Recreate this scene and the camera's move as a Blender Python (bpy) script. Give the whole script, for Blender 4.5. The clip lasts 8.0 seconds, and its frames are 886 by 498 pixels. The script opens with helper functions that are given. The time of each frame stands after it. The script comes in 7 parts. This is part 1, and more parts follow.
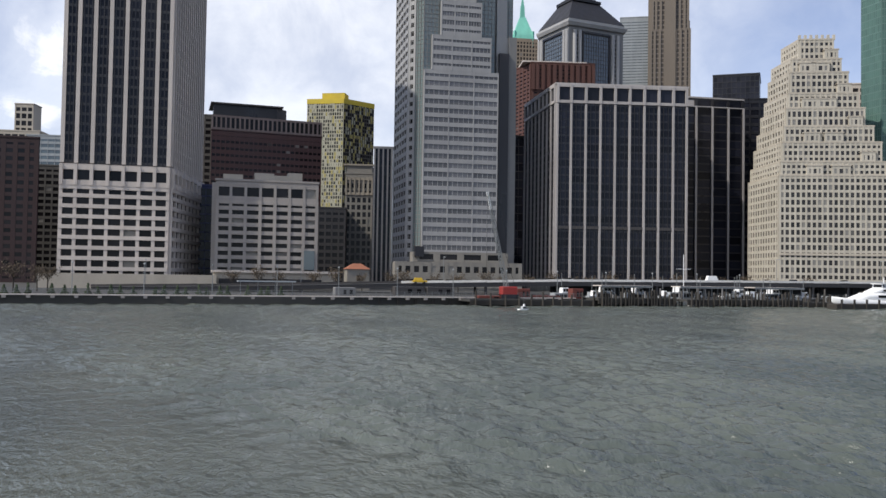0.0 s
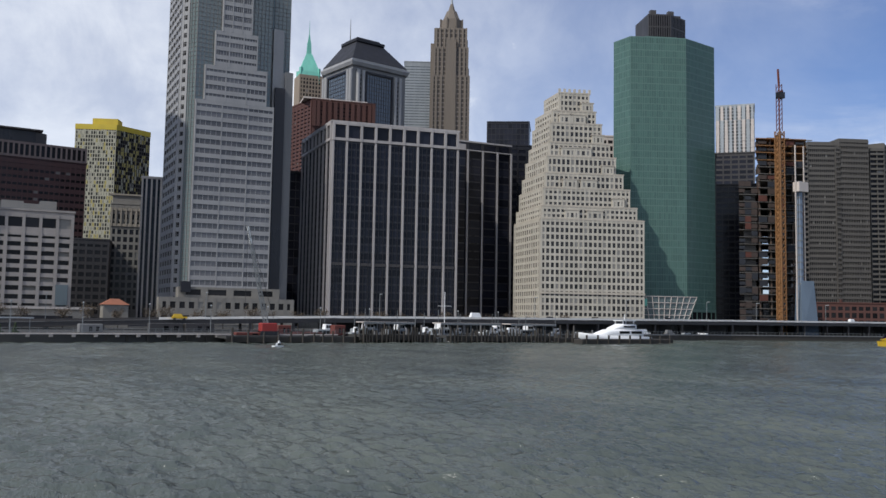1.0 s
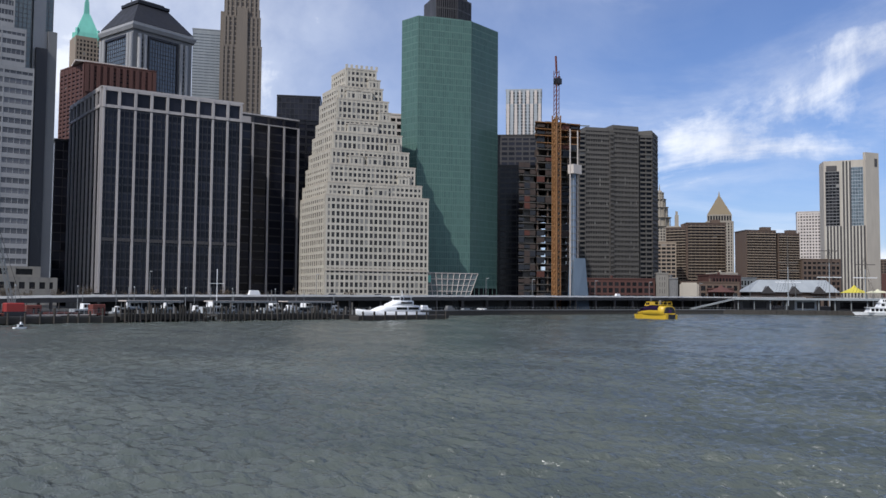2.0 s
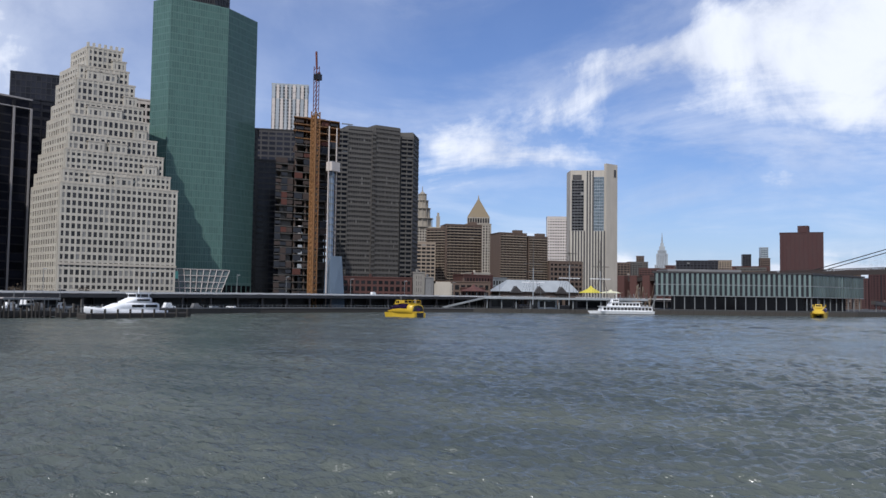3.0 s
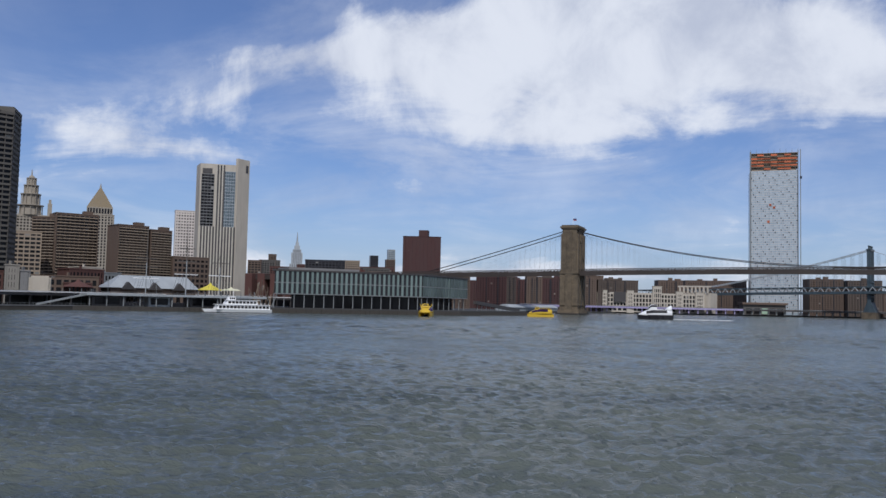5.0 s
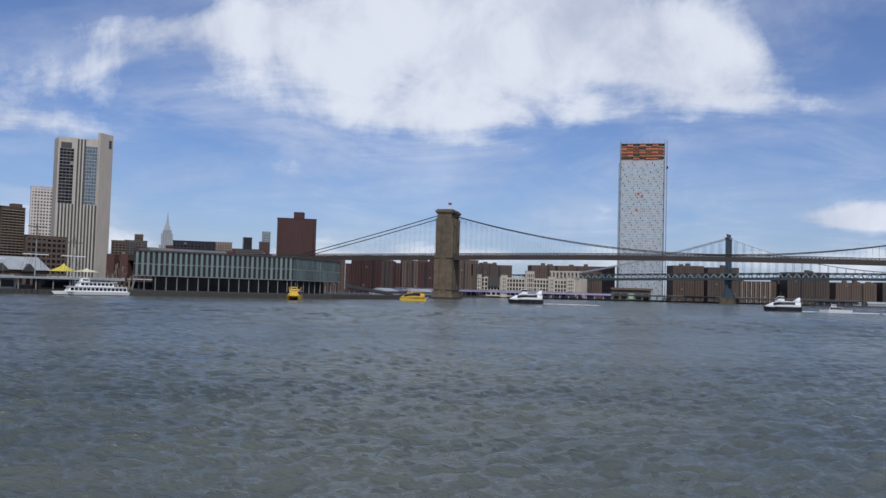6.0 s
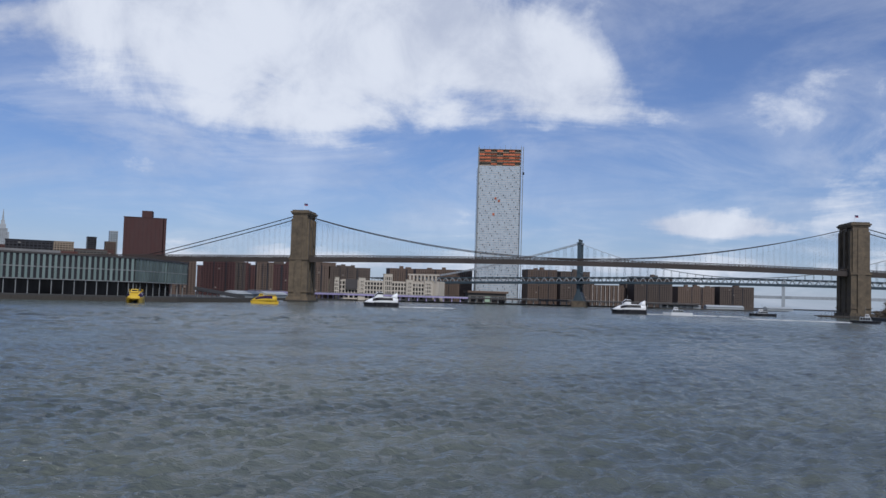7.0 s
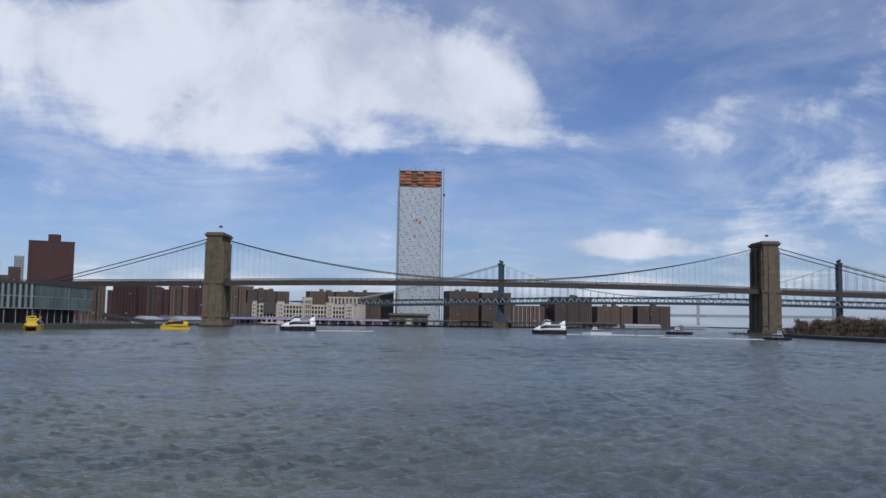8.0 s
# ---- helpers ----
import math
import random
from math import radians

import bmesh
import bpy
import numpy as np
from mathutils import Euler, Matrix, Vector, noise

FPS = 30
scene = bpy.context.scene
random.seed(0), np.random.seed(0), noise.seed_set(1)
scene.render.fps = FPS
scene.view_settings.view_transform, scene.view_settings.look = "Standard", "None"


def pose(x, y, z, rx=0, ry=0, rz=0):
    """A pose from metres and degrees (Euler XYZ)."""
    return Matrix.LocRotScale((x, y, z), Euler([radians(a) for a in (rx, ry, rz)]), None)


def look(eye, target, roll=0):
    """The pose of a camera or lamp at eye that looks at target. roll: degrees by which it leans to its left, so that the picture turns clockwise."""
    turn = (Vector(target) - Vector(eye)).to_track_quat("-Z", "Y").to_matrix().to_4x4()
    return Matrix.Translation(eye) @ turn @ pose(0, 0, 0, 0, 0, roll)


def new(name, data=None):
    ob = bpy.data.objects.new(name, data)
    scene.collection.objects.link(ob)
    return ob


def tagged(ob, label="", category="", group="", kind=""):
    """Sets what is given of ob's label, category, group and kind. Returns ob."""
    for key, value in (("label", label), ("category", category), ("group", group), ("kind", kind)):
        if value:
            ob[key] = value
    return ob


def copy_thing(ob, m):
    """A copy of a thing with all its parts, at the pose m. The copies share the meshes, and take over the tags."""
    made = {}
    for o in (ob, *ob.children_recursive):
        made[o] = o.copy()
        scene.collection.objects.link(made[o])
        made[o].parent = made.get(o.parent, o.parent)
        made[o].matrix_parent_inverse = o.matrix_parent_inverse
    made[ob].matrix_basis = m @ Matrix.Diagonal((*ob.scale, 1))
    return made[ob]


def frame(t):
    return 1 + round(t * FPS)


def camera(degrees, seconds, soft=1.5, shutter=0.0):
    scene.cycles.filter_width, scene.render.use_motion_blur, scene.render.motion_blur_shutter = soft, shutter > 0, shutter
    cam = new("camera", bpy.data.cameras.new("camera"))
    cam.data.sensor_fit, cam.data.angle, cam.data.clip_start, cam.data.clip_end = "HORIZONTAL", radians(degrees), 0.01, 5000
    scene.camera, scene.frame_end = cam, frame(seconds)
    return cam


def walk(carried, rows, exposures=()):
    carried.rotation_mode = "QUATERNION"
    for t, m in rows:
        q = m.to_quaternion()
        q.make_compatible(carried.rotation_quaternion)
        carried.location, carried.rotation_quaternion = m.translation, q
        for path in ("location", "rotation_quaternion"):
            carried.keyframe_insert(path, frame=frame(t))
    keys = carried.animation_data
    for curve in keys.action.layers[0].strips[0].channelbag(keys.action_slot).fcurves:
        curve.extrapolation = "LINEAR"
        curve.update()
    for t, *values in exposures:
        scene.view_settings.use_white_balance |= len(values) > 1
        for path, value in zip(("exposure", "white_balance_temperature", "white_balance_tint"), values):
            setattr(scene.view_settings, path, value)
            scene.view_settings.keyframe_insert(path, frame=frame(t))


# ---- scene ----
cam = camera(53.8, 8.0)
PATH = [
    (0, (2.684, -0.147, 7.574), (3.228, 1.777, 7.64), 0.9),
    (0.5, (6.696, -1.597, 7.572), (7.47, 0.243, 7.705), 1.0),
    (1, (10.69, -3.049, 7.574), (11.667, -1.311, 7.732), 1.0),
    (2.3, (21.017, -6.78, 7.521), (22.467, -5.405, 7.623), 0.5),
    (2.5, (22.543, -7.336, 7.518), (24.062, -6.039, 7.62), 0.6),
    (3, (26.197, -8.679, 7.518), (27.878, -7.602, 7.632), 0.8),
    (3.5, (29.853, -10.047, 7.523), (31.661, -9.2, 7.647), 0.5),
    (4, (33.667, -11.509, 7.541), (35.559, -10.87, 7.66), 0.8),
    (4.5, (37.582, -13.077, 7.562), (39.521, -12.601, 7.683), 0.9),
    (4.7, (39.183, -13.742, 7.568), (41.136, -13.331, 7.693), 1.1),
    (6, (49.817, -18.319, 7.65), (51.814, -18.273, 7.745), 1.6),
    (6.5, (53.973, -20.201, 7.654), (55.967, -20.319, 7.748), 2.1),
    (7, (58.173, -22.196, 7.643), (60.151, -22.467, 7.754), 1.7),
    (7.5, (62.378, -24.239, 7.635), (64.338, -24.613, 7.771), 1.6),
    (8, (66.569, -26.285, 7.631), (68.512, -26.728, 7.797), 0.9),
]
walk(cam, [(t, look(eye, target, roll)) for t, eye, target, roll in PATH],
     [(0, 0.38, 6500, 10), (1, 0.06, 6200, 10), (2.5, 0.11, 6000, 12), (3.5, -0.02, 5950, 12), (4, 0.0, 5950, 12), (4.5, -0.24, 5950, 12), (6.5, -0.28, 5900, 12), (8, -0.32, 5850, 12)])

# ---- world, sun, exposure ----
SUN_BEARING, SUN_HEIGHT = 259.0, 48.0   # clockwise from +y, above the horizon


class Nodes:
    """Short hand for node trees."""

    def __init__(self, tree):
        self.tree = tree
        tree.nodes.clear()

    def add(self, kind, **props):
        n = self.tree.nodes.new(kind)
        if "operation" in props:
            n.operation = props["operation"]
        if "use_clamp" in props:
            n.use_clamp = props["use_clamp"]
        if "interpolation_type" in props:
            n.interpolation_type = props["interpolation_type"]
        if "data_type" in props:
            n.data_type, n.blend_type = props["data_type"], props["blend_type"]
        if "sky_type" in props:
            n.sky_type = props["sky_type"]
        return n

    def link(self, a, b):
        self.tree.links.new(a, b)

    def put(self, socket, v):
        if isinstance(v, bpy.types.NodeSocket):
            self.link(v, socket)
        else:
            socket.default_value = v

    def math(self, op, a, b=0.0, c=0.0, clamp=False):
        n = self.add("ShaderNodeMath", operation=op, use_clamp=clamp)
        for i, v in enumerate((a, b, c)):
            self.put(n.inputs[i], v)
        return n.outputs[0]

    def noise(self, vector, scale, detail=4.0, rough=0.55, distort=0.0):
        n = self.add("ShaderNodeTexNoise")
        self.link(vector, n.inputs["Vector"])
        for key, v in (("Scale", scale), ("Detail", detail), ("Roughness", rough), ("Distortion", distort)):
            n.inputs[key].default_value = v
        return n.outputs["Fac"]

    def ramp(self, v, lo, hi, a=0.0, b=1.0):
        n = self.add("ShaderNodeMapRange", interpolation_type="SMOOTHSTEP")
        for i, x in enumerate((v, lo, hi, a, b)):
            self.put(n.inputs[i], x)
        return n.outputs[0]

    def mix(self, fac, a, b, kind="MIX"):
        n = self.add("ShaderNodeMix", data_type="RGBA", blend_type=kind)
        self.put(n.inputs[0], fac)
        self.put(n.inputs[6], a)
        self.put(n.inputs[7], b)
        return n.outputs[2]


def make_sky():
    world = bpy.data.worlds.new("sky")
    scene.world = world
    world.use_nodes = True
    k = Nodes(world.node_tree)
    sky = k.add("ShaderNodeTexSky", sky_type="NISHITA")
    sky.sun_disc = False
    sky.sun_elevation, sky.sun_rotation = radians(SUN_HEIGHT), radians(SUN_BEARING)
    sky.air_density, sky.dust_density, sky.ozone_density = 1.0, 0.6, 2.5
    way = k.add("ShaderNodeTexCoord").outputs["Generated"]
    xyz = k.add("ShaderNodeSeparateXYZ")
    k.link(way, xyz.inputs[0])
    x, y, z = xyz.outputs
    bearing = k.math("MULTIPLY", k.math("ARCTAN2", x, y), 57.2958)
    height = k.math("MULTIPLY", k.math("ARCSINE", z), 57.2958)
    # the cloud layer seen in perspective, drawn out along the wind
    over = k.math("ADD", k.math("MAXIMUM", z, 0.0), 0.16)
    flat = k.add("ShaderNodeCombineXYZ")
    k.link(k.math("DIVIDE", x, over), flat.inputs[0])
    k.link(k.math("MULTIPLY", k.math("DIVIDE", y, over), 0.8), flat.inputs[1])
    wisp = k.noise(flat.outputs[0], 1.6, 9.0, 0.62, 0.6)
    puff = k.noise(way, 9.0, 9.0, 0.6, 0.35)
    broad = k.noise(way, 2.3, 3.0, 0.5)
    cover = k.math("MULTIPLY", k.math("SUBTRACT", broad, 0.47), 0.9)

    def bank(b, h, rb, rh, lean, amount):
        """A bank of cloud: its middle, half sizes in degrees, lean and density."""
        db, dh = k.math("SUBTRACT", bearing, b), k.math("SUBTRACT", height, h)
        c, s = math.cos(radians(lean)), math.sin(radians(lean))
        u = k.math("ADD", k.math("MULTIPLY", db, c / rb), k.math("MULTIPLY", dh, s / rb))
        v = k.math("ADD", k.math("MULTIPLY", db, -s / rh), k.math("MULTIPLY", dh, c / rh))
        r = k.math("ADD", k.math("MULTIPLY", u, u), k.math("MULTIPLY", v, v))
        return k.math("MULTIPLY", k.math("POWER", 2.718, k.math("MULTIPLY", r, -1.0)), amount)

    for b, h, rb, rh, lean, amount in (
            # the great bank over the bridges, its shoulder and trailing wisps
            (91, 16.6, 10, 3.6, 0, 0.66), (104, 14.6, 8.0, 2.6, -18, 0.56), (81, 16.0, 6, 2.4, 8, 0.36), (70, 15.6, 7, 1.3, 6, 0.24),
            (64, 11.6, 11, 1.7, 24, 0.19), (72, 8.2, 13, 0.8, -6, 0.24), (88, 11.0, 14, 2.0, -2, 0.20), (57, 9.4, 7, 1.4, 4, 0.08),
            # small clouds low upriver and the haze on the right
            (114.8, 4.9, 4.2, 0.8, -2, 0.62), (126, 7.6, 7, 2.6, 10, 0.17), (126, 18, 9, 3.0, 16, 0.10), (124, 12.5, 8, 0.8, 18, 0.05),
            # thin overcast to the south and behind
            (18, 14, 30, 15, 0, 0.14), (-5, 10, 16, 10, 0, 0.16), (-130, 35, 55, 30, 0, 0.45), (170, 30, 30, 20, 0, 0.3),
            (85, 2.2, 26, 0.9, 0, 0.30), (110, 2.6, 30, 0.9, 0, 0.14)):
        cover = k.math("ADD", cover, bank(b, h, rb, rh, lean, amount))
    for b, h, rb, rh, lean, amount in ((72, 5.4, 20, 1.2, -3, -0.16), (60, 19, 13, 3.5, 10, -0.30), (88, 24.5, 24, 2.6, 0, -0.40), (115, 18.5, 5, 4, 0, -0.36), (112, 9.5, 8, 2.0, -8, -0.22), (79.5, 20.6, 2.2, 1.6, 0, -0.22), (88, 7.6, 4, 1.6, 0, -0.28)):
        cover = k.math("ADD", cover, bank(b, h, rb, rh, lean, amount))
    body = k.math("ADD", k.math("MULTIPLY", k.math("SUBTRACT", wisp, 0.5), 1.0), k.math("MULTIPLY", k.math("SUBTRACT", puff, 0.5), 0.72))
    mask = k.ramp(k.math("ADD", cover, body), 0.07, 0.46)
    veil = k.ramp(k.math("ADD", wisp, k.math("MULTIPLY", cover, 0.25)), 0.36, 0.80, 0.04, 0.42)
    mask = k.math("MAXIMUM", k.math("MULTIPLY", mask, 0.94), veil)
    # even high veil over the southern towers
    mask = k.math("MAXIMUM", mask, k.math("ADD", bank(8, 13, 34, 26, 0, 0.76), k.math("MULTIPLY", k.math("SUBTRACT", wisp, 0.5), 0.35)))
    # drawn-out thin sheets below the great bank and on the upriver side
    streak = k.ramp(wisp, 0.34, 0.66)
    for b, h, rb, rh, lean, amount in ((80, 10.2, 19, 2.6, -4, 0.62), (66, 13.5, 10, 2.0, 14, 0.55), (101, 10.8, 9, 2.0, -10, 0.45), (124, 10, 8, 6, 0, 0.50)):
        mask = k.math("MAXIMUM", mask, k.math("MULTIPLY", bank(b, h, rb, rh, lean, amount), streak))
    shade = k.ramp(k.math("ADD", k.math("MULTIPLY", puff, 0.6), k.math("MULTIPLY", broad, 0.4)), 0.36, 0.62)
    cloud = k.mix(shade, (7.2, 7.6, 8.6, 1), (11.3, 11.4, 11.5, 1))
    haze = k.ramp(height, 9.0, 0.0, 0.0, 0.30)
    clear = k.mix(1.0, sky.outputs[0], (0.86, 0.95, 1.22, 1), "MULTIPLY")
    clear = k.mix(haze, clear, (6.4, 7.8, 10.0, 1))
    back = k.add("ShaderNodeBackground")
    k.link(k.mix(mask, clear, cloud), back.inputs[0])
    back.inputs[1].default_value = 0.085
    k.link(back.outputs[0], k.add("ShaderNodeOutputWorld").inputs[0])


make_sky()
sun = new("sun", bpy.data.lights.new("sun", "SUN"))
sun.data.energy, sun.data.angle, sun.data.color = 3.4, radians(0.6), (1.0, 0.95, 0.87)
b, h = radians(SUN_BEARING), radians(SUN_HEIGHT)
sun.matrix_world = look((math.sin(b) * 50, math.cos(b) * 50, math.tan(h) * 50), (0, 0, 0))

# ---- materials ----


def material(name, colour, rough=0.8, metal=0.0, stain=0.25, size=6.0, grain=0.12, piece=0.0, bump=0.15, ior=1.45, island=False, streak=True):
    """Weathered surface: broad stains with rain streaks, fine grain, and a shift from piece to piece."""
    m = bpy.data.materials.new(name)
    m.use_nodes = True
    k = Nodes(m.node_tree)
    geo = k.add("ShaderNodeNewGeometry")
    at = geo.outputs["Position"]
    shape = k.add("ShaderNodeMapping")
    k.link(at, shape.inputs["Vector"])
    shape.inputs["Scale"].default_value = (1, 1, 0.22 if streak else 1)
    broad = k.noise(shape.outputs[0], 1.0 / size, 5.0, 0.6)
    fine = k.noise(at, 2.2, 5.0, 0.65)
    v = k.math("ADD", k.math("MULTIPLY", k.math("SUBTRACT", broad, 0.5), 2 * stain), 1.0)
    v = k.math("ADD", v, k.math("MULTIPLY", k.math("SUBTRACT", fine, 0.5), 2 * grain))
    if piece:
        r = geo.outputs["Random Per Island"] if island else k.add("ShaderNodeObjectInfo").outputs["Random"]
        v = k.math("ADD", v, k.math("MULTIPLY", k.math("SUBTRACT", r, 0.5), 2 * piece))
    grey = k.add("ShaderNodeCombineColor")
    for i in range(3):
        k.link(v, grey.inputs[i])
    p = k.add("ShaderNodeBsdfPrincipled")
    k.link(k.mix(1.0, (*colour, 1), grey.outputs[0], "MULTIPLY"), p.inputs["Base Color"])
    k.link(k.ramp(broad, 0.3, 0.7, max(rough - 0.1, 0.02), min(rough + 0.1, 1)), p.inputs["Roughness"])
    p.inputs["Metallic"].default_value = metal
    p.inputs["IOR"].default_value = ior
    if bump:
        bp = k.add("ShaderNodeBump")
        bp.inputs["Strength"].default_value = bump
        bp.inputs["Distance"].default_value = 0.1
        k.link(fine, bp.inputs["Height"])
        k.link(bp.outputs[0], p.inputs["Normal"])
    k.link(p.outputs[0], k.add("ShaderNodeOutputMaterial").inputs[0])
    return m


def glass(name, colour, rough=0.12, ior=1.45, piece=0.5, island=False, wave=0.02, blind=0.0, metal=0.0):
    """Window glass over dark rooms: pane by pane tint, slightly bowed, some with pale blinds."""
    m = bpy.data.materials.new(name)
    m.use_nodes = True
    k = Nodes(m.node_tree)
    geo = k.add("ShaderNodeNewGeometry")
    r = geo.outputs["Random Per Island"] if island else k.add("ShaderNodeObjectInfo").outputs["Random"]
    v = k.math("ADD", k.math("MULTIPLY", k.math("SUBTRACT", r, 0.5), 2 * piece), 1.0)
    grey = k.add("ShaderNodeCombineColor")
    for i in range(3):
        k.link(v, grey.inputs[i])
    col = k.mix(1.0, (*colour, 1), grey.outputs[0], "MULTIPLY")
    if blind:
        col = k.mix(k.ramp(k.math("FRACT", k.math("MULTIPLY", r, 37.7)), 1 - blind, 1 - blind + 0.02), col, (0.22, 0.21, 0.19, 1))
    p = k.add("ShaderNodeBsdfPrincipled")
    k.link(col, p.inputs["Base Color"])
    p.inputs["Roughness"].default_value = rough
    p.inputs["IOR"].default_value = ior
    p.inputs["Metallic"].default_value = metal
    bp = k.add("ShaderNodeBump")
    bp.inputs["Strength"].default_value = 1.0
    bp.inputs["Distance"].default_value = wave
    k.link(k.noise(geo.outputs["Position"], 0.45, 2.0, 0.5), bp.inputs["Height"])
    k.link(bp.outputs[0], p.inputs["Normal"])
    k.link(p.outputs[0], k.add("ShaderNodeOutputMaterial").inputs[0])
    return m


def water_material():
    m = bpy.data.materials.new("river_water")
    m.use_nodes = True
    k = Nodes(m.node_tree)
    at = k.add("ShaderNodeNewGeometry").outputs["Position"]
    wind = k.add("ShaderNodeMapping")
    k.link(at, wind.inputs["Vector"])
    wind.inputs["Rotation"].default_value = (0, 0, radians(25))
    wind.inputs["Scale"].default_value = (1.0, 0.5, 1.0)
    w = wind.outputs[0]
    ripple = k.noise(w, 3.4, 3.0, 0.6, 0.4)
    chop = k.noise(w, 1.15, 4.0, 0.6, 0.3)
    swell = k.noise(w, 0.07, 3.0, 0.5)
    gust = k.noise(w, 0.012, 3.0, 0.55)
    h = k.math("ADD", k.math("MULTIPLY", ripple, 0.13), k.math("MULTIPLY", chop, 0.58))
    h = k.math("ADD", h, k.math("MULTIPLY", swell, 0.5))
    bp = k.add("ShaderNodeBump")
    k.link(k.ramp(gust, 0.35, 0.65, 0.55, 1.0), bp.inputs["Strength"])
    bp.inputs["Distance"].default_value = 1.0
    k.link(h, bp.inputs["Height"])
    p = k.add("ShaderNodeBsdfPrincipled")
    k.link(k.mix(k.ramp(swell, 0.3, 0.7), (0.064, 0.076, 0.069, 1), (0.098, 0.110, 0.093, 1)), p.inputs["Base Color"])
    short = k.add("ShaderNodeAttribute", attribute_name="short_waves").outputs["Fac"]
    k.link(k.ramp(short, 0.3, 1.0, 0.14, 0.62), p.inputs["Roughness"])
    p.inputs["IOR"].default_value = 1.333
    k.link(bp.outputs[0], p.inputs["Normal"])
    k.link(p.outputs[0], k.add("ShaderNodeOutputMaterial").inputs[0])
    return m


WATER = water_material()
CONCRETE = material("white_concrete", (0.52, 0.465, 0.42), piece=0.05)
WARMCONCRETE = material("warm_grey_concrete", (0.30, 0.275, 0.255), piece=0.05)
PINKSTONE = material("pinkish_precast", (0.17, 0.135, 0.13), piece=0.06)
PODIUMSTONE = material("podium_stone", (0.22, 0.205, 0.18), piece=0.06)
RIBSTONE = material("grey_rib_stone", (0.36, 0.335, 0.325), piece=0.05)
PARAPET = material("white_parapet", (0.70, 0.68, 0.64), piece=0.05)
BANDSTONE = material("pale_grey_granite", (0.30, 0.297, 0.295), rough=0.6, piece=0.06)
PALE = material("pale_stone", (0.42, 0.375, 0.31), piece=0.05)
OLDSTONE = material("sooty_limestone", (0.29, 0.255, 0.205), piece=0.08)
DECOSTONE = material("brown_limestone", (0.165, 0.138, 0.112), piece=0.08)
GREYMID = material("mid_grey_stone", (0.17, 0.168, 0.165), rough=0.6, piece=0.06)
GREYSTONE = material("grey_granite", (0.235, 0.23, 0.225), rough=0.6, piece=0.06)
DARKSTONE = material("dark_cladding", (0.020, 0.019, 0.022), rough=0.35, piece=0.2)
BRONZE = material("bronze_mullion", (0.055, 0.050, 0.048), rough=0.45, piece=0.15)
WHITEBRICK = material("cream_brick", (0.44, 0.405, 0.34), piece=0.06, size=4)
TAN = material("tan_brick", (0.26, 0.205, 0.15), piece=0.08)
BROWN = material("brown_brick", (0.108, 0.075, 0.056), piece=0.10)
TAUPEBROWN = material("dull_brown_brick", (0.082, 0.062, 0.050), piece=0.10)
MAROON = material("shaded_maroon_brick", (0.060, 0.027, 0.025), piece=0.08)
# darkened beyond the dark red: the left tower's shade is in this colour
PLUMSHADE = material("shaded_plum_granite", (0.036, 0.018, 0.019), rough=0.6, piece=0.08)
RED = material("red_brick", (0.085, 0.038, 0.031), piece=0.10)
DARKRED = material("dark_red_granite", (0.062, 0.028, 0.027), rough=0.5, piece=0.12)
TAUPE = material("taupe_brick", (0.092, 0.085, 0.076), piece=0.06)
YELLOW = material("yellow_panel", (0.50, 0.38, 0.045), piece=0.08)
OCHRE = material("dull_yellow_panel", (0.34, 0.29, 0.10), piece=0.08)
YELLOWBRICK = material("pale_yellow_brick", (0.36, 0.345, 0.265), piece=0.08)
GREYPANEL = material("grey_panel", (0.30, 0.32, 0.33), rough=0.45, piece=0.1)
COPPER = material("green_copper", (0.16, 0.45, 0.36), stain=0.3, piece=0.1)
SLATE = material("dark_roof", (0.018, 0.018, 0.021), rough=0.6)
ROOF = material("flat_roof", (0.22, 0.21, 0.20))
ASPHALT = material("asphalt", (0.06, 0.06, 0.062), streak=False)
PAVING = material("paving", (0.045, 0.044, 0.041), streak=False)
STEEL = material("painted_steel", (0.20, 0.21, 0.21), rough=0.5, piece=0.1)
RUST = material("orange_primer", (0.25, 0.125, 0.05), rough=0.6, piece=0.15)
GRANITE = material("bridge_granite", (0.108, 0.083, 0.054), stain=0.95, size=5, grain=0.4, piece=0.14, bump=0.4, streak=False)
DECKSTEEL = material("brown_steel", (0.040, 0.031, 0.026), rough=0.6, piece=0.1)
BLUESTEEL = material("blue_grey_steel", (0.038, 0.056, 0.068), rough=0.5, piece=0.1)
CABLE = material("cable", (0.016, 0.013, 0.013), rough=0.6)
TIMBER = material("wet_timber", (0.042, 0.037, 0.031), piece=0.25)
WHITEPAINT = material("white_paint", (0.80, 0.80, 0.79), rough=0.35, stain=0.06, piece=0.04)
TAXIYELLOW = material("yellow_paint", (0.56, 0.37, 0.03), rough=0.3, stain=0.06)
BLACKPAINT = material("black_paint", (0.02, 0.02, 0.024), rough=0.3)
REDPAINT = material("red_paint", (0.26, 0.03, 0.025), rough=0.5)
RUSTRED = material("rusted_red_paint", (0.14, 0.04, 0.03), rough=0.7, stain=0.4)
BLUEPAINT = material("blue_paint", (0.03, 0.036, 0.10), rough=0.5)
PURPLE = material("lilac_paint", (0.33, 0.29, 0.46), rough=0.6)
CLAY = material("clay_tile", (0.24, 0.095, 0.055), rough=0.8)
LEAF = material("bare_twigs", (0.10, 0.075, 0.05), streak=False, piece=0.3, island=True)
SHRUB = material("evergreen", (0.05, 0.07, 0.035), streak=False, piece=0.3, island=True)
DARKGLASS = glass("dark_window", (0.015, 0.014, 0.015), ior=1.28, piece=0.6, blind=0.05)
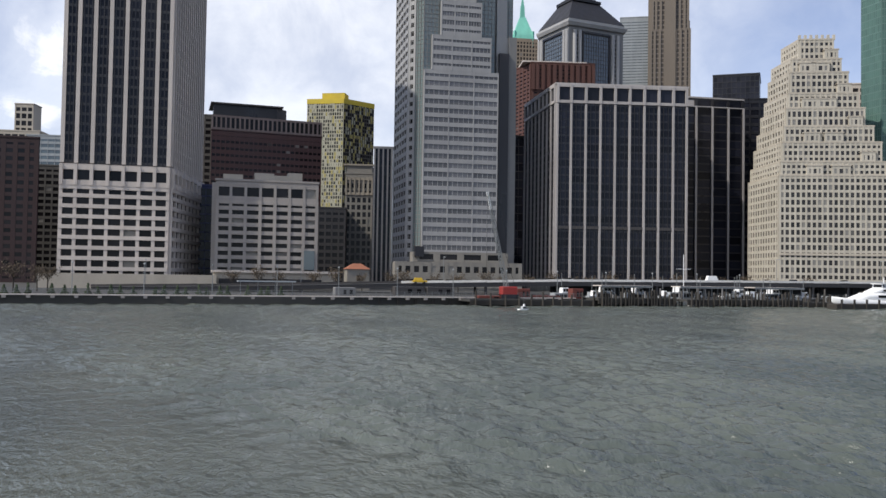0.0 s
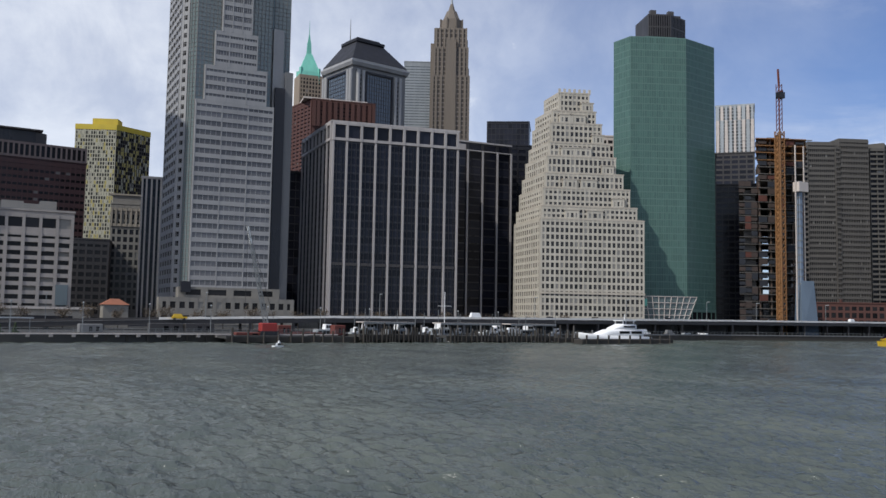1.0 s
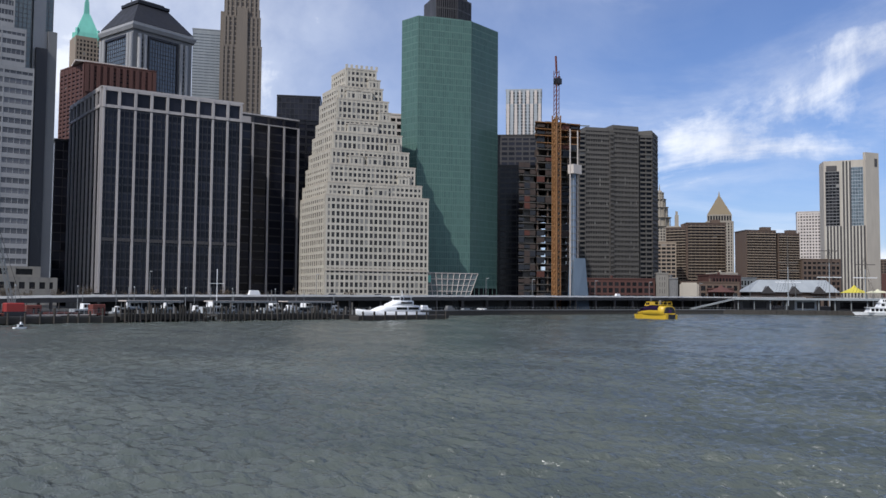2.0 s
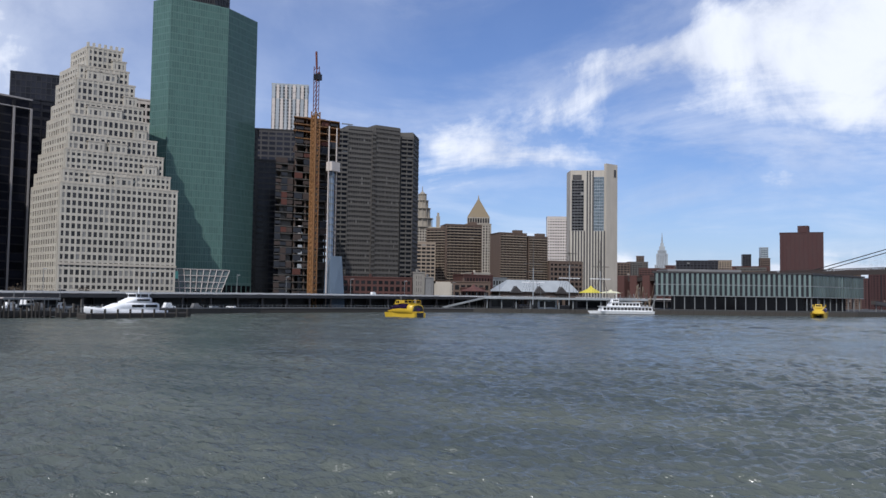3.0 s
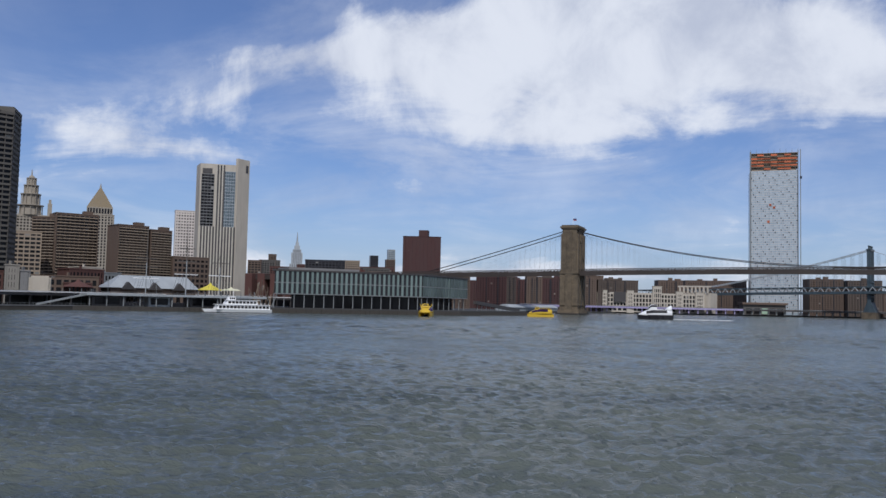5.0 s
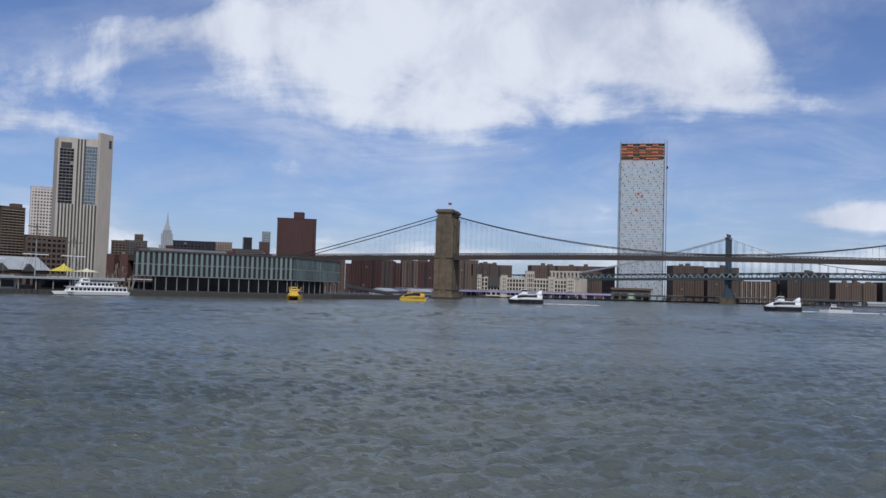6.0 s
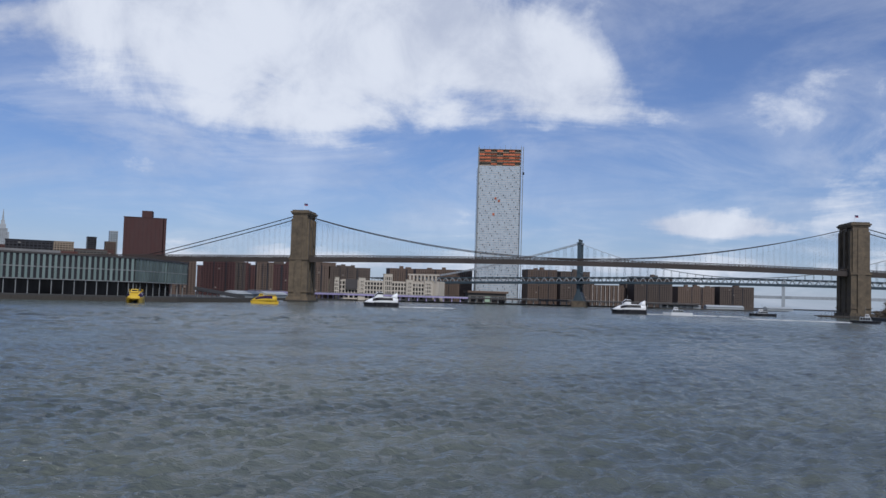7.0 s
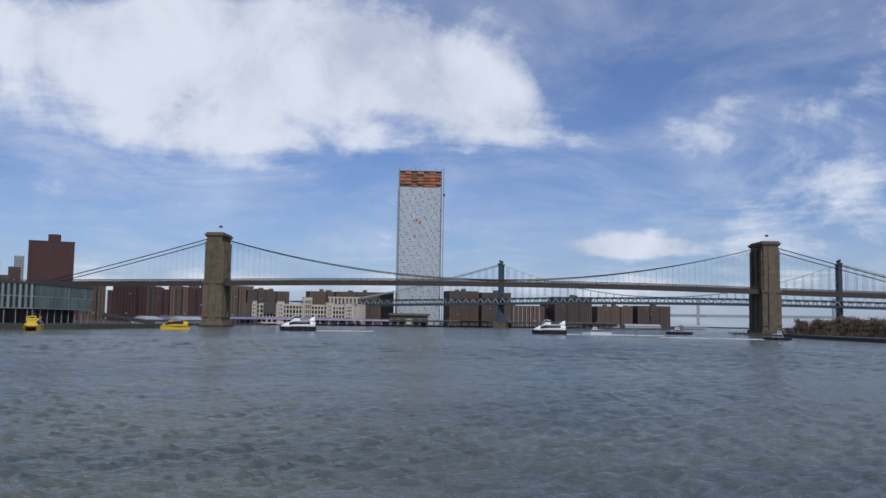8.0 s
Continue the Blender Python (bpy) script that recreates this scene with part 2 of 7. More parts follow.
DARKGLASS_I = glass("dark_window_joined", (0.015, 0.014, 0.015), ior=1.28, piece=0.6, island=True, blind=0.025)
BLUEGLASS = glass("blue_black_window", (0.014, 0.015, 0.022), rough=0.12, ior=1.30, piece=0.5)
BLUEGLASS_I = glass("blue_black_window_joined", (0.014, 0.015, 0.022), rough=0.12, ior=1.30, piece=0.5, island=True)
GREENGLASS = glass("green_window", (0.080, 0.145, 0.124), rough=0.12, ior=1.28, piece=0.14, island=True, wave=0.008)
TEALGLASS = glass("teal_window", (0.13, 0.165, 0.165), rough=0.12, ior=1.65, piece=0.2, island=True)
SKYGLASS = glass("pale_blue_window", (0.085, 0.11, 0.12), rough=0.12, ior=1.7, piece=0.25, island=True)
GREYGLASS = glass("grey_window", (0.125, 0.124, 0.130), rough=0.18, ior=1.42, piece=0.3, island=True)
FINGLASS = glass("pale_aqua_fin", (0.145, 0.19, 0.178), rough=0.3, ior=1.5, piece=0.15)
BRICKPANE = glass("sash_window", (0.034, 0.031, 0.03), rough=0.2, piece=0.5, island=True, blind=0.12)
AQUAGLASS = glass("aqua_channel_glass", (0.095, 0.125, 0.118), rough=0.25, ior=1.5, piece=0.25)
WARMGLASS = glass("warm_window", (0.075, 0.058, 0.042), rough=0.2, piece=0.3, island=True)
PALEGLASS = glass("pale_clad_glass", (0.34, 0.40, 0.44), rough=0.2, ior=1.6, piece=0.12, island=True)

# ---- builders ----
CUBES = {}


def cube_mesh(mat):
    """One unit cube for each material, shared by all plain pieces of it."""
    if mat.name not in CUBES:
        me = bpy.data.meshes.new("block_" + mat.name)
        c = [(x, y, z) for x in (-0.5, 0.5) for y in (-0.5, 0.5) for z in (-0.5, 0.5)]
        me.from_pydata(c, [], [(0, 1, 3, 2), (4, 6, 7, 5), (0, 4, 5, 1), (2, 3, 7, 6), (0, 2, 6, 4), (1, 5, 7, 3)])
        me.materials.append(mat)
        CUBES[mat.name] = me
    return CUBES[mat.name]


def thing(name, x, y, z, label, category, group="", kind="", turn=0.0):
    ob = new(name)
    ob.matrix_basis = pose(x, y, z, 0, 0, turn)
    ob.empty_display_size = 0.5
    return tagged(ob, label, category, group, kind)


def part(name, bm, mat, parent, label="", kind=""):
    """Links a bmesh as one mesh part under a thing or a part."""
    me = bpy.data.meshes.new(name)
    bm.to_mesh(me)
    bm.free()
    me.materials.append(mat)
    ob = new(name, me)
    ob.parent = parent
    return tagged(ob, label, kind=kind)


def block(name, parent, mat, at, size, turn=0.0, label=""):
    """A plain piece: a box at a place in its thing's own space."""
    ob = new(name, cube_mesh(mat))
    ob.parent = parent
    ob.matrix_basis = pose(*at, 0, 0, turn) @ Matrix.Diagonal((*size, 1))
    if label:
        ob["label"] = label
    return ob


def add_box(bm, at, size, turn=0.0):
    bmesh.ops.create_cube(bm, size=1, matrix=pose(*at, 0, 0, turn) @ Matrix.Diagonal((*size, 1)))


def add_bar(bm, a, b, w, h=None):
    """A square bar from a to b."""
    a, b = Vector(a), Vector(b)
    d = b - a
    q = d.to_track_quat("Z", "Y").to_matrix().to_4x4()
    bmesh.ops.create_cube(bm, size=1, matrix=Matrix.Translation((a + b) / 2) @ q @ Matrix.Diagonal((w, h or w, d.length, 1)))


def add_prism(bm, pts, z0, z1, top=None):
    """An upright prism on a footprint; top: another footprint for its upper end."""
    lo = [bm.verts.new((x, y, z0)) for x, y in pts]
    hi = [bm.verts.new((x, y, z1)) for x, y in (top or pts)]
    n = len(pts)
    bm.faces.new(lo[::-1])
    bm.faces.new(hi)
    for i in range(n):
        bm.faces.new((lo[i], lo[(i + 1) % n], hi[(i + 1) % n], hi[i]))
    bmesh.ops.recalc_face_normals(bm, faces=bm.faces)


def joined_boxes(name, parent, mat, boxes, label="", kind="stuff"):
    """Many small boxes (place, size, turn) as one part."""
    verts, faces = [], []
    unit = np.array([(x, y, z) for x in (-0.5, 0.5) for y in (-0.5, 0.5) for z in (-0.5, 0.5)])
    quads = ((0, 1, 3, 2), (4, 6, 7, 5), (0, 4, 5, 1), (2, 3, 7, 6), (0, 2, 6, 4), (1, 5, 7, 3))
    for at, size, turn in boxes:
        c, s = math.cos(radians(turn)), math.sin(radians(turn))
        v = unit * np.array(size)
        v = np.stack((v[:, 0] * c - v[:, 1] * s, v[:, 0] * s + v[:, 1] * c, v[:, 2]), 1) + np.array(at)
        n = len(verts)
        verts.extend(map(tuple, v))
        faces.extend(tuple(n + i for i in q) for q in quads)
    me = bpy.data.meshes.new(name)
    me.from_pydata(verts, [], faces)
    me.materials.append(mat)
    ob = new(name, me)
    ob.parent = parent
    return tagged(ob, label, kind=kind)


def joined_bars(name, parent, mat, bars, label=""):
    """Many thin square bars (from, to, width) as one part."""
    verts, faces = [], []
    quads = ((0, 1, 3, 2), (4, 6, 7, 5), (0, 4, 5, 1), (2, 3, 7, 6), (0, 2, 6, 4), (1, 5, 7, 3))
    for a, b, w in bars:
        a, b = Vector(a), Vector(b)
        q = (b - a).to_track_quat("Z", "Y")
        x, y = q @ Vector((w / 2, 0, 0)), q @ Vector((0, w / 2, 0))
        k = len(verts)
        verts.extend(tuple(c + x * sx + y * sy) for sx in (-1, 1) for sy in (-1, 1) for c in (a, b))
        faces.extend(tuple(k + i for i in f) for f in quads)
    me = bpy.data.meshes.new(name)
    me.from_pydata(verts, [], faces)
    me.materials.append(mat)
    ob = new(name, me)
    ob.parent = parent
    return tagged(ob, label, kind="stuff")


def facade(ob, p, q, z0, z1, cols, rows, wall, pane, pier=0.6, band=1.2, deep=0.5, band_mat=None, band_deep=None,
           panes="stuff", minor=0, minor_mat=None, pane_name="window", far=False):
    """A wall of piers, bands and recessed panes from p to q (in the thing's own plan; the outside lies to the right of p-q)."""
    p, q = Vector(p), Vector(q)
    u = (q - p).normalized()
    n = Vector((u.y, -u.x))
    length, turn = (q - p).length, math.degrees(math.atan2(u.y, u.x))
    cw, rh = length / cols, (z1 - z0) / rows
    band_deep = deep * 0.8 if band_deep is None else band_deep
    if far:
        # a wall too far off to tell its piers and bands apart
        grid = []
        for i in range(cols + 1):
            c = p + u * min(max(i * cw, pier / 2), length - pier / 2) + n * (deep / 2 - 0.02)
            grid.append(((c.x, c.y, (z0 + z1) / 2), (pier, deep, z1 - z0), turn))
        c = p + u * (length / 2) + n * (band_deep / 2 - 0.02)
        for j in range(rows + 1):
            grid.append(((c.x, c.y, min(max(z0 + j * rh, z0 + band / 2), z1 - band / 2)), (length - 0.1, band_deep, band), turn))
        joined_boxes("wall_grid", ob, wall, grid)
    for i in range(0 if far else cols + 1):
        s = min(max(i * cw, pier / 2), length - pier / 2)
        c = p + u * s + n * (deep / 2 - 0.02)
        block("pier", ob, wall, (c.x, c.y, (z0 + z1) / 2), (pier, deep, z1 - z0), turn)
        if minor and i < cols:
            for j in range(1, minor + 1):
                c = p + u * (i * cw + cw * j / (minor + 1)) + n * (deep * 0.3)
                block("mullion", ob, minor_mat, (c.x, c.y, (z0 + z1) / 2), (pier * 0.3, deep * 0.6, z1 - z0), turn)
    if band and not far:
        c = p + u * (length / 2) + n * (band_deep / 2 - 0.02)
        for j in range(rows + 1):
            z = min(max(z0 + j * rh, z0 + band / 2), z1 - band / 2)
            block("spandrel", ob, band_mat or wall, (c.x, c.y, z), (length - 0.1, band_deep, band), turn)
    if panes == "none":
        return
    spots = []
    for i in range(cols):
        for j in range(rows):
            c = p + u * ((i + 0.5) * cw) + n * 0.06
            spots.append(((c.x, c.y, z0 + (j + 0.5) * rh), (cw - pier * 0.9, 0.12, rh - band * 0.9), turn))
    if panes == "parts":
        for at, size, t in spots:
            block(pane_name, ob, pane, at, size, t)
    else:
        joined_boxes("glazing", ob, pane, spots)


def plan(a, b, back):
    """Footprint from the front corners (left, right as seen from the river) and the way back, in the thing's own space."""
    a, b, back = Vector(a), Vector(b), Vector(back)
    return [Vector((0, 0)), b - a, b - a + back, back]


def core(ob, foot, z0, z1, mat, name="body", label=""):
    bm = bmesh.new()
    add_prism(bm, [tuple(v) for v in foot], z0, z1)
    return part(name, bm, mat, ob, label)


def inset(foot, left, right, front, back=0.0):
    """A smaller footprint inside a four-cornered one."""
    a, b, c, d = foot
    u, w = (b - a).normalized(), (d - a).normalized()
    return [a + u * left + w * front, b - u * right + w * front, c - u * right - w * back, d + u * left - w * back]


def coping(ob, foot, z, mat, over=0.3, high=0.8, name="parapet"):
    """A parapet that runs round the roof's edge, one piece a side."""
    for i in range(4):
        a, b = foot[i], foot[(i + 1) % 4]
        u = (b - a).normalized()
        n = Vector((u.y, -u.x))
        c = (a + b) / 2 + n * (over / 2)
        block(name, ob, mat, (c.x, c.y, z + high / 2), ((b - a).length + over, 0.6, high), math.degrees(math.atan2(u.y, u.x)))


def simple(name, label, a, b, back, z1, wall, pane, cols, rows, side="", scols=6, category="building", z0=2.0, floor0=0.0, group="",
           pier=0.9, band=1.6, deep=0.4, band_mat=None, band_deep=None, panes="stuff", top=None, far=False):
    """A building with windows on its front and on the sides named (l, r)."""
    ob = thing(name, a[0], a[1], 0, label, category, group)
    foot = plan(a, b, back)
    body = core(ob, foot, z0, z1, wall)
    low = max(z0, floor0)
    kw = dict(pier=pier, band=band, deep=deep, band_mat=band_mat, band_deep=band_deep, panes=panes, far=far)
    facade(body, foot[0], foot[1], low, z1 - 0.5, cols, rows, wall, pane, **kw)
    if "r" in side:
        facade(body, foot[1], foot[2], low, z1 - 0.5, scols, rows, wall, pane, **kw)
    if "l" in side:
        facade(body, foot[3], foot[0], low, z1 - 0.5, scols, rows, wall, pane, **kw)
    coping(ob, foot, z1, top or wall)
    return ob, foot

# ---- ground and water ----
SHORE = [(-1200, 110), (-300, 205), (24, 228), (115, 240), (150, 252), (258, 268), (315, 275), (420, 262), (530, 232), (575, 222), (700, 160), (800, 95),
         (900, 62), (1100, 20), (1235, -60), (1290, -230), (1400, -450), (1450, -740), (1700, -950), (2300, -1250)]
BROOKLYN = [(330, -330), (462, -356), (585, -396), (700, -450), (800, -540), (1000, -730), (1300, -950), (1700, -1230), (2400, -1600)]


def land(name, edge, far, z, label):
    bm = bmesh.new()
    add_prism(bm, edge + far, -4.0, z)
    me = bpy.data.meshes.new(name)
    bm.to_mesh(me)
    bm.free()
    me.materials.append(PAVING)
    return tagged(new(name, me), label, "ground", kind="structure")


land("ground", SHORE, [(4600, -1300), (4600, 4600), (-1200, 4600)], 2.0, "grey paved city ground behind a low seawall")
land("ground_far_bank", BROOKLYN, [(4600, -1700), (4600, -4600), (330, -4600)], 2.2, "far river bank of grey paving and earth")


def river():
    """One sheet of water to the horizon, finer where the river is near, with wind waves."""
    cx, cy = 35.0, -12.0
    rad = [0.0]
    r = 8.0
    while r < 4700:
        rad.append(r)
        r *= 1.03 if r < 24 else 1.0048 if r < 1000 else 1.05
    rad = np.array(rad)
    ang = np.concatenate((np.linspace(-46, 116, 1100), np.linspace(119, 311, 48)))
    ang = np.radians(ang)
    R, A = np.meshgrid(rad, ang, indexing="ij")
    X, Y = cx + R * np.cos(A), cy + R * np.sin(A)
    Z = np.zeros_like(X)
    rng = np.random.default_rng(4)
    cell = np.maximum(R * np.where(R < 24, 0.03, np.where(R < 1000, 0.0048, 0.02)), 0.02)
    cell = np.where(A > radians(116.5), np.maximum(cell, 0.07 * R), cell)
    lost, whole = np.zeros_like(X), 0.0
    for i in range(112):
        L = 0.42 * (7.0 ** (i / 79.0))
        d = radians(205) + rng.normal(0, 0.5)
        kx, ky = math.cos(d) * 2 * math.pi / L, math.sin(d) * 2 * math.pi / L
        amp = 0.0108 * L ** 0.8 * rng.uniform(0.5, 1.4)
        fade = np.clip((L / cell - 2.0) / 2.2, 0, 1)
        if i >= 80:
            fade = np.clip((L / cell - 2.0) / 2.0, 0, 1) * np.clip((R - 130) / 170, 0, 1)
            amp *= 1.6
        steep = (amp / L) ** 2
        whole += steep
        lost += steep * (1 - fade)
        ph = kx * X + ky * Y + rng.uniform(0, 6.28)
        Z += amp * fade * (np.sin(ph) + 0.35 * np.sin(2 * ph + 1.2) * np.clip(fade, 0, 1))
    m, n = X.shape
    verts = np.stack((X, Y, Z), -1).reshape(-1, 3)
    i, j = np.meshgrid(np.arange(m - 1), np.arange(n), indexing="ij")
    j2 = (j + 1) % n
    quads = np.stack((i * n + j, (i + 1) * n + j, (i + 1) * n + j2, i * n + j2), -1).reshape(-1, 4)
    me = bpy.data.meshes.new("water")
    me.vertices.add(len(verts))
    me.vertices.foreach_set("co", verts.ravel())
    me.loops.add(quads.size)
    me.loops.foreach_set("vertex_index", quads.ravel())
    me.polygons.add(len(quads))
    me.polygons.foreach_set("loop_start", np.arange(0, quads.size, 4))
    me.polygons.foreach_set("use_smooth", np.ones(len(quads), dtype=bool))
    me.update(calc_edges=True)
    me.validate()
    # waves too short for the sheet become roughness
    me.attributes.new("short_waves", "FLOAT", "POINT").data.foreach_set("value", (lost / whole).ravel())
    me.materials.append(WATER)
    tagged(new("water", me), "choppy grey-green river water with short wind waves", "water", kind="structure")


river()

# ---- waterfront towers, from the south end of the quay ----


def grid_tower():
    """Tall striped office tower on a pale gridded base."""
    ob = thing("office_tower", -49, 366, 0, "tall dark office tower with white ribs above a pale gridded base", "office tower")
    f = plan((-49, 366), (-8, 364), (12, 54))
    base = core(ob, f, 2, 50, CONCRETE, "base")
    shaft = core(ob, f, 50, 209, DARKSTONE, "shaft")
    for a, b, cols, kind in ((f[0], f[1], 7, "parts"), (f[1], f[2], 8, "stuff")):
        facade(base, a, b, 5, 41.5, cols, 9, CONCRETE, DARKGLASS if kind == "parts" else DARKGLASS_I, pier=1.3, band=1.5, deep=1.1, band_deep=1.25, panes=kind)
        facade(base, a, b, 41.5, 49.5, cols, 1, CONCRETE, DARKGLASS if kind == "parts" else DARKGLASS_I, pier=1.3, band=2.0, deep=1.7, panes=kind)
        facade(shaft, a, b, 50.2, 209, cols if cols == 7 else 15, 41, CONCRETE, BLUEGLASS if kind == "parts" else BLUEGLASS_I, pier=1.5 if cols == 7 else 0.8, band=1.1, deep=0.8, band_mat=BRONZE, band_deep=0.2, minor=3 if cols == 7 else 0, minor_mat=DARKSTONE, panes=kind, far=cols != 7)
    coping(ob, f, 209, CONCRETE)


def gridded_block():
    ob = thing("office_block", 10, 372, 0, "warm grey concrete office block with deep gridded windows", "office building")
    f = plan((10, 372), (52, 370), (2, 42))
    body = core(ob, f, 2, 46.5, WARMCONCRETE)
    facade(body, f[0], f[1], 8, 38.5, 7, 9, WARMCONCRETE, DARKGLASS, pier=1.3, band=1.6, deep=1.6, panes="parts")
    facade(body, f[0], f[1], 38.5, 45.5, 7, 1, WARMCONCRETE, DARKGLASS, pier=1.1, band=1.6, deep=0.9, panes="parts")
    facade(body, f[3], f[0], 8, 45.5, 6, 11, WARMCONCRETE, DARKGLASS_I, pier=1.3, band=1.6, deep=1.6)
    coping(ob, f, 46.5, WARMCONCRETE)
    block("glass_stair", ob, SKYGLASS, (38.5, -2.6, 14), (4.4, 2.2, 8), -3)
    for x, w, h in ((4, 8, 3.4), (17, 8, 4.4), (24, 6, 3.6), (30, 6, 5.0)):
        block("roof_plant", ob, PALE, (x + 3, 9, 46.5 + h / 2), (w, 7, h))
    # raised terrace in front
    ob = thing("terrace", -48, 330, 0, "beige stone terrace wall with a planted foot along the quay", "terrace")
    block("wall", ob, PALE, (28, 6, 4.6), (60, 16, 5.2))
    block("wall", ob, PALE, (80, 12, 5.6), (46, 14, 5.6))
    block("ledge", ob, CONCRETE, (80, 11.6, 8.8), (47, 15.6, 0.8))
    # wall is uncut: a dark box paints the opening's shade
    block("opening", ob, DARKSTONE, (78, 4.6, 4.3), (38, 1.0, 3.6))


def dark_red_left():
    ob, f = simple("brick_tower", "dark red-brown brick office tower with narrow windows", (-150, 478), (-74, 473), (-10, 60), 74, PLUMSHADE, DARKGLASS_I, 14, 18, "r", 8, band=1.9, pier=2.2, deep=0.3, far=True)
    simple("setback_tower", "cream stone setback tower", (-128, 645), (-101, 640), (5, 25), 102, PALE, DARKGLASS_I, 6, 20, far=True)
    ob, f = simple("setback_tower", "slim cream stone crown of a setback tower", (-118, 647), (-106, 645), (3, 12), 121, PALE, DARKGLASS_I, 3, 24, far=True)
    simple("glass_block", "pale blue banded glass office block", (-105, 618), (-83, 614), (6, 30), 96, GREYPANEL, SKYGLASS, 5, 24, band=1.6, pier=0.3, far=True)
    simple("stone_block", "grey stone office block with small windows", (-100, 560), (-60, 556), (6, 30), 70, TAUPE, DARKGLASS_I, 10, 18, far=True)


def middle_left():
    ob, f = simple("brown_office", "dark brown banded office building with a slotted pinkish top floor", (9.5, 520), (74, 525), (3, 40), 91, DARKRED, DARKGLASS_I, 24, 20, band=2.4, pier=0.5, deep=0.5, floor0=12)
    facade(ob, f[0], f[1], 91.5, 100, 24, 1, PINKSTONE, DARKGLASS_I, pier=0.9, band=1.2, deep=0.6)
    core(ob, inset(f, 1, 1, 1), 91.5, 100, DARKRED, "attic")
    bm = bmesh.new()
    add_prism(bm, [(1, 6), (38, 8), (44, 14), (44, 30), (1, 30)], 100, 107.5)
    part("penthouse", bm, DARKSTONE, ob)
    block("cornice", ob, BRONZE, (20, 18, 107.9), (42, 26, 0.8), 2)
    simple("dark_glass_block", "dark blue glass block in shade", (0, 415), (16, 414), (4, 40), 48, BLUEPAINT, BLUEGLASS_I, 5, 11, band=0.6, pier=0.3)
    simple("brown_block", "plain brown brick office block", (-2, 560), (22, 558), (6, 30), 106, TAUPE, DARKGLASS_I, 6, 26)
    # tower clad in yellow and dark chequered panels
    ob = thing("apartment_tower", 91, 745, 0, "apartment tower chequered in pale and black with yellow crown", "apartment tower")
    f = plan((91.4, 744), (120.5, 730), (29, 15))
    core(ob, f, 2, 157, PALE)
    rng = random.Random(5)
    for p, q, pale in ((f[0], f[1], True), (f[1], f[2], False)):
        facade(ob, p, q, 20, 156, 16, 44, YELLOWBRICK if pale else BRONZE, DARKGLASS_I, pier=0.7 if pale else 0.35, band=0.8, deep=0.25, far=True)
        u = (q - p).normalized()
        n, t, cw = Vector((u.y, -u.x)), math.degrees(math.atan2(u.y, u.x)), (q - p).length / 16
        yel, pal = [], []
        for i in range(16):
            for j in range(44):
                r = rng.random()
                c = p + u * ((i + rng.choice((0.35, 0.5, 0.65))) * cw) + n * 0.2
                spot = ((c.x, c.y, 20 + (j + rng.uniform(0.4, 0.6)) * 136 / 44), (cw * rng.uniform(0.4, 0.72), 0.3, rng.uniform(2.4, 3.6)), t)
                if r < (0.15 if pale else 0.40):
                    yel.append(spot)
                elif r < (0.50 if pale else 0.56):
                    pal.append(spot)
        joined_boxes("yellow_cladding", ob, OCHRE, yel, "dull yellow wall panels")
        joined_boxes("pale_cladding", ob, YELLOWBRICK, pal, "pale brick wall panels")
    core(ob, inset(f, 1, 1, 1, 1), 157, 158.5, YELLOW, "crown", "bright yellow crown")
    coping(ob, f, 154, YELLOW, high=4.2)
    block("bulkhead", ob, YELLOW, (24, 0, 161.5), (20, 12, 5), -25)
    # old stone house with a loggia, and the slim striped slab beside the grey tower
    ob, f = simple("stone_house", "grey-beige classical stone office house with a columned loggia", (83.7, 493), (99, 490), (6, 20), 66, PODIUMSTONE, DARKGLASS_I, 5, 14, pier=1.1, band=1.4, deep=0.5, floor0=8)
    facade(ob, f[0], f[1], 54, 64, 6, 1, OLDSTONE, DARKGLASS_I, pier=0.9, band=1.5, deep=1.0)
    core(ob, inset(f, 0.6, 0.6, 0.6), 66, 71, PODIUMSTONE, "attic")
    block("cornice", ob, OLDSTONE, (7.8, 0.5, 71.4), (17.5, 4, 0.9), -11)
    simple("striped_slab", "slim black and white striped office slab", (89.7, 441), (99, 439), (8, 26), 74, DARKSTONE, BLUEGLASS_I, 4, 16, pier=0.7, band=0.3, deep=0.6, band_mat=DARKSTONE, band_deep=0.1, top=CONCRETE)
    ribs = thing("rib_screen", 89.7, 441, 0, "white concrete ribs on the slim slab", "facade ribs")
    facade(ribs, Vector((0, 0)), Vector((9.3, -2)), 2, 74, 4, 1, CONCRETE, BLUEGLASS_I, pier=0.8, band=0.4, deep=1.3, panes="none")
    ob = thing("pavilion", 60.8, 345, 0, "small beige stone pavilion with a red tiled roof", "pavilion")
    block("wall", ob, PODIUMSTONE, (4.5, 4, 6), (9, 8, 9))
    bm = bmesh.new()
    add_prism(bm, [(-0.5, -0.5), (9.5, -0.5), (9.5, 8.5), (-0.5, 8.5)], 10.5, 12.8, [(3, 3), (6, 3), (6, 5), (3, 5)])
    part("roof", bm, CLAY, ob, "red clay tile roof")
    block("window", ob, DARKGLASS, (4.5, -0.05, 7), (1.4, 0.2, 2.2))
    # added block, coloured dark for the shade on the yellow tower's lower part
    simple("brown_block", "narrow dark block standing in for the yellow tower's shaded foot", (62, 470), (80, 468), (6, 30), 44, BRONZE, DARKGLASS_I, 5, 11)


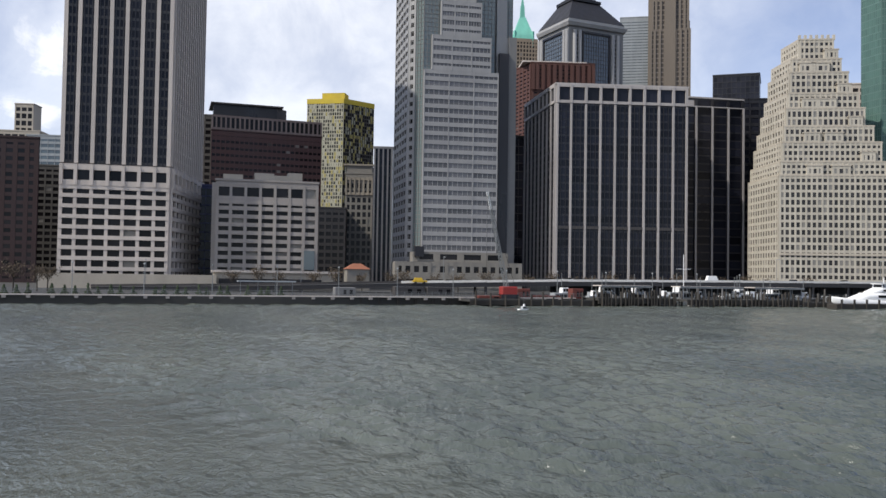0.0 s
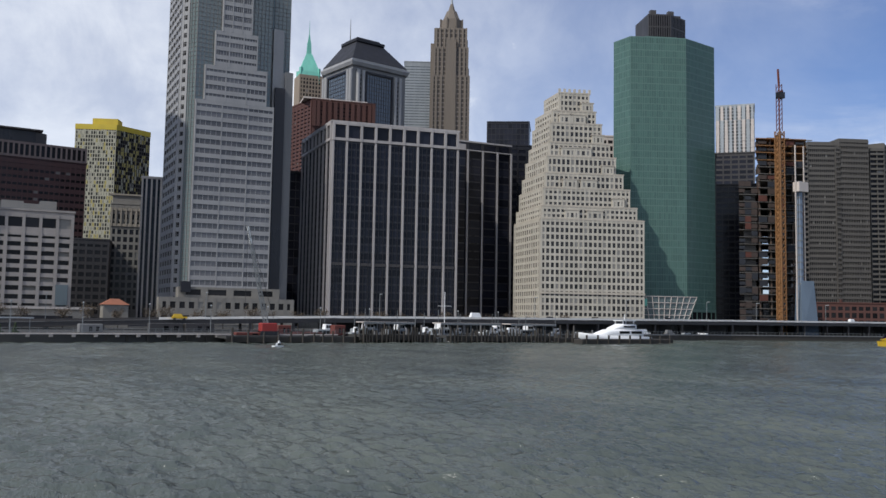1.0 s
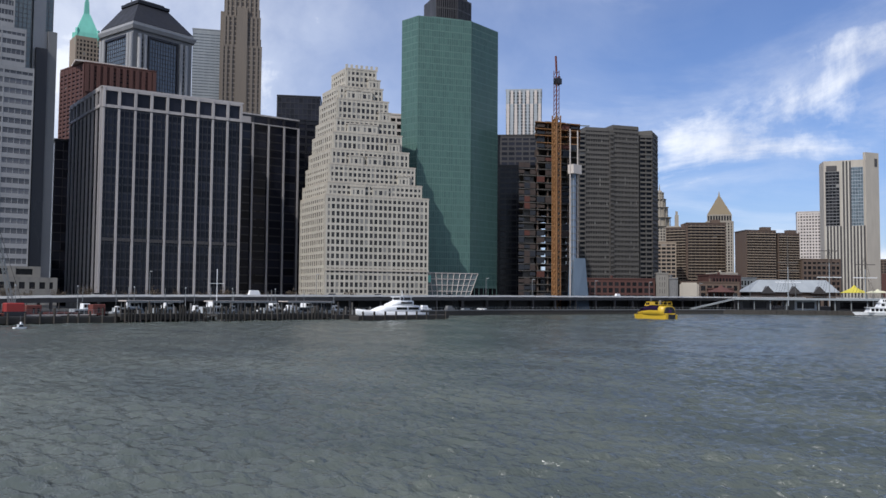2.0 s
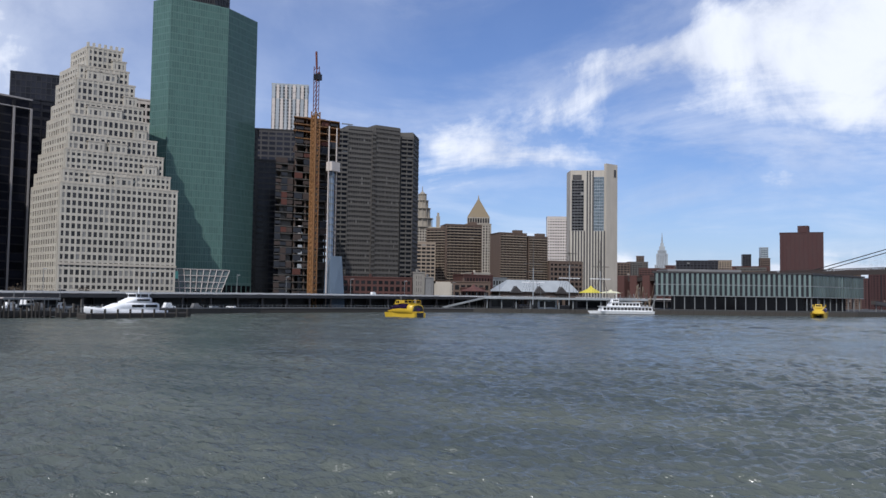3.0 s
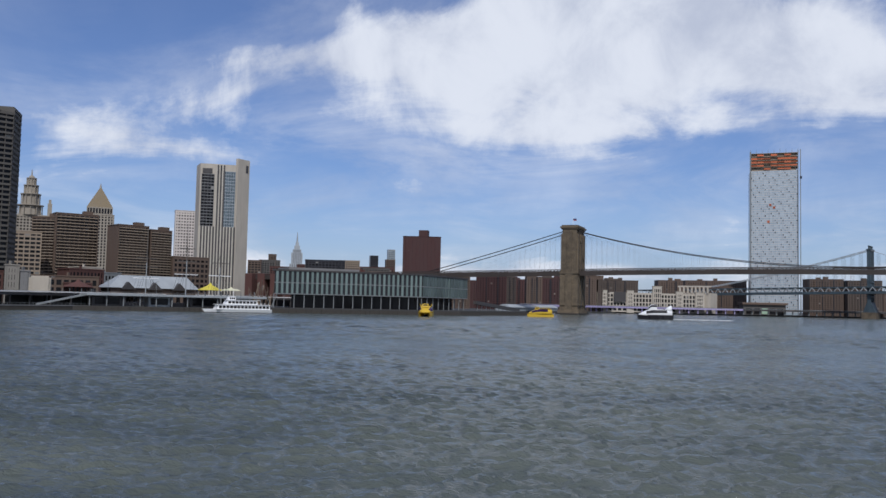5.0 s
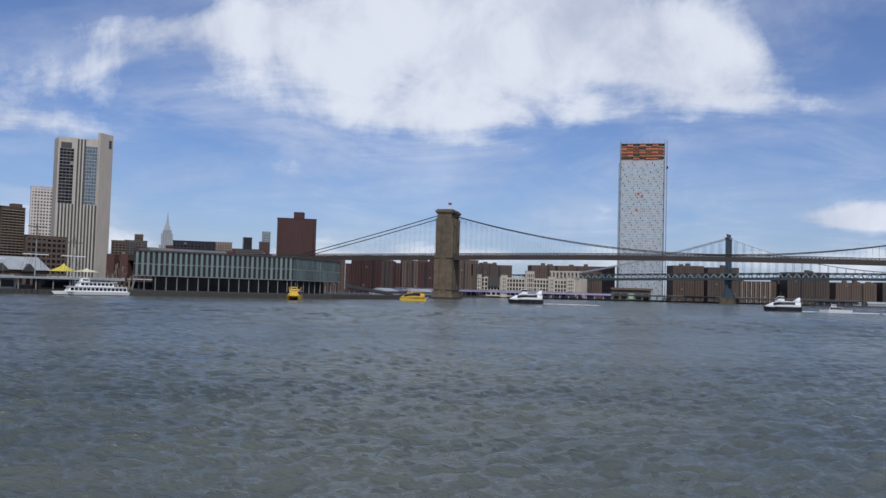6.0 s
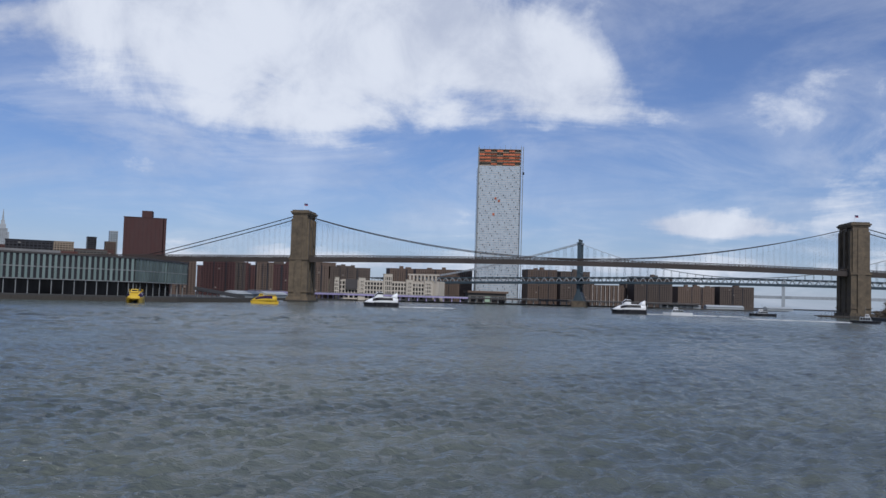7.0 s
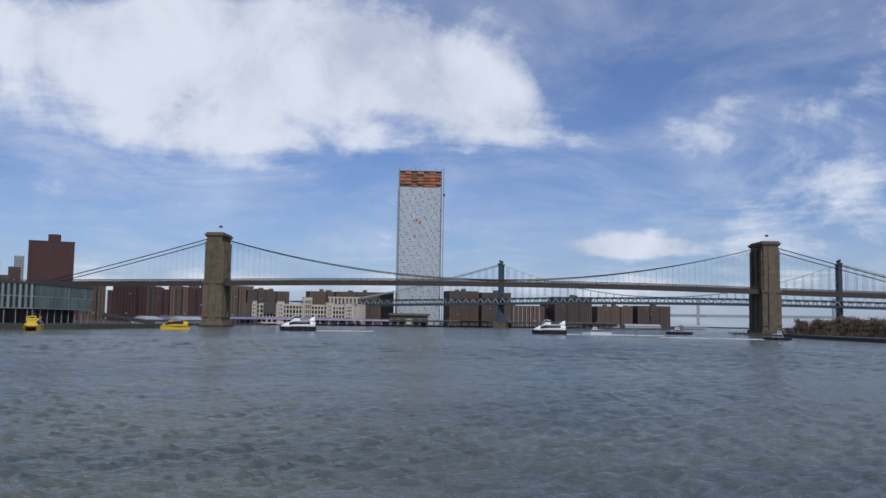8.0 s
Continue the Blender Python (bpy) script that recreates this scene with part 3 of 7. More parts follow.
def stepped_tower():
    """Grey banded tower that steps back at its shoulders, on a stone podium."""
    ob = thing("stepped_tower", 100, 380, 0, "grey granite office tower with horizontal window bands and stepped shoulders", "office tower")
    f = plan((100, 380), (134.7, 377.4), (2, 40))
    levels = ((15, 102, 0, 0), (102, 118, 3.5, 3.6), (118, 134, 7.5, 8.3), (134, 160, 10.5, 11), (160, 176, 13, 13.5))
    for z0, z1, l, r in levels:
        g = inset(f, l, r, 0)
        core(ob, g, z0, z1, BANDSTONE)
        rows = round((z1 - z0) / 4.05)
        facade(ob, g[0], g[1], z0, z1, 3, rows, BANDSTONE, GREYGLASS, pier=0.5, band=1.9, deep=0.5)
        facade(ob, g[0], g[1], z0, z1, 15, rows, BANDSTONE, GREYGLASS, pier=0.18, band=0, deep=0.3, panes="none")
    # set-back glass body behind, with chamfered glass corners
    bm = bmesh.new()
    body = [(-5, 9), (0, 1.5), (34, 1.2), (36.5, 5.5), (44, 5), (46, 40), (-4, 40)]
    add_prism(bm, body, 10, 158)
    part("glass_body", bm, TEALGLASS, ob, "pale green-grey glass corner")
    boxes = []
    for a, b, cols in ((Vector((-5, 9)), Vector((0, 1.5)), 5), (Vector((0, 1.5)), Vector((34, 1.2)), 20), (Vector((36.5, 5.5)), Vector((44, 5)), 4)):
        u = (b - a).normalized()
        n, t = Vector((u.y, -u.x)), math.degrees(math.atan2(u.y, u.x))
        for i in range(cols + 1):
            c = a + u * (i * (b - a).length / cols) + n * 0.1
            boxes.append(((c.x, c.y, 84), (0.22, 0.3, 148), t))
        for j in range(74):
            c = (a + b) / 2 + n * 0.08
            boxes.append(((c.x, c.y, 10 + j * 2.0), ((b - a).length, 0.2, 0.22), t))
    joined_boxes("mullions", ob, GREYMID, boxes)
    facade(ob, (-5, 9), (-2.6, 5.4), 12, 158, 1, 36, BANDSTONE, DARKGLASS_I, pier=1.2, band=1.9, deep=0.4)
    facade(ob, (-4, 40), (-5, 9), 12, 158, 5, 36, BANDSTONE, DARKGLASS_I, pier=0.9, band=1.9, deep=0.6)
    # solid dark box fills the notch, whose shade is in its colour
    block("slot", ob, DARKSTONE, (38.2, 1.5, 62), (4.6, 5, 100), -4)
    block("edge_strip", ob, GREYMID, (42.6, 2.0, 66), (3.6, 4.6, 108), -4)
    for z0, z1, x0, x1, r in ((100, 140, 35, 40, 0), (100, 120, 40, 44, 0)):
        block("shoulder", ob, BANDSTONE, ((x0 + x1) / 2, 4, (z0 + z1) / 2), (x1 - x0, 5, z1 - z0))
    ob = thing("podium", 86, 371, 0, "low grey stone podium with square windows under the tower", "podium")
    f = plan((86, 371), (143, 366), (2, 16))
    core(ob, f, 2, 14.5, PODIUMSTONE)
    facade(ob, f[0], f[1], 8.0, 14.5, 15, 1, PODIUMSTONE, DARKGLASS, pier=1.6, band=1.9, deep=0.4, panes="parts")
    facade(ob, f[0], f[1], 3.2, 8.0, 13, 1, PODIUMSTONE, DARKGLASS, pier=1.2, band=1.1, deep=0.5, panes="parts")
    core(ob, inset(f, 8, 6, 3), 14.5, 19, PODIUMSTONE, "upper_storey")
    g = inset(f, 8, 6, 3)
    facade(ob, g[0], g[1], 14.6, 19, 4, 1, PODIUMSTONE, DARKGLASS, pier=3.0, band=1.0, deep=0.5, panes="parts")
    block("vent", ob, DARKSTONE, (11, 1.0, 19), (4, 2, 4.5))


HIP_FOOT = ((0, 0), (7, -42), (56.4, -34.3), (66, 24), (20, 36))
HAZEGLASS = glass("blue_grey_bay_window", (0.11, 0.135, 0.165), rough=0.2, ior=1.5, piece=0.08, island=True)


def skyline_behind():
    ob, f = simple("red_tower", "red-brown stone office tower with deep window slots", (203.5, 511.5), (243, 503), (-3.5, 30.5), 144, RED, DARKGLASS_I, 9, 34, "l", 6, pier=1.7, band=1.5, deep=0.7, floor0=60, far=True)
    facade(ob, f[0], f[1], 127, 143.5, 11, 1, RED, DARKGLASS_I, pier=2.1, band=0.8, deep=1.5, far=True)
    block("cornice", ob, CONCRETE, (18, 12.5, 145.2), (41, 31, 0.9), -12)
    # copper spire
    ob = thing("spire_tower", 304.5, 795, 0, "tower with a steep green copper pyramid spire", "skyscraper")
    bm = bmesh.new()
    add_prism(bm, [(-12, -9), (12, -12), (14, 10), (-10, 12)], 2, 240)
    part("body", bm, TAN, ob)
    facade(ob, (-12, -9), (12, -12), 120, 238, 8, 30, TAN, DARKGLASS_I, pier=1.3, band=1.4, deep=0.5, far=True)
    bm = bmesh.new()
    for z0, z1, r0, r1 in ((240, 244, 14.5, 13.5), (244, 263, 13.5, 4.0), (263, 275, 3.2, 2.4), (275, 283, 2.0, 0.7), (283, 297, 0.5, 0.15)):
        add_prism(bm, [(r0 * math.cos(a), r0 * math.sin(a)) for a in (0.6, 2.17, 3.74, 5.31)], z0, z1, [(r1 * math.cos(a), r1 * math.sin(a)) for a in (0.6, 2.17, 3.74, 5.31)])
    part("spire", bm, COPPER, ob, "weathered green copper spire")
    for i in range(4):
        a = 0.6 + 1.57 * i
        block("pinnacle", ob, COPPER, (12.5 * math.cos(a), 12.5 * math.sin(a), 240), (2.2, 2.2, 15), 30)
    # tower with a dark hipped crown
    ob = thing("hipped_tower", 264, 649, 0, "grey postmodern tower with paired columns and a dark hipped roof", "skyscraper")
    foot = [Vector(v) for v in HIP_FOOT]
    mid = sum(foot, Vector((0, 0))) / 5
    grow = lambda k: [tuple(mid + (v - mid) * k) for v in foot]
    bm = bmesh.new()
    add_prism(bm, grow(1.0), 2, 201)
    part("body", bm, GREYMID, ob)
    bm = bmesh.new()
    add_prism(bm, grow(1.05), 201, 203.4, grow(1.09))
    add_prism(bm, grow(1.09), 203.4, 204.6)
    add_prism(bm, grow(1.02), 204.6, 206.6)
    part("cornice", bm, BANDSTONE, ob)
    bm = bmesh.new()
    add_prism(bm, grow(1.03), 206.6, 227, grow(0.50))
    add_prism(bm, grow(0.54), 227, 229.0)
    add_prism(bm, grow(0.46), 229.0, 231.5, grow(0.42))
    part("roof", bm, SLATE, ob, "dark hipped metal roof")
    bm = bmesh.new()
    bmesh.ops.create_cone(bm, cap_ends=True, segments=6, radius1=0.5, radius2=0.15, depth=20, matrix=Matrix.Translation((mid.x - 9, mid.y, 241)))
    part("mast", bm, STEEL, ob)
    for p, q, s0, s1 in ((foot[1], foot[2], 0.27, 0.72), (foot[0], foot[1], 0.20, 0.80)):
        u, n = (q - p).normalized(), Vector(((q - p).y, -(q - p).x)).normalized()
        t, wide = math.degrees(math.atan2(u.y, u.x)), (q - p).length
        # great bay window, framed by dark slots and paired round piers
        a, b = p.lerp(q, s0), p.lerp(q, s1)
        facade(ob, a, b, 90, 196, 10, 34, BRONZE, HAZEGLASS, pier=0.16, band=0.3, deep=0.5, far=True)
        c = (a + b) / 2 + n * 0.5
        block("lintel", ob, DARKSTONE, (c.x, c.y, 197.2), ((b - a).length + 3, 1.4, 1.6), t)
        for s in (s0 - 0.02, s1 + 0.02):
            c = p.lerp(q, s) + n * 0.5
            block("slot", ob, DARKSTONE, (c.x, c.y, 144), (1.1, 1.2, 106), t)
        for s in (s0 - 0.17, s0 - 0.08, s1 + 0.08, s1 + 0.17):
            c = p.lerp(q, s) + n * 0.6
            bm = bmesh.new()
            bmesh.ops.create_cone(bm, cap_ends=True, segments=12, radius1=1.6, radius2=1.6, depth=120, matrix=Matrix.Translation((c.x, c.y, 138)))
            part("column", bm, BANDSTONE, ob)
        for s in (s0 - 0.125, s1 + 0.125):
            if 0.03 < s < 0.97:
                c = p.lerp(q, s) + n * 0.3
                joined_boxes("pier_windows", ob, DARKGLASS_I, [((c.x, c.y, 92 + 3.4 * j), (1.2, 0.5, 1.9), t) for j in range(31)])
    simple("banded_slab", "pale banded glass office slab", (375, 726), (402, 712), (18, 34), 250, GREYPANEL, SKYGLASS, 6, 56, pier=0.3, band=1.9, deep=0.4, band_mat=CONCRETE, floor0=100, far=True)
    # slim art deco tower
    ob = thing("deco_tower", 395, 672, 0, "slim tan brick art deco tower with a tapering crown and needle", "skyscraper")
    a = math.degrees(math.atan2(-16.6, 29.1))
    ob.matrix_basis = pose(395, 672, 0, 0, 0, a)
    for w, z0, z1 in ((17, 2, 222), (15.6, 222, 248), (14.2, 248, 266)):
        f = [Vector((-w, -w)), Vector((w, -w)), Vector((w, w)), Vector((-w, w))]
        core(ob, f, z0, z1, DECOSTONE)
        c, r = max(2, round(w / 2)), max(1, round((min(z1, 1e9) - max(z0, 100)) / 4))
        for p, q in ((f[0], f[1]), (f[3], f[0])):
            facade(ob, p, q, max(z0, 100), z1, c, r, DECOSTONE, WARMGLASS, pier=w * 0.12, band=1.3, deep=1.1, band_deep=0.25, band_mat=BROWN, far=True)
        if w < 17:
            for x in (-w, w):
                block("pinnacle", ob, DECOSTONE, (x, -w, z0 + 3), (1.2, 1.2, 8))
    for y, x in ((-1, 0), (0, -1)):
        block("centre_rib", ob, DECOSTONE, (17 * x, 17 * y, 176), (9 if y else 3, 3 if y else 9, 158))
    eight = [(math.cos(0.3927 + k * 0.7854), math.sin(0.3927 + k * 0.7854)) for k in range(8)]
    bm = bmesh.new()
    for z0, z1, r0, r1 in ((266, 277, 10.6, 9.8), (277, 286, 8.4, 4.6), (286, 293, 3.6, 1.4)):
        add_prism(bm, [(r0 * x, r0 * y) for x, y in eight], z0, z1, [(r1 * x, r1 * y) for x, y in eight])
    part("crown", bm, DECOSTONE, ob)
    for x, y in eight:
        block("crown_rib", ob, DECOSTONE, (10.6 * x, 10.6 * y, 271), (1.2, 1.2, 13), 22)
    bm = bmesh.new()
    bmesh.ops.create_cone(bm, cap_ends=True, segments=8, radius1=1.6, radius2=0.2, depth=16, matrix=Matrix.Translation((0, 0, 297)))
    part("needle", bm, GREYPANEL, ob)
    simple("dark_block", "dark ribbed office tower top", (330, 505), (354, 489), (18, 24), 144, DARKSTONE, BLUEGLASS_I, 10, 36, "l", 6, pier=0.4, band=0.5, deep=0.4, far=True)
    simple("cream_block", "pale cream office block behind the setback tower", (330, 400), (350, 390), (12, 20), 116, CONCRETE, DARKGLASS_I, 6, 26, far=True)


def black_ribbed():
    ob = thing("ribbed_office", 163, 376, 0, "black glass office block with white stone ribs", "office building")
    f = plan((163, 376), (224.5, 363.5), (5, 52))
    body = core(ob, f, 2, 99, DARKSTONE)
    for a, b, cols, kind, pane in ((f[0], f[1], 9, "parts", BLUEGLASS), (f[3], f[0], 8, "stuff", BLUEGLASS_I)):
        facade(body, a, b, 8, 90, cols, 22, RIBSTONE, pane, pier=0.95 if cols == 9 else 0.6, band=0.9, deep=0.9, band_mat=DARKSTONE, band_deep=0.15, minor=2, minor_mat=DARKSTONE, panes=kind)
        facade(body, a, b, 90.2, 99, cols, 1, RIBSTONE, pane, pier=1.2 if cols == 9 else 0.8, band=1.3, deep=1.1, panes=kind)
    coping(ob, f, 99, RIBSTONE, over=0.9, high=0.6)
    block("mechanical_band", ob, BRONZE, (30.5, -6.6, 32), (60, 0.5, 1.4), -11.5)
    for i in range(5):
        block("roof_plant", ob, GREYPANEL, (12 + 9 * i, 18, 100.4), (5, 6, 2.4), -11)
    simple("dark_block", "plain black glass office block in shade", (164.5, 440), (196, 436), (8, 30), 84, DARKSTONE, BLUEGLASS_I, 8, 18, "l", 6, pier=0.3, band=0.5, deep=0.2, far=True)
    ob, f = simple("ribbed_office", "narrow black glass office slab with white ribs", (228, 392), (272, 388), (8, 40), 101, DARKSTONE, BLUEGLASS_I, 5, 24, pier=1.4, band=0.8, deep=0.9, band_mat=DARKSTONE, band_deep=0.12, top=RIBSTONE)
    facade(ob, f[0], f[1], 8, 97, 5, 1, RIBSTONE, BLUEGLASS_I, pier=1.0, band=0.5, deep=1.2, panes="none")
    block("cornice", ob, RIBSTONE, (22, -1.4, 98.5), (44, 1.4, 3), -5)
    simple("dark_block", "black glass office block in shade", (262, 420), (300, 405), (20, 30), 107, DARKSTONE, BLUEGLASS_I, 8, 24, "l", 6, far=True)


def wedding_cake():
    """Cream brick tower that steps back storey by storey."""
    ob = thing("setback_tower", 254.8, 336.3, 0, "cream brick setback tower stepping back like a wedding cake", "office tower")
    f = plan((254.8, 336.3), (302.4, 316.9), (8, 34))
    tiers = ((2, 55.8, 0, 0, 0), (55.8, 62, 1.0, 3.2, 0.8), (62, 71, 2.2, 6.2, 2.0), (71, 78.5, 3.4, 9.0, 3.2), (78.5, 87, 4.8, 12.2, 4.4), (87, 94, 6.2, 14.6, 5.6),
             (94, 104, 7.6, 18.2, 7), (104, 110.5, 8.8, 20.6, 8.4), (110.5, 120, 13.0, 23.2, 10))
    for n, (z0, z1, l, r, fr) in enumerate(tiers):
        g = inset(f, l, r, fr, fr * 0.6)
        tier = core(ob, g, z0, z1, WHITEBRICK, "tier")
        low = 8.5 if n == 0 else z0
        rows = max(1, round((z1 - low) / 3.4))
        wide = (g[1] - g[0]).length
        facade(tier, g[0], g[1], low, z1, max(4, round(wide / 2.3)), rows, WHITEBRICK, BRICKPANE, pier=0.80, band=1.15, deep=0.45, band_deep=0.3)
        facade(tier, g[3], g[0], low, z1, max(4, round((g[3] - g[0]).length / 2.9)), rows, WHITEBRICK, BRICKPANE, pier=1.2, band=1.25, deep=0.5)
        if n < 8:
            # bays that stand a storey or two above each shoulder
            for s, w in ((0.30, 7.0), (0.52, 8.0), (0.80, 6.0)):
                if (n + int(s * 10)) % 2:
                    c = g[0] + (g[1] - g[0]) * s
                    u = (g[1] - g[0]).normalized()
                    nn = Vector((u.y, -u.x))
                    p, q = c - u * w / 2 + nn * 0.1 - nn * 2, c + u * w / 2 + nn * 0.1 - nn * 2
                    h = z1 + 4.5
                    bay = [p + nn * 2, q + nn * 2, q - nn * 3, p - nn * 3]
                    wall = core(ob, bay, z1 - 1, h, WHITEBRICK, "bay")
                    facade(wall, bay[0], bay[1], z1, h, 3, 1, WHITEBRICK, BRICKPANE, pier=1.0, band=1.2, deep=0.35, far=True)
                    coping(ob, bay, h, PALE, over=0.3, high=0.5)
        coping(ob, g, z1, PALE, over=0.3, high=0.7)
    block("belt_course", ob, PALE, (23.8, -10.2, 20.6), (51.6, 0.6, 1.0), -22.2)
    for i in range(7):
        c = inset(f, 13.0, 23.2, 10)
        p = c[0] + (c[1] - c[0]) * (i / 6)
        block("merlon", ob, WHITEBRICK, (p.x, p.y, 121.2), (1.1, 1.0, 2.4), -22)


def green_tower():
    ob = thing("glass_tower", 315, 354, 0, "green glass octagonal office tower", "office tower")
    foot = [Vector(v) for v in ((0, 0), (0.6, -12.5), (27.6, -25), (51.9, -21.5), (66, 6), (60, 26), (34, 38), (22, 20))]
    bm = bmesh.new()
    add_prism(bm, [tuple(v) for v in foot], 6, 157.5)
    part("core", bm, DARKSTONE, ob)
    for a, b, cols in ((foot[7], foot[0], 18), (foot[0], foot[1], 10), (foot[1], foot[2], 24), (foot[2], foot[3], 20)):
        facade(ob, a, b, 14, 157.5, cols, 40, GREENGLASS_FRAME, GREENGLASS, pier=0.18, band=0.42, deep=0.22, far=cols == 18)
        facade(ob, a, b, 6, 14, cols // 3, 1, GREENGLASS_FRAME, DARKGLASS_I, pier=0.5, band=1, deep=0.3)
    bm = bmesh.new()
    add_prism(bm, [(12, -11), (28, -18), (46, -15), (52, 2), (38, 16), (24, 12)], 157.5, 160)
    part("crown", bm, GREENGLASS_FRAME, ob)
    crown = [Vector(v) for v in ((17, -8), (28, -13.5), (41, -11), (46, 2), (36, 12), (24, 10))]
    bm = bmesh.new()
    add_prism(bm, [tuple(v) for v in crown], 160, 174)
    part("plant_room", bm, DARKSTONE, ob)
    facade(ob, crown[0], crown[1], 160, 174, 10, 2, BRONZE, DARKGLASS_I, pier=0.5, band=0.7, deep=0.3, far=True)
    facade(ob, crown[1], crown[2], 160, 174, 10, 2, BRONZE, DARKGLASS_I, pier=0.5, band=0.7, deep=0.3, far=True)
    for k, (x, y) in enumerate(((20, -8), (30, -11), (38, -8), (33, 2))):
        block("roof_unit", ob, BRONZE, (x, y, 175), (3.2, 2.6, 2.4 + 0.5 * (k % 2)), -20)
    # tilted glass hall at its foot
    ob = thing("glass_hall", 303, 330, 0, "leaning white-framed green glass entrance hall", "glass hall")
    bm = bmesh.new()
    add_prism(bm, [(4, -10), (21, -17), (25, -6), (8, 2)], 2, 20, [(-1, -10), (27, -20), (30, -7), (3, 2)])
    part("glazing", bm, TEALGLASS, ob)
    for i in range(10):
        s = i / 9
        bm = bmesh.new()
        add_bar(bm, (4 + 17 * s, -10.2 - 7 * s, 2), (-1 + 28 * s, -10.2 - 10 * s, 20), 0.3)
        part("mullion", bm, CONCRETE, ob)
    for j in range(6):
        s = (j + 1) / 6
        bm = bmesh.new()
        add_bar(bm, (4 - 5 * s, -10.2, 2 + 18 * s), (21 + 6 * s, -17.2 - 3 * s, 2 + 18 * s), 0.3)
        part("transom", bm, CONCRETE, ob)
    block("sign_canopy", ob, COPPER, (-1, -11, 17), (6, 2, 3.4), -20)


GREENGLASS_FRAME = material("green_mullion", (0.105, 0.175, 0.152), rough=0.4, stain=0.1, piece=0.1)


def wavy_tower():
    """Far rippled steel tower."""
    ob = thing("rippled_tower", 790.5, 729.6, 0, "pale rippled steel apartment tower", "apartment tower")
    f = plan((790.5, 729.6), (819.7, 697.2), (30, 26))
    core(ob, f, 2, 263, GREYPANEL)
    u = (f[1] - f[0]).normalized()
    n, t = Vector((u.y, -u.x)), math.degrees(math.atan2(u.y, u.x))
    bays = ([], [])
    for i in range(9):
        for j in range(22):
            wob = 1.1 + 0.9 * math.sin(j * 0.55 + i * 2.1) * math.sin(i * 1.3 + j * 0.21)
            c = f[0] + u * ((i + 0.5) * (f[1] - f[0]).length / 9) + n * wob / 2
            bays[(i + j // 5) % 2].append(((c.x, c.y, 80 + (j + 0.5) * 183 / 22), (3.1 + 0.7 * math.sin(j * 0.4 + i), wob + 0.4, 183 / 22), t))
    # same steel in two colours: the paler bays have sunlight put into them
    joined_boxes("bay_cladding", ob, GREYPANEL, bays[0], "rippled steel bays")
    joined_boxes("bay_cladding", ob, CONCRETE, bays[1], "rippled steel bays coloured paler as if sunlit")
    facade(ob, f[0], f[1], 80, 262, 9, 46, GREYPANEL, DARKGLASS_I, pier=0.3, band=1.0, deep=0.3, far=True)
    coping(ob, f, 263, GREYPANEL, high=2)


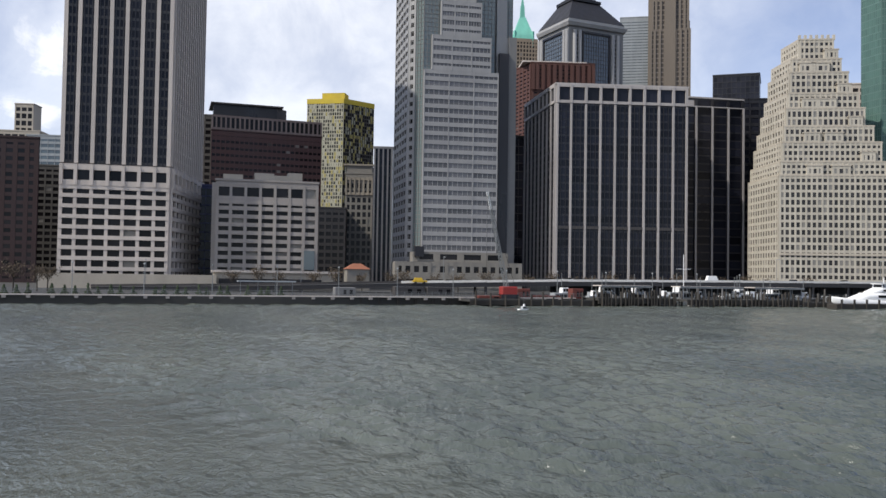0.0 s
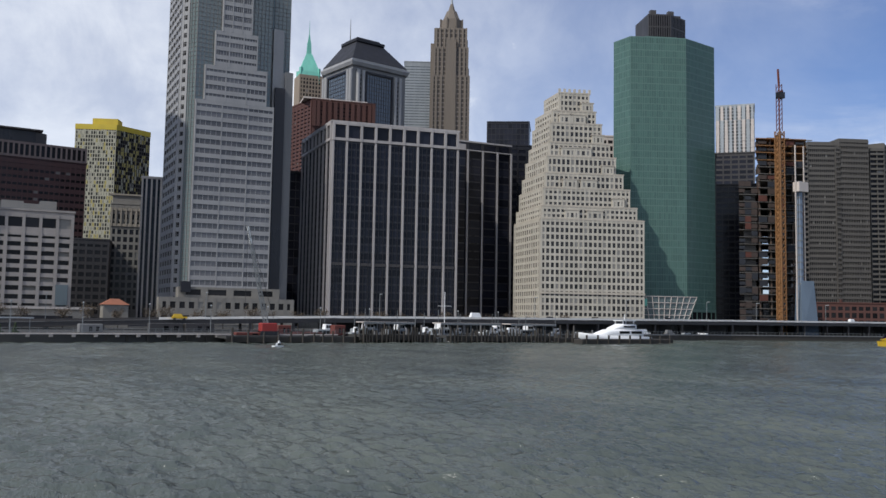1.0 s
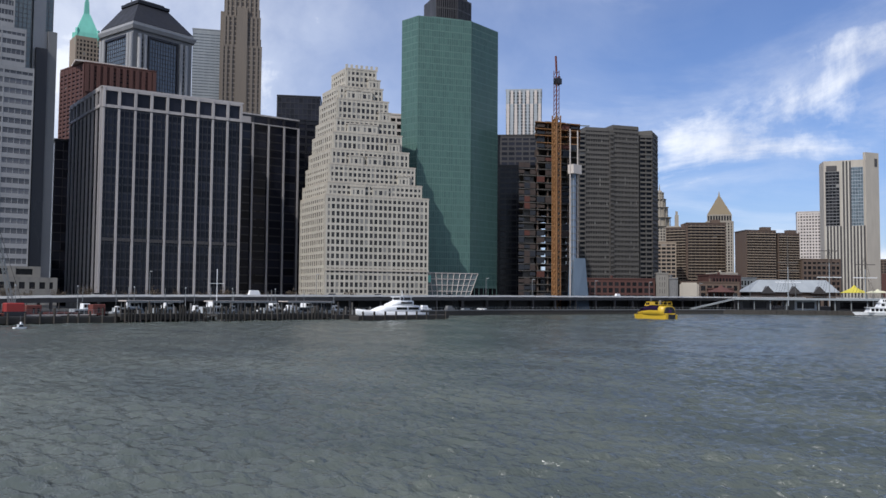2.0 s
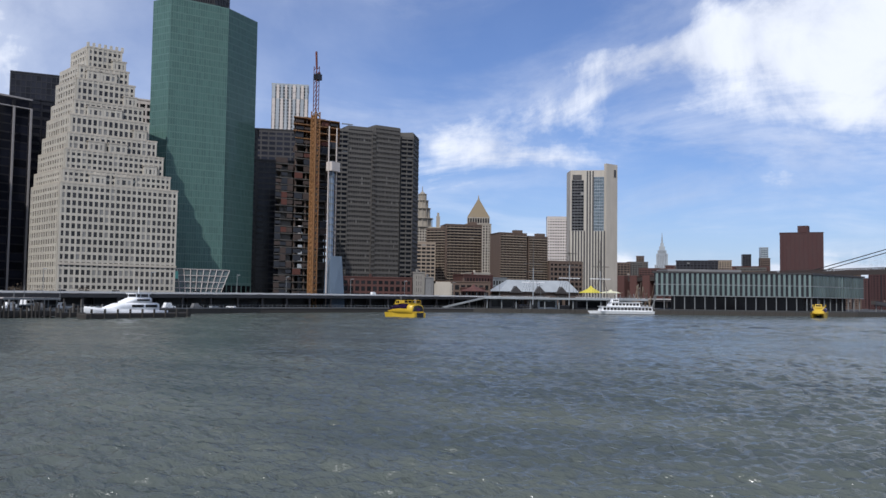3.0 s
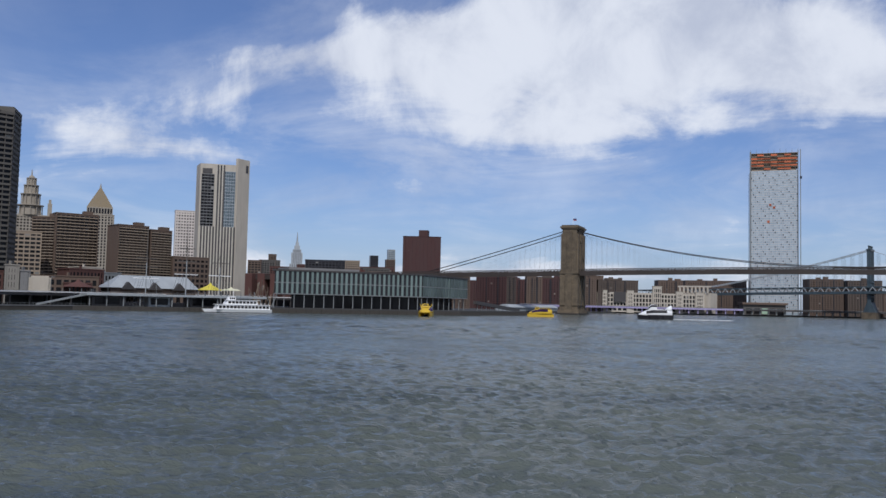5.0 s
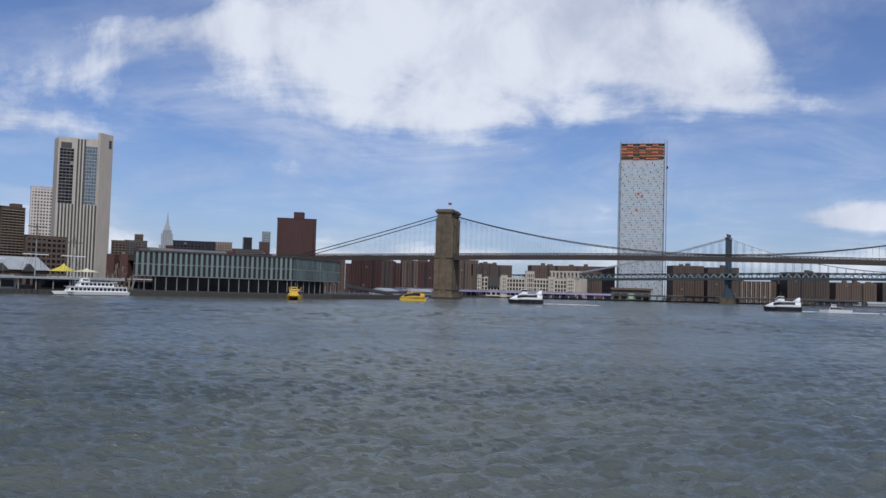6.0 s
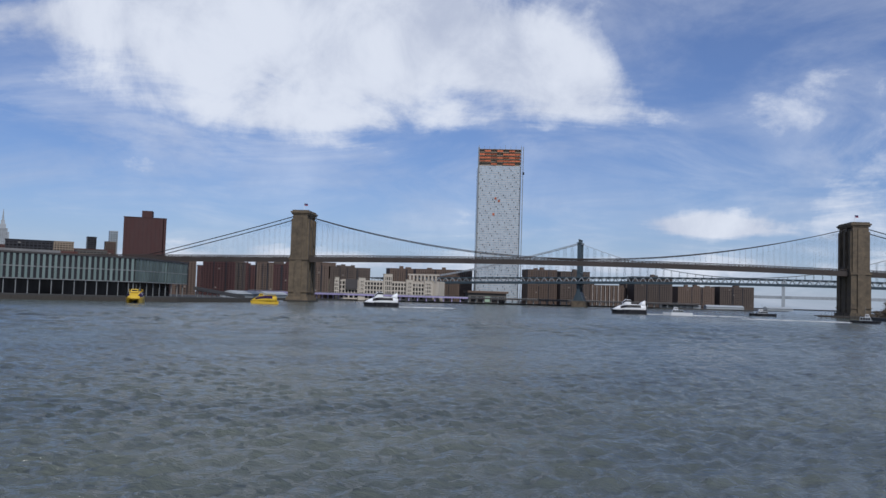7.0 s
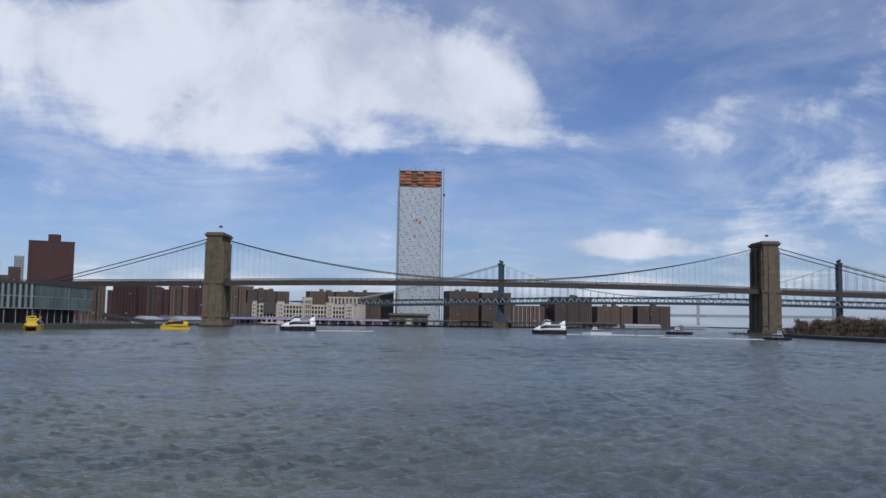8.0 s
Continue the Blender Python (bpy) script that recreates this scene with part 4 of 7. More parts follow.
def building_site():
    """Concrete frame going up, with its hoist mast and chute."""
    ob = thing("unfinished_tower", 379, 314, 0, "unfinished concrete tower frame with open floors", "construction site")
    f = plan((379, 314), (402, 303), (27, 22))
    for j in range(28):
        z = 4 + 3.75 * j
        bm = bmesh.new()
        add_prism(bm, [tuple(v) for v in (inset(f, 0, 0, 0) if j < 25 else inset(f, -1.0, -1.0, -1.0, -1))], z, z + 0.45)
        part("floor_slab", bm, TAUPE if j < 24 else RUST, ob)
        for s in (0.02, 0.26, 0.5, 0.74, 0.98):
            if j < 27:
                c = f[0] + (f[1] - f[0]) * s + (f[3] - f[0]) * 0.04
                block("column", ob, BROWN, (c.x, c.y, z + 2.1), (0.7, 0.7, 3.3), -25)
                c = f[0] + (f[3] - f[0]) * (0.05 + 0.9 * s)
                block("column", ob, TAUPE, (c.x + 1, c.y, z + 2.1), (0.7, 0.7, 3.3), -25)
    core(ob, inset(f, 5, 8, 9, 4), 2, 108, TAUPE, "lift_core")
    rg = random.Random(77)
    cloth = [material("brown_debris_net", (0.055, 0.040, 0.034), rough=0.9), material("black_debris_net", (0.024, 0.027, 0.034), rough=0.9), material("red_debris_net", (0.09, 0.034, 0.025), rough=0.9)]
    for j in range(27):
        for i in range(5):
            if rg.random() < 0.55:
                c = f[0] + (f[1] - f[0]) * ((i + 0.5) / 5)
                block("debris_net", ob, rg.choice(cloth + cloth[:2] * 2), (c.x - 0.1, c.y - 0.1, 4 + 3.75 * j + 2.1), (4.6, 0.12, rg.uniform(1.2, 3.2)), -25.5)
            if i < 4 and rg.random() < 0.55:
                c = f[0] + (f[3] - f[0]) * ((i + 0.5) / 4)
                block("debris_net", ob, rg.choice(cloth + cloth[:2] * 2), (c.x - 0.1, c.y, 4 + 3.75 * j + 2.1), (0.12, 6.6, rg.uniform(1.2, 3.2)), -28)
    # lower wing behind netting
    ob = thing("unfinished_wing", 369.5, 318.5, 0, "lower unfinished concrete wing hung with dark and rust-red netting", "construction site")
    g = plan((369.5, 318.5), (378.6, 314.2), (22, 19))
    core(ob, inset(g, 2.5, 1, 2.5, 1), 2, 78, TAUPE, "stair_core")
    for j in range(21):
        z = 4 + 3.75 * j
        bm = bmesh.new()
        add_prism(bm, [tuple(v) for v in g], z, z + 0.4)
        part("floor_slab", bm, TAUPE, ob)
        for i in range(3):
            c = g[0] + (g[1] - g[0]) * ((i + 0.5) / 3)
            if rg.random() < 0.75:
                block("debris_net", ob, cloth[2] if 9 < j < 16 and i == 1 else rg.choice(cloth[:2]), (c.x - 0.1, c.y - 0.1, z + 2.1), (3.2, 0.12, rg.uniform(1.6, 3.3)), -25.5)
    # hoist mast
    ob = thing("hoist_mast", 383.5, 303.5, 0, "orange lattice hoist mast tied to the tower", "construction hoist")
    for x in (-1.6, 1.6):
        for y in (-1.6, 1.6):
            block("leg", ob, RUST, (x, y, 55), (0.5, 0.5, 106))
    for j in range(35):
        z = 3 + 3.0 * j
        bm = bmesh.new()
        for a, b in (((-1.6, -1.6), (1.6, -1.6)), ((-1.6, -1.6), (-1.6, 1.6)), ((1.6, -1.6), (1.6, 1.6))):
            add_bar(bm, (*a, z), (*b, z + 3), 0.28)
            add_bar(bm, (*b, z), (*a, z + 3), 0.28)
        part("brace", bm, RUST, ob)
    block("sheeting", ob, RUST, (0, 0.6, 54), (2.4, 1.6, 104))
    bm = bmesh.new()
    for z in np.arange(108, 133, 2.5):
        for x, y in ((-1, -1), (1, -1), (1, 1), (-1, 1)):
            add_bar(bm, (x, y, z), (x, y, z + 2.5), 0.3)
        add_bar(bm, (-1, -1, z), (1, -1, z + 2.5), 0.22)
        add_bar(bm, (-1, 1, z), (-1, -1, z + 2.5), 0.22)
    part("crane_mast", bm, RUSTRED, ob)
    block("cab", ob, DARKSTONE, (0.4, -0.5, 127), (3.4, 3.2, 3.2))
    bm = bmesh.new()
    add_bar(bm, (0, 0, 132), (-0.6, 0, 141), 0.8)
    add_bar(bm, (0, 0, 128), (2.6, 0, 130), 1.0)
    part("jib", bm, RUSTRED, ob)
    ob = thing("rubbish_chute", 394, 300, 0, "pale blue enclosed hoist shaft with scaffold netting", "construction hoist")
    block("shaft", ob, material("pale_blue_net", (0.20, 0.25, 0.32), rough=0.7, stain=0.25), (0, 0, 42), (1.9, 1.9, 80))
    joined_boxes("floor_banding", ob, STEEL, [((0, 0, 6 + 3.75 * j), (2.3, 2.3, 0.5), 0) for j in range(20)])
    block("landing", ob, CONCRETE, (0.4, -0.4, 79), (7, 4, 5))
    bm = bmesh.new()
    add_prism(bm, [(-3, -3), (6, -6), (8, 2), (-1, 4)], 2, 30, [(-1, -1), (5, -4), (6, 2), (0, 3)])
    part("netting", bm, material("grey_blue_net", (0.10, 0.135, 0.18), rough=0.8, stain=0.35), ob)
    for x in (-3.5, 3.0):
        block("guide", ob, CONCRETE, (x, -0.4, 52), (0.5, 0.5, 98))
    simple("netted_block", "dark blue netted apartment block under construction", (405, 392), (436, 362), (24, 24), 92, DARKSTONE, BLUEGLASS_I, 12, 26, pier=0.4, band=1.0, deep=0.5, band_mat=BRONZE, far=True)
    simple("dark_block", "dark glass office tower", (452, 440), (484, 407), (24, 24), 124, BRONZE, BLUEGLASS_I, 9, 34, band=1.3, deep=0.3, far=True)
    simple("dark_block", "shaded dark office block beside the green tower", (388, 372), (399, 361.5), (14, 14), 106, DARKSTONE, BLUEGLASS_I, 5, 32, "l", 4, far=True)


def plaza_tower():
    """Wide taupe tower of stacked bands with notched corners."""
    ob = thing("banded_tower", 554.7, 431.8, 0, "wide taupe office tower with stacked window bands and notched corners", "office tower")
    pts = [Vector(v) for v in ((0, 0), (8, -6), (25.6, -16), (29, -17), (50, -26.5), (53, -25), (62, -31), (84.5, -21), (96, 10), (40, 40))]
    tops = {1: 143, 3: 146, 6: 144}
    bm = bmesh.new()
    add_prism(bm, [tuple(v) for v in pts], 2, 141)
    part("core", bm, TAUPE, ob)
    for i, cols in ((0, 3), (1, 14), (2, 2), (3, 18), (5, 5), (6, 18)):
        a, b = pts[i], pts[i + 1]
        z1 = tops.get(i, 140)
        if i in (0, 2, 5):
            facade(ob, a, b, 12, z1, 2, 34, TAUPE, DARKGLASS_I, pier=0.5, band=1.5, deep=1.4, band_deep=1.6)
        else:
            facade(ob, a, b, 12, z1, cols, 34, TAUPE, DARKGLASS_I, pier=0.42, band=1.9, deep=0.6, band_deep=0.8)
            n = Vector(((b - a).y, -(b - a).x)).normalized()
            bm = bmesh.new()
            add_prism(bm, [tuple(a), tuple(b), tuple(b - n * 14), tuple(a - n * 14)], 138, z1 + 1)
            part("attic", bm, TAUPE, ob)
    block("roof_plant", ob, STEEL, (14, 0, 146.5), (9, 2, 0.6), -30)


grid_tower()
gridded_block()
dark_red_left()
middle_left()
stepped_tower()
skyline_behind()
black_ribbed()
wedding_cake()
green_tower()
wavy_tower()
building_site()
plaza_tower()

# ---- towers upriver ----


def far_landmarks():
    # ornate white civic tower
    ob = thing("civic_tower", 1026, 667, 0, "white stone civic building with a tiered wedding-cake cupola", "civic building", turn=-55)
    f = [Vector(v) for v in ((-26, -10), (26, -10), (26, 24), (-26, 24))]
    core(ob, f, 2, 106, OLDSTONE)
    facade(ob, f[0], f[1], 40, 105, 14, 17, OLDSTONE, DARKGLASS_I, pier=1.6, band=1.7, deep=0.5, far=True)
    for r, z0, z1 in ((13, 106, 118), (10, 118, 132), (7.4, 132, 143), (5, 143, 152)):
        bm = bmesh.new()
        bmesh.ops.create_cone(bm, cap_ends=True, segments=16, radius1=r, radius2=r * 0.95, depth=z1 - z0, matrix=Matrix.Translation((0, 0, (z0 + z1) / 2)))
        part("drum", bm, OLDSTONE, ob)
        for i in range(12):
            a = i * math.pi / 6
            block("column", ob, OLDSTONE, (r * 1.06 * math.cos(a), r * 1.06 * math.sin(a), (z0 + z1) / 2), (1.0, 1.0, z1 - z0), math.degrees(a))
        bm = bmesh.new()
        bmesh.ops.create_cone(bm, cap_ends=True, segments=16, radius1=r * 1.2, radius2=r * 1.2, depth=0.9, matrix=Matrix.Translation((0, 0, z1)))
        part("cornice", bm, OLDSTONE, ob)
    bm = bmesh.new()
    bmesh.ops.create_uvsphere(bm, u_segments=12, v_segments=8, radius=3.8, matrix=Matrix.Translation((0, 0, 152)))
    bmesh.ops.create_cone(bm, cap_ends=True, segments=8, radius1=1.0, radius2=0.3, depth=9, matrix=Matrix.Translation((0, 0, 159)))
    part("dome", bm, OLDSTONE, ob)
    for x in (-22, 22):
        block("turret", ob, OLDSTONE, (x, -6, 113), (5, 5, 16))
        block("turret_cap", ob, OLDSTONE, (x, -6, 123), (3, 3, 6))
    # courthouse with a gilded pyramid
    ob = thing("courthouse_tower", 1310, 743, 0, "stone courthouse tower with a gilded pyramid roof", "courthouse", turn=-59)
    f = [Vector(v) for v in ((-21, -21), (21, -21), (21, 21), (-21, 21))]
    core(ob, f, 2, 134, OLDSTONE)
    facade(ob, f[0], f[1], 20, 133, 9, 24, OLDSTONE, DARKGLASS_I, pier=2.2, band=1.6, deep=0.7, band_deep=0.3, far=True)
    facade(ob, f[1], f[2], 20, 133, 9, 24, OLDSTONE, DARKGLASS_I, pier=2.2, band=1.6, deep=0.7, band_deep=0.3, far=True)
    core(ob, inset(f, 2, 2, 2, 2), 134, 146, OLDSTONE, "colonnade")
    facade(ob, inset(f, 2, 2, 2, 2)[0], inset(f, 2, 2, 2, 2)[1], 135, 145, 9, 1, OLDSTONE, DARKGLASS_I, pier=1.4, band=1, deep=1.0, far=True)
    coping(ob, f, 133.5, OLDSTONE, over=1.2, high=1.2)
    bm = bmesh.new()
    add_prism(bm, [(-19, -19), (19, -19), (19, 19), (-19, 19)], 146, 177, [(-2, -2), (2, -2), (2, 2), (-2, 2)])
    part("roof", bm, material("gilded_tile", (0.17, 0.13, 0.075), rough=0.7), ob, "gold tiled pyramid roof")
    bm = bmesh.new()
    bmesh.ops.create_cone(bm, cap_ends=True, segments=8, radius1=2.2, radius2=0.2, depth=10, matrix=Matrix.Translation((0, 0, 181)))
    part("lantern", bm, OLDSTONE, ob)
    # brown apartment slabs with balcony bands
    for a, b, back, z, cols in (((822, 523), (827, 501), (30, 8), 84, 5), ((826, 500), (855, 472), (20, 20), 88.5, 9), ((822, 431), (848, 413), (18, 22), 77, 8), ((850, 412), (871, 400), (16, 20), 74.5, 6)):
        ob, f = simple("apartment_slab", "brown brick apartment tower with pale balcony bands", a, b, back, z, BROWN, DARKGLASS_I, cols, 27, "r", 5, group="riverside apartment towers", category="apartment tower", pier=0.8, band=0.8, deep=0.3, far=True)
        u = (f[1] - f[0]).normalized()
        t = math.degrees(math.atan2(u.y, u.x))
        c = (f[0] + f[1]) / 2 + Vector((u.y, -u.x)) * 0.9
        for j in range(26):
            block("balcony", ob, TAN, (c.x, c.y, 8 + j * (z - 8) / 26), ((f[1] - f[0]).length * 0.94, 1.6, 0.75), t)
        block("bulkhead", ob, BROWN, ((f[1] + f[2]).x / 2 * 0.8, (f[1] + f[2]).y / 2 * 0.8, z + 2), (9, 7, 5), t)
    simple("brick_block", "tan brick office block", (770, 512), (787, 488), (16, 14), 66, TAN, DARKGLASS_I, 6, 16)
    simple("white_tower", "pale stone tower with rows of small windows", (1158.7, 540), (1174, 511), (26, 14), 127, CONCRETE, DARKGLASS_I, 9, 30, pier=1.7, band=2.2, deep=0.3)
    simple("brown_block", "plain brown brick block", (868, 396), (900, 372), (16, 18), 49, BROWN, DARKGLASS_I, 8, 9, pier=1.5, band=2.0)
    # blank telephone tower with a glazed upper corner
    ob = thing("ribbed_tower", 999.5, 432, 0, "pale limestone tower with vertical ribs and a glazed upper part", "office tower")
    f = [Vector((0, 0)), Vector((16.5, -37.4)), Vector((35.5, -44.2)), Vector((48, -16)), Vector((20, 14))]
    bm = bmesh.new()
    add_prism(bm, [tuple(v) for v in f], 2, 166)
    part("body", bm, PALE, ob)
    u = f[1].normalized()
    n, t, L = Vector((u.y, -u.x)), math.degrees(math.atan2(u.y, u.x)), f[1].length
    for i in range(12):
        c = u * ((i + 0.5) * L / 12) + n * 0.35
        tall = i in (5, 6, 7)
        block("rib", ob, WHITEBRICK, (c.x, c.y, 47 if not tall else 84), (1.5, 0.9, 90 if not tall else 162), t)
        block("slot", ob, BRONZE, ((c + u * 1.7).x - n.x * 0.22, (c + u * 1.7).y - n.y * 0.22, 47 if not tall else 84), (1.9, 0.3, 90 if not tall else 162), t)
    facade(ob, u * (L * 0.04), u * (L * 0.40), 92, 154, 4, 17, GREYMID, DARKGLASS_I, pier=0.25, band=0.7, deep=0.25)
    facade(ob, u * (L * 0.66), u * (L * 0.99), 92, 158, 5, 17, GREYPANEL, SKYGLASS, pier=0.25, band=0.5, deep=0.25)
    block("fin", ob, PALE, (26.5, -41.5, 88), (20, 3.5, 172), -20)
    block("louvre", ob, BRONZE, ((u * L * 0.2 + n * 0.3).x, (u * L * 0.2 + n * 0.3).y, 157.5), (11, 0.5, 6), t)
    block("sign_panel", ob, BRONZE, (31, -45.1, 163), (4, 0.4, 9), -20)


def low_quarter():
    """Old brick quarter and market sheds behind the raised road."""
    rows = (((489, 379), (535, 343), (20, 26), 21.5, RED, 14, 4), ((533.5, 341), (538.3, 334.6), (12, 9), 25.5, PODIUMSTONE, 5, 5), ((538.8, 334), (542, 329.6), (12, 9), 22, GREYMID, 4, 4),
            ((543, 328), (566, 297), (18, 14), 19.5, BROWN, 9, 3), ((545, 308), (553, 294), (18, 12), 15, RED, 7, 2), ((634, 353), (650, 345), (14, 18), 28.5, PALE, 6, 4), ((650, 345), (666, 338), (14, 18), 25, STEEL, 6, 4),
            ((600, 340), (628, 330), (14, 18), 26, RED, 10, 4), ((470, 392), (498, 374), (18, 26), 26, TAUPE, 10, 5))
    for a, b, back, z, mat, cols, fl in rows:
        names = {RED.name: "red brick", PODIUMSTONE.name: "pale painted", GREYMID.name: "grey painted", BROWN.name: "brown brick", PALE.name: "pale stone", STEEL.name: "grey iron-fronted", TAUPE.name: "taupe brick"}
        ob, f = simple("row_house", names[mat.name] + " old warehouse row with sash windows", a, b, back, z, mat, DARKGLASS_I, cols, fl, "r", 5, category="warehouse", group="old warehouses", pier=1.3, band=1.5, deep=0.3, far=True)
        block("chimney", ob, mat, (f[2].x * 0.6, f[2].y * 0.6 + 2, z + 1.6), (1.6, 1.2, 3.2))
    ob = thing("storage_tank", 504, 297, 0, "cream painted boxy shed above the raised road", "shed")
    bm = bmesh.new()
    add_box(bm, (0, 0, 13.5), (11.5, 8, 10), -56)
    bmesh.ops.bevel(bm, geom=bm.edges[:], offset=1.0, segments=2, affect="EDGES")
    part("shell", bm, PALE, ob)
    for x, y in ((-4, 3), (4, 3), (-4, -3), (4, -3)):
        block("leg", ob, STEEL, (x * 0.56 + y * 0.83, y * 0.56 - x * 0.83, 5.4), (0.8, 0.8, 7))
    # market hall: pale curved metal roof with gabled dormers
    ob = thing("market_hall", 597, 276, 0, "long market hall with a pale metal roof and dark gables", "market hall", turn=-42)
    block("wall", ob, BROWN, (0, 6, 8), (58, 20, 11))
    bm = bmesh.new()
    add_prism(bm, [(-31, -6), (31, -6), (31, 18), (-31, 18)], 13.5, 22, [(-20, 4), (26, 4), (26, 8), (-20, 8)])
    part("roof", bm, GREYPANEL, ob, "pale metal roof")
    for x in (-18, 0, 17):
        bm = bmesh.new()
        v = [bm.verts.new(p) for p in ((x - 5, -6.6, 12.5), (x + 5, -6.6, 12.5), (x, -6.6, 17.5), (x - 5, 4, 12.5), (x + 5, 4, 12.5), (x, 4, 17.5))]
        for q in ((0, 1, 2), (5, 4, 3), (0, 2, 5, 3), (1, 4, 5, 2), (0, 3, 4, 1)):
            bm.faces.new([v[i] for i in q])
        part("gable", bm, BRONZE, ob)
    for i in range(12):
        block("door_opening", ob, DARKGLASS, (-27 + 4.9 * i, -4.1, 6), (2.6, 0.3, 6))
    # yellow and white tents
    for x, y, r, h, mat, lab in ((586, 229, 8, 6, material("yellow_canvas", (0.55, 0.47, 0.06), rough=0.8), "bright yellow peaked event tent"), (592, 217, 7, 3.5, material("pale_canvas", (0.62, 0.6, 0.42), rough=0.8), "pale canvas peaked event tent"), (548, 300, 9, 6, RED, "rust-red conical pavilion roof")):
        ob = thing("event_tent", x, y, 0, lab, "tent")
        bm = bmesh.new()
        n = 8
        rings = [(r, 13), (r * 0.55, 13.5 + h * 0.2), (r * 0.2, 12 + h * 0.7), (0.15, 12 + h)]
        loops = [[bm.verts.new((rr * (1 + 0.12 * (i % 2)) * math.cos(6.283 * i / n), rr * (1 + 0.12 * (i % 2)) * math.sin(6.283 * i / n), z)) for i in range(n)] for rr, z in rings]
        for a, b in zip(loops, loops[1:]):
            for i in range(n):
                bm.faces.new((a[i], a[(i + 1) % n], b[(i + 1) % n], b[i]))
        bm.faces.new(loops[0][::-1])
        bm.faces.new(loops[-1])
        part("canopy", bm, mat, ob)
        for i in range(n):
            a = 6.283 * i / n
            block("pole", ob, STEEL, (r * math.cos(a), r * math.sin(a), 7), (0.3, 0.3, 10))
    # heap of scaffolding and timber beside the wharf building
    ob = thing("scaffold_stack", 588, 195, 2, "jumble of brown scaffold frames and timber", "scaffolding")
    rng = random.Random(12)
    for i in range(26):
        bm = bmesh.new()
        x, y = rng.uniform(-4, 4), rng.uniform(-9, 9)
        add_bar(bm, (x, y, 0), (x + rng.uniform(-3, 3), y + rng.uniform(-5, 5), rng.uniform(8, 19)), 0.45)
        part("pole", bm, rng.choice((BROWN, TAN, STEEL)), ob)


def wharf_building():
    """Long wharf building: two storeys of glass fins on columns."""
    ob = thing("wharf_building", 564.4, 176.9, 0, "long wharf building clad in aqua glass fins above dark columns", "wharf building")
    f = [Vector(v) for v in ((0, 0), (53.6, -84.3), (127.6, -104.4), (150, -40), (70, 20))]
    bm = bmesh.new()
    add_prism(bm, [tuple(v) for v in f], 11.5, 26)
    part("upper_body", bm, DARKSTONE, ob)
    bm = bmesh.new()
    mid = sum(f, Vector((0, 0))) / 5
    add_prism(bm, [tuple(v + (mid - v) * 0.16) for v in f], 3, 11.5)
    part("ground_floor", bm, DARKGLASS, ob)
    bm = bmesh.new()
    add_prism(bm, [tuple(v - (mid - v) * 0.02) for v in f], 26, 27)
    part("roof_edge", bm, BRONZE, ob)
    for a, b, cols, blank in ((f[0], f[1], 31, False), (f[1], f[2], 17, True)):
        u, L = (b - a).normalized(), (b - a).length
        n, t = Vector((u.y, -u.x)), math.degrees(math.atan2(u.y, u.x))
        cw = L / cols
        for j, (z0, z1) in enumerate(((12.0, 18.5), (18.9, 25.8))):
            for i in range(cols):
                wide = cw * (0.46 if not blank or i == 9 else 0.84)
                c = a + u * ((i + 0.5) * cw) + n * 0.35
                block("glass_fin", ob, AQUAGLASS if blank and i != 9 else FINGLASS, (c.x, c.y, (z0 + z1) / 2), (wide, 0.5, z1 - z0), t + (10 if i % 2 else -10) * (0 if blank else 1))
        c = a + u * L / 2 + n * 0.2
        for z in (11.7, 18.7, 26.2):
            block("floor_edge", ob, STEEL, (c.x, c.y, z), (L, 0.8, 0.5), t)
        for i in range(0, cols + 1, 2):
            c = a + u * (i * cw) - n * 0.6
            block("column", ob, STEEL, (c.x, c.y, 6.8), (0.45, 0.45, 9.6), t)
    bm = bmesh.new()
    add_prism(bm, [(14, -4), (40, -44), (56, -36), (28, 8)], 27, 28.8)
    part("roof_pavilion", bm, GREYMID, ob)
    ob = thing("wharf_deck", 548, 150, 0, "broad grey timber-edged wharf deck", "wharf")
    f = [Vector(v) for v in ((-14, 52), (-10, 8), (66, -84), (160, -122), (210, -70), (60, 110))]
    bm = bmesh.new()
    add_prism(bm, [tuple(v) for v in f], 1.6, 3.0)
    part("deck", bm, PAVING, ob)
    for a, b in ((f[0], f[1]), (f[1], f[2]), (f[2], f[3])):
        n = int((b - a).length / 3.2)
        for i in range(n):
            c = a + (b - a) * ((i + 0.5) / n)
            block("pile", ob, TIMBER, (c.x, c.y, 0.4), (0.7, 0.7, 3.4))
        block("fender", ob, TIMBER, ((a + b).x / 2, (a + b).y / 2, 0.9), ((b - a).length, 0.5, 2.6), math.degrees(math.atan2((b - a).y, (b - a).x)))
    # sloping footbridge from the wharf to the shore
    ob = thing("gangway", 690, 66, 0, "covered sloping gangway on posts", "gangway", turn=-20)
    bm = bmesh.new()
    add_bar(bm, (0, 0, 9), (78, 0, 3.4), 3.0, 2.4)
    part("tube", bm, BRONZE, ob)
    for i in range(10):
        block("post", ob, STEEL, (4 + 7.5 * i, 0, 3.6 - 0.25 * i), (0.5, 0.5, 8 - 0.5 * i))


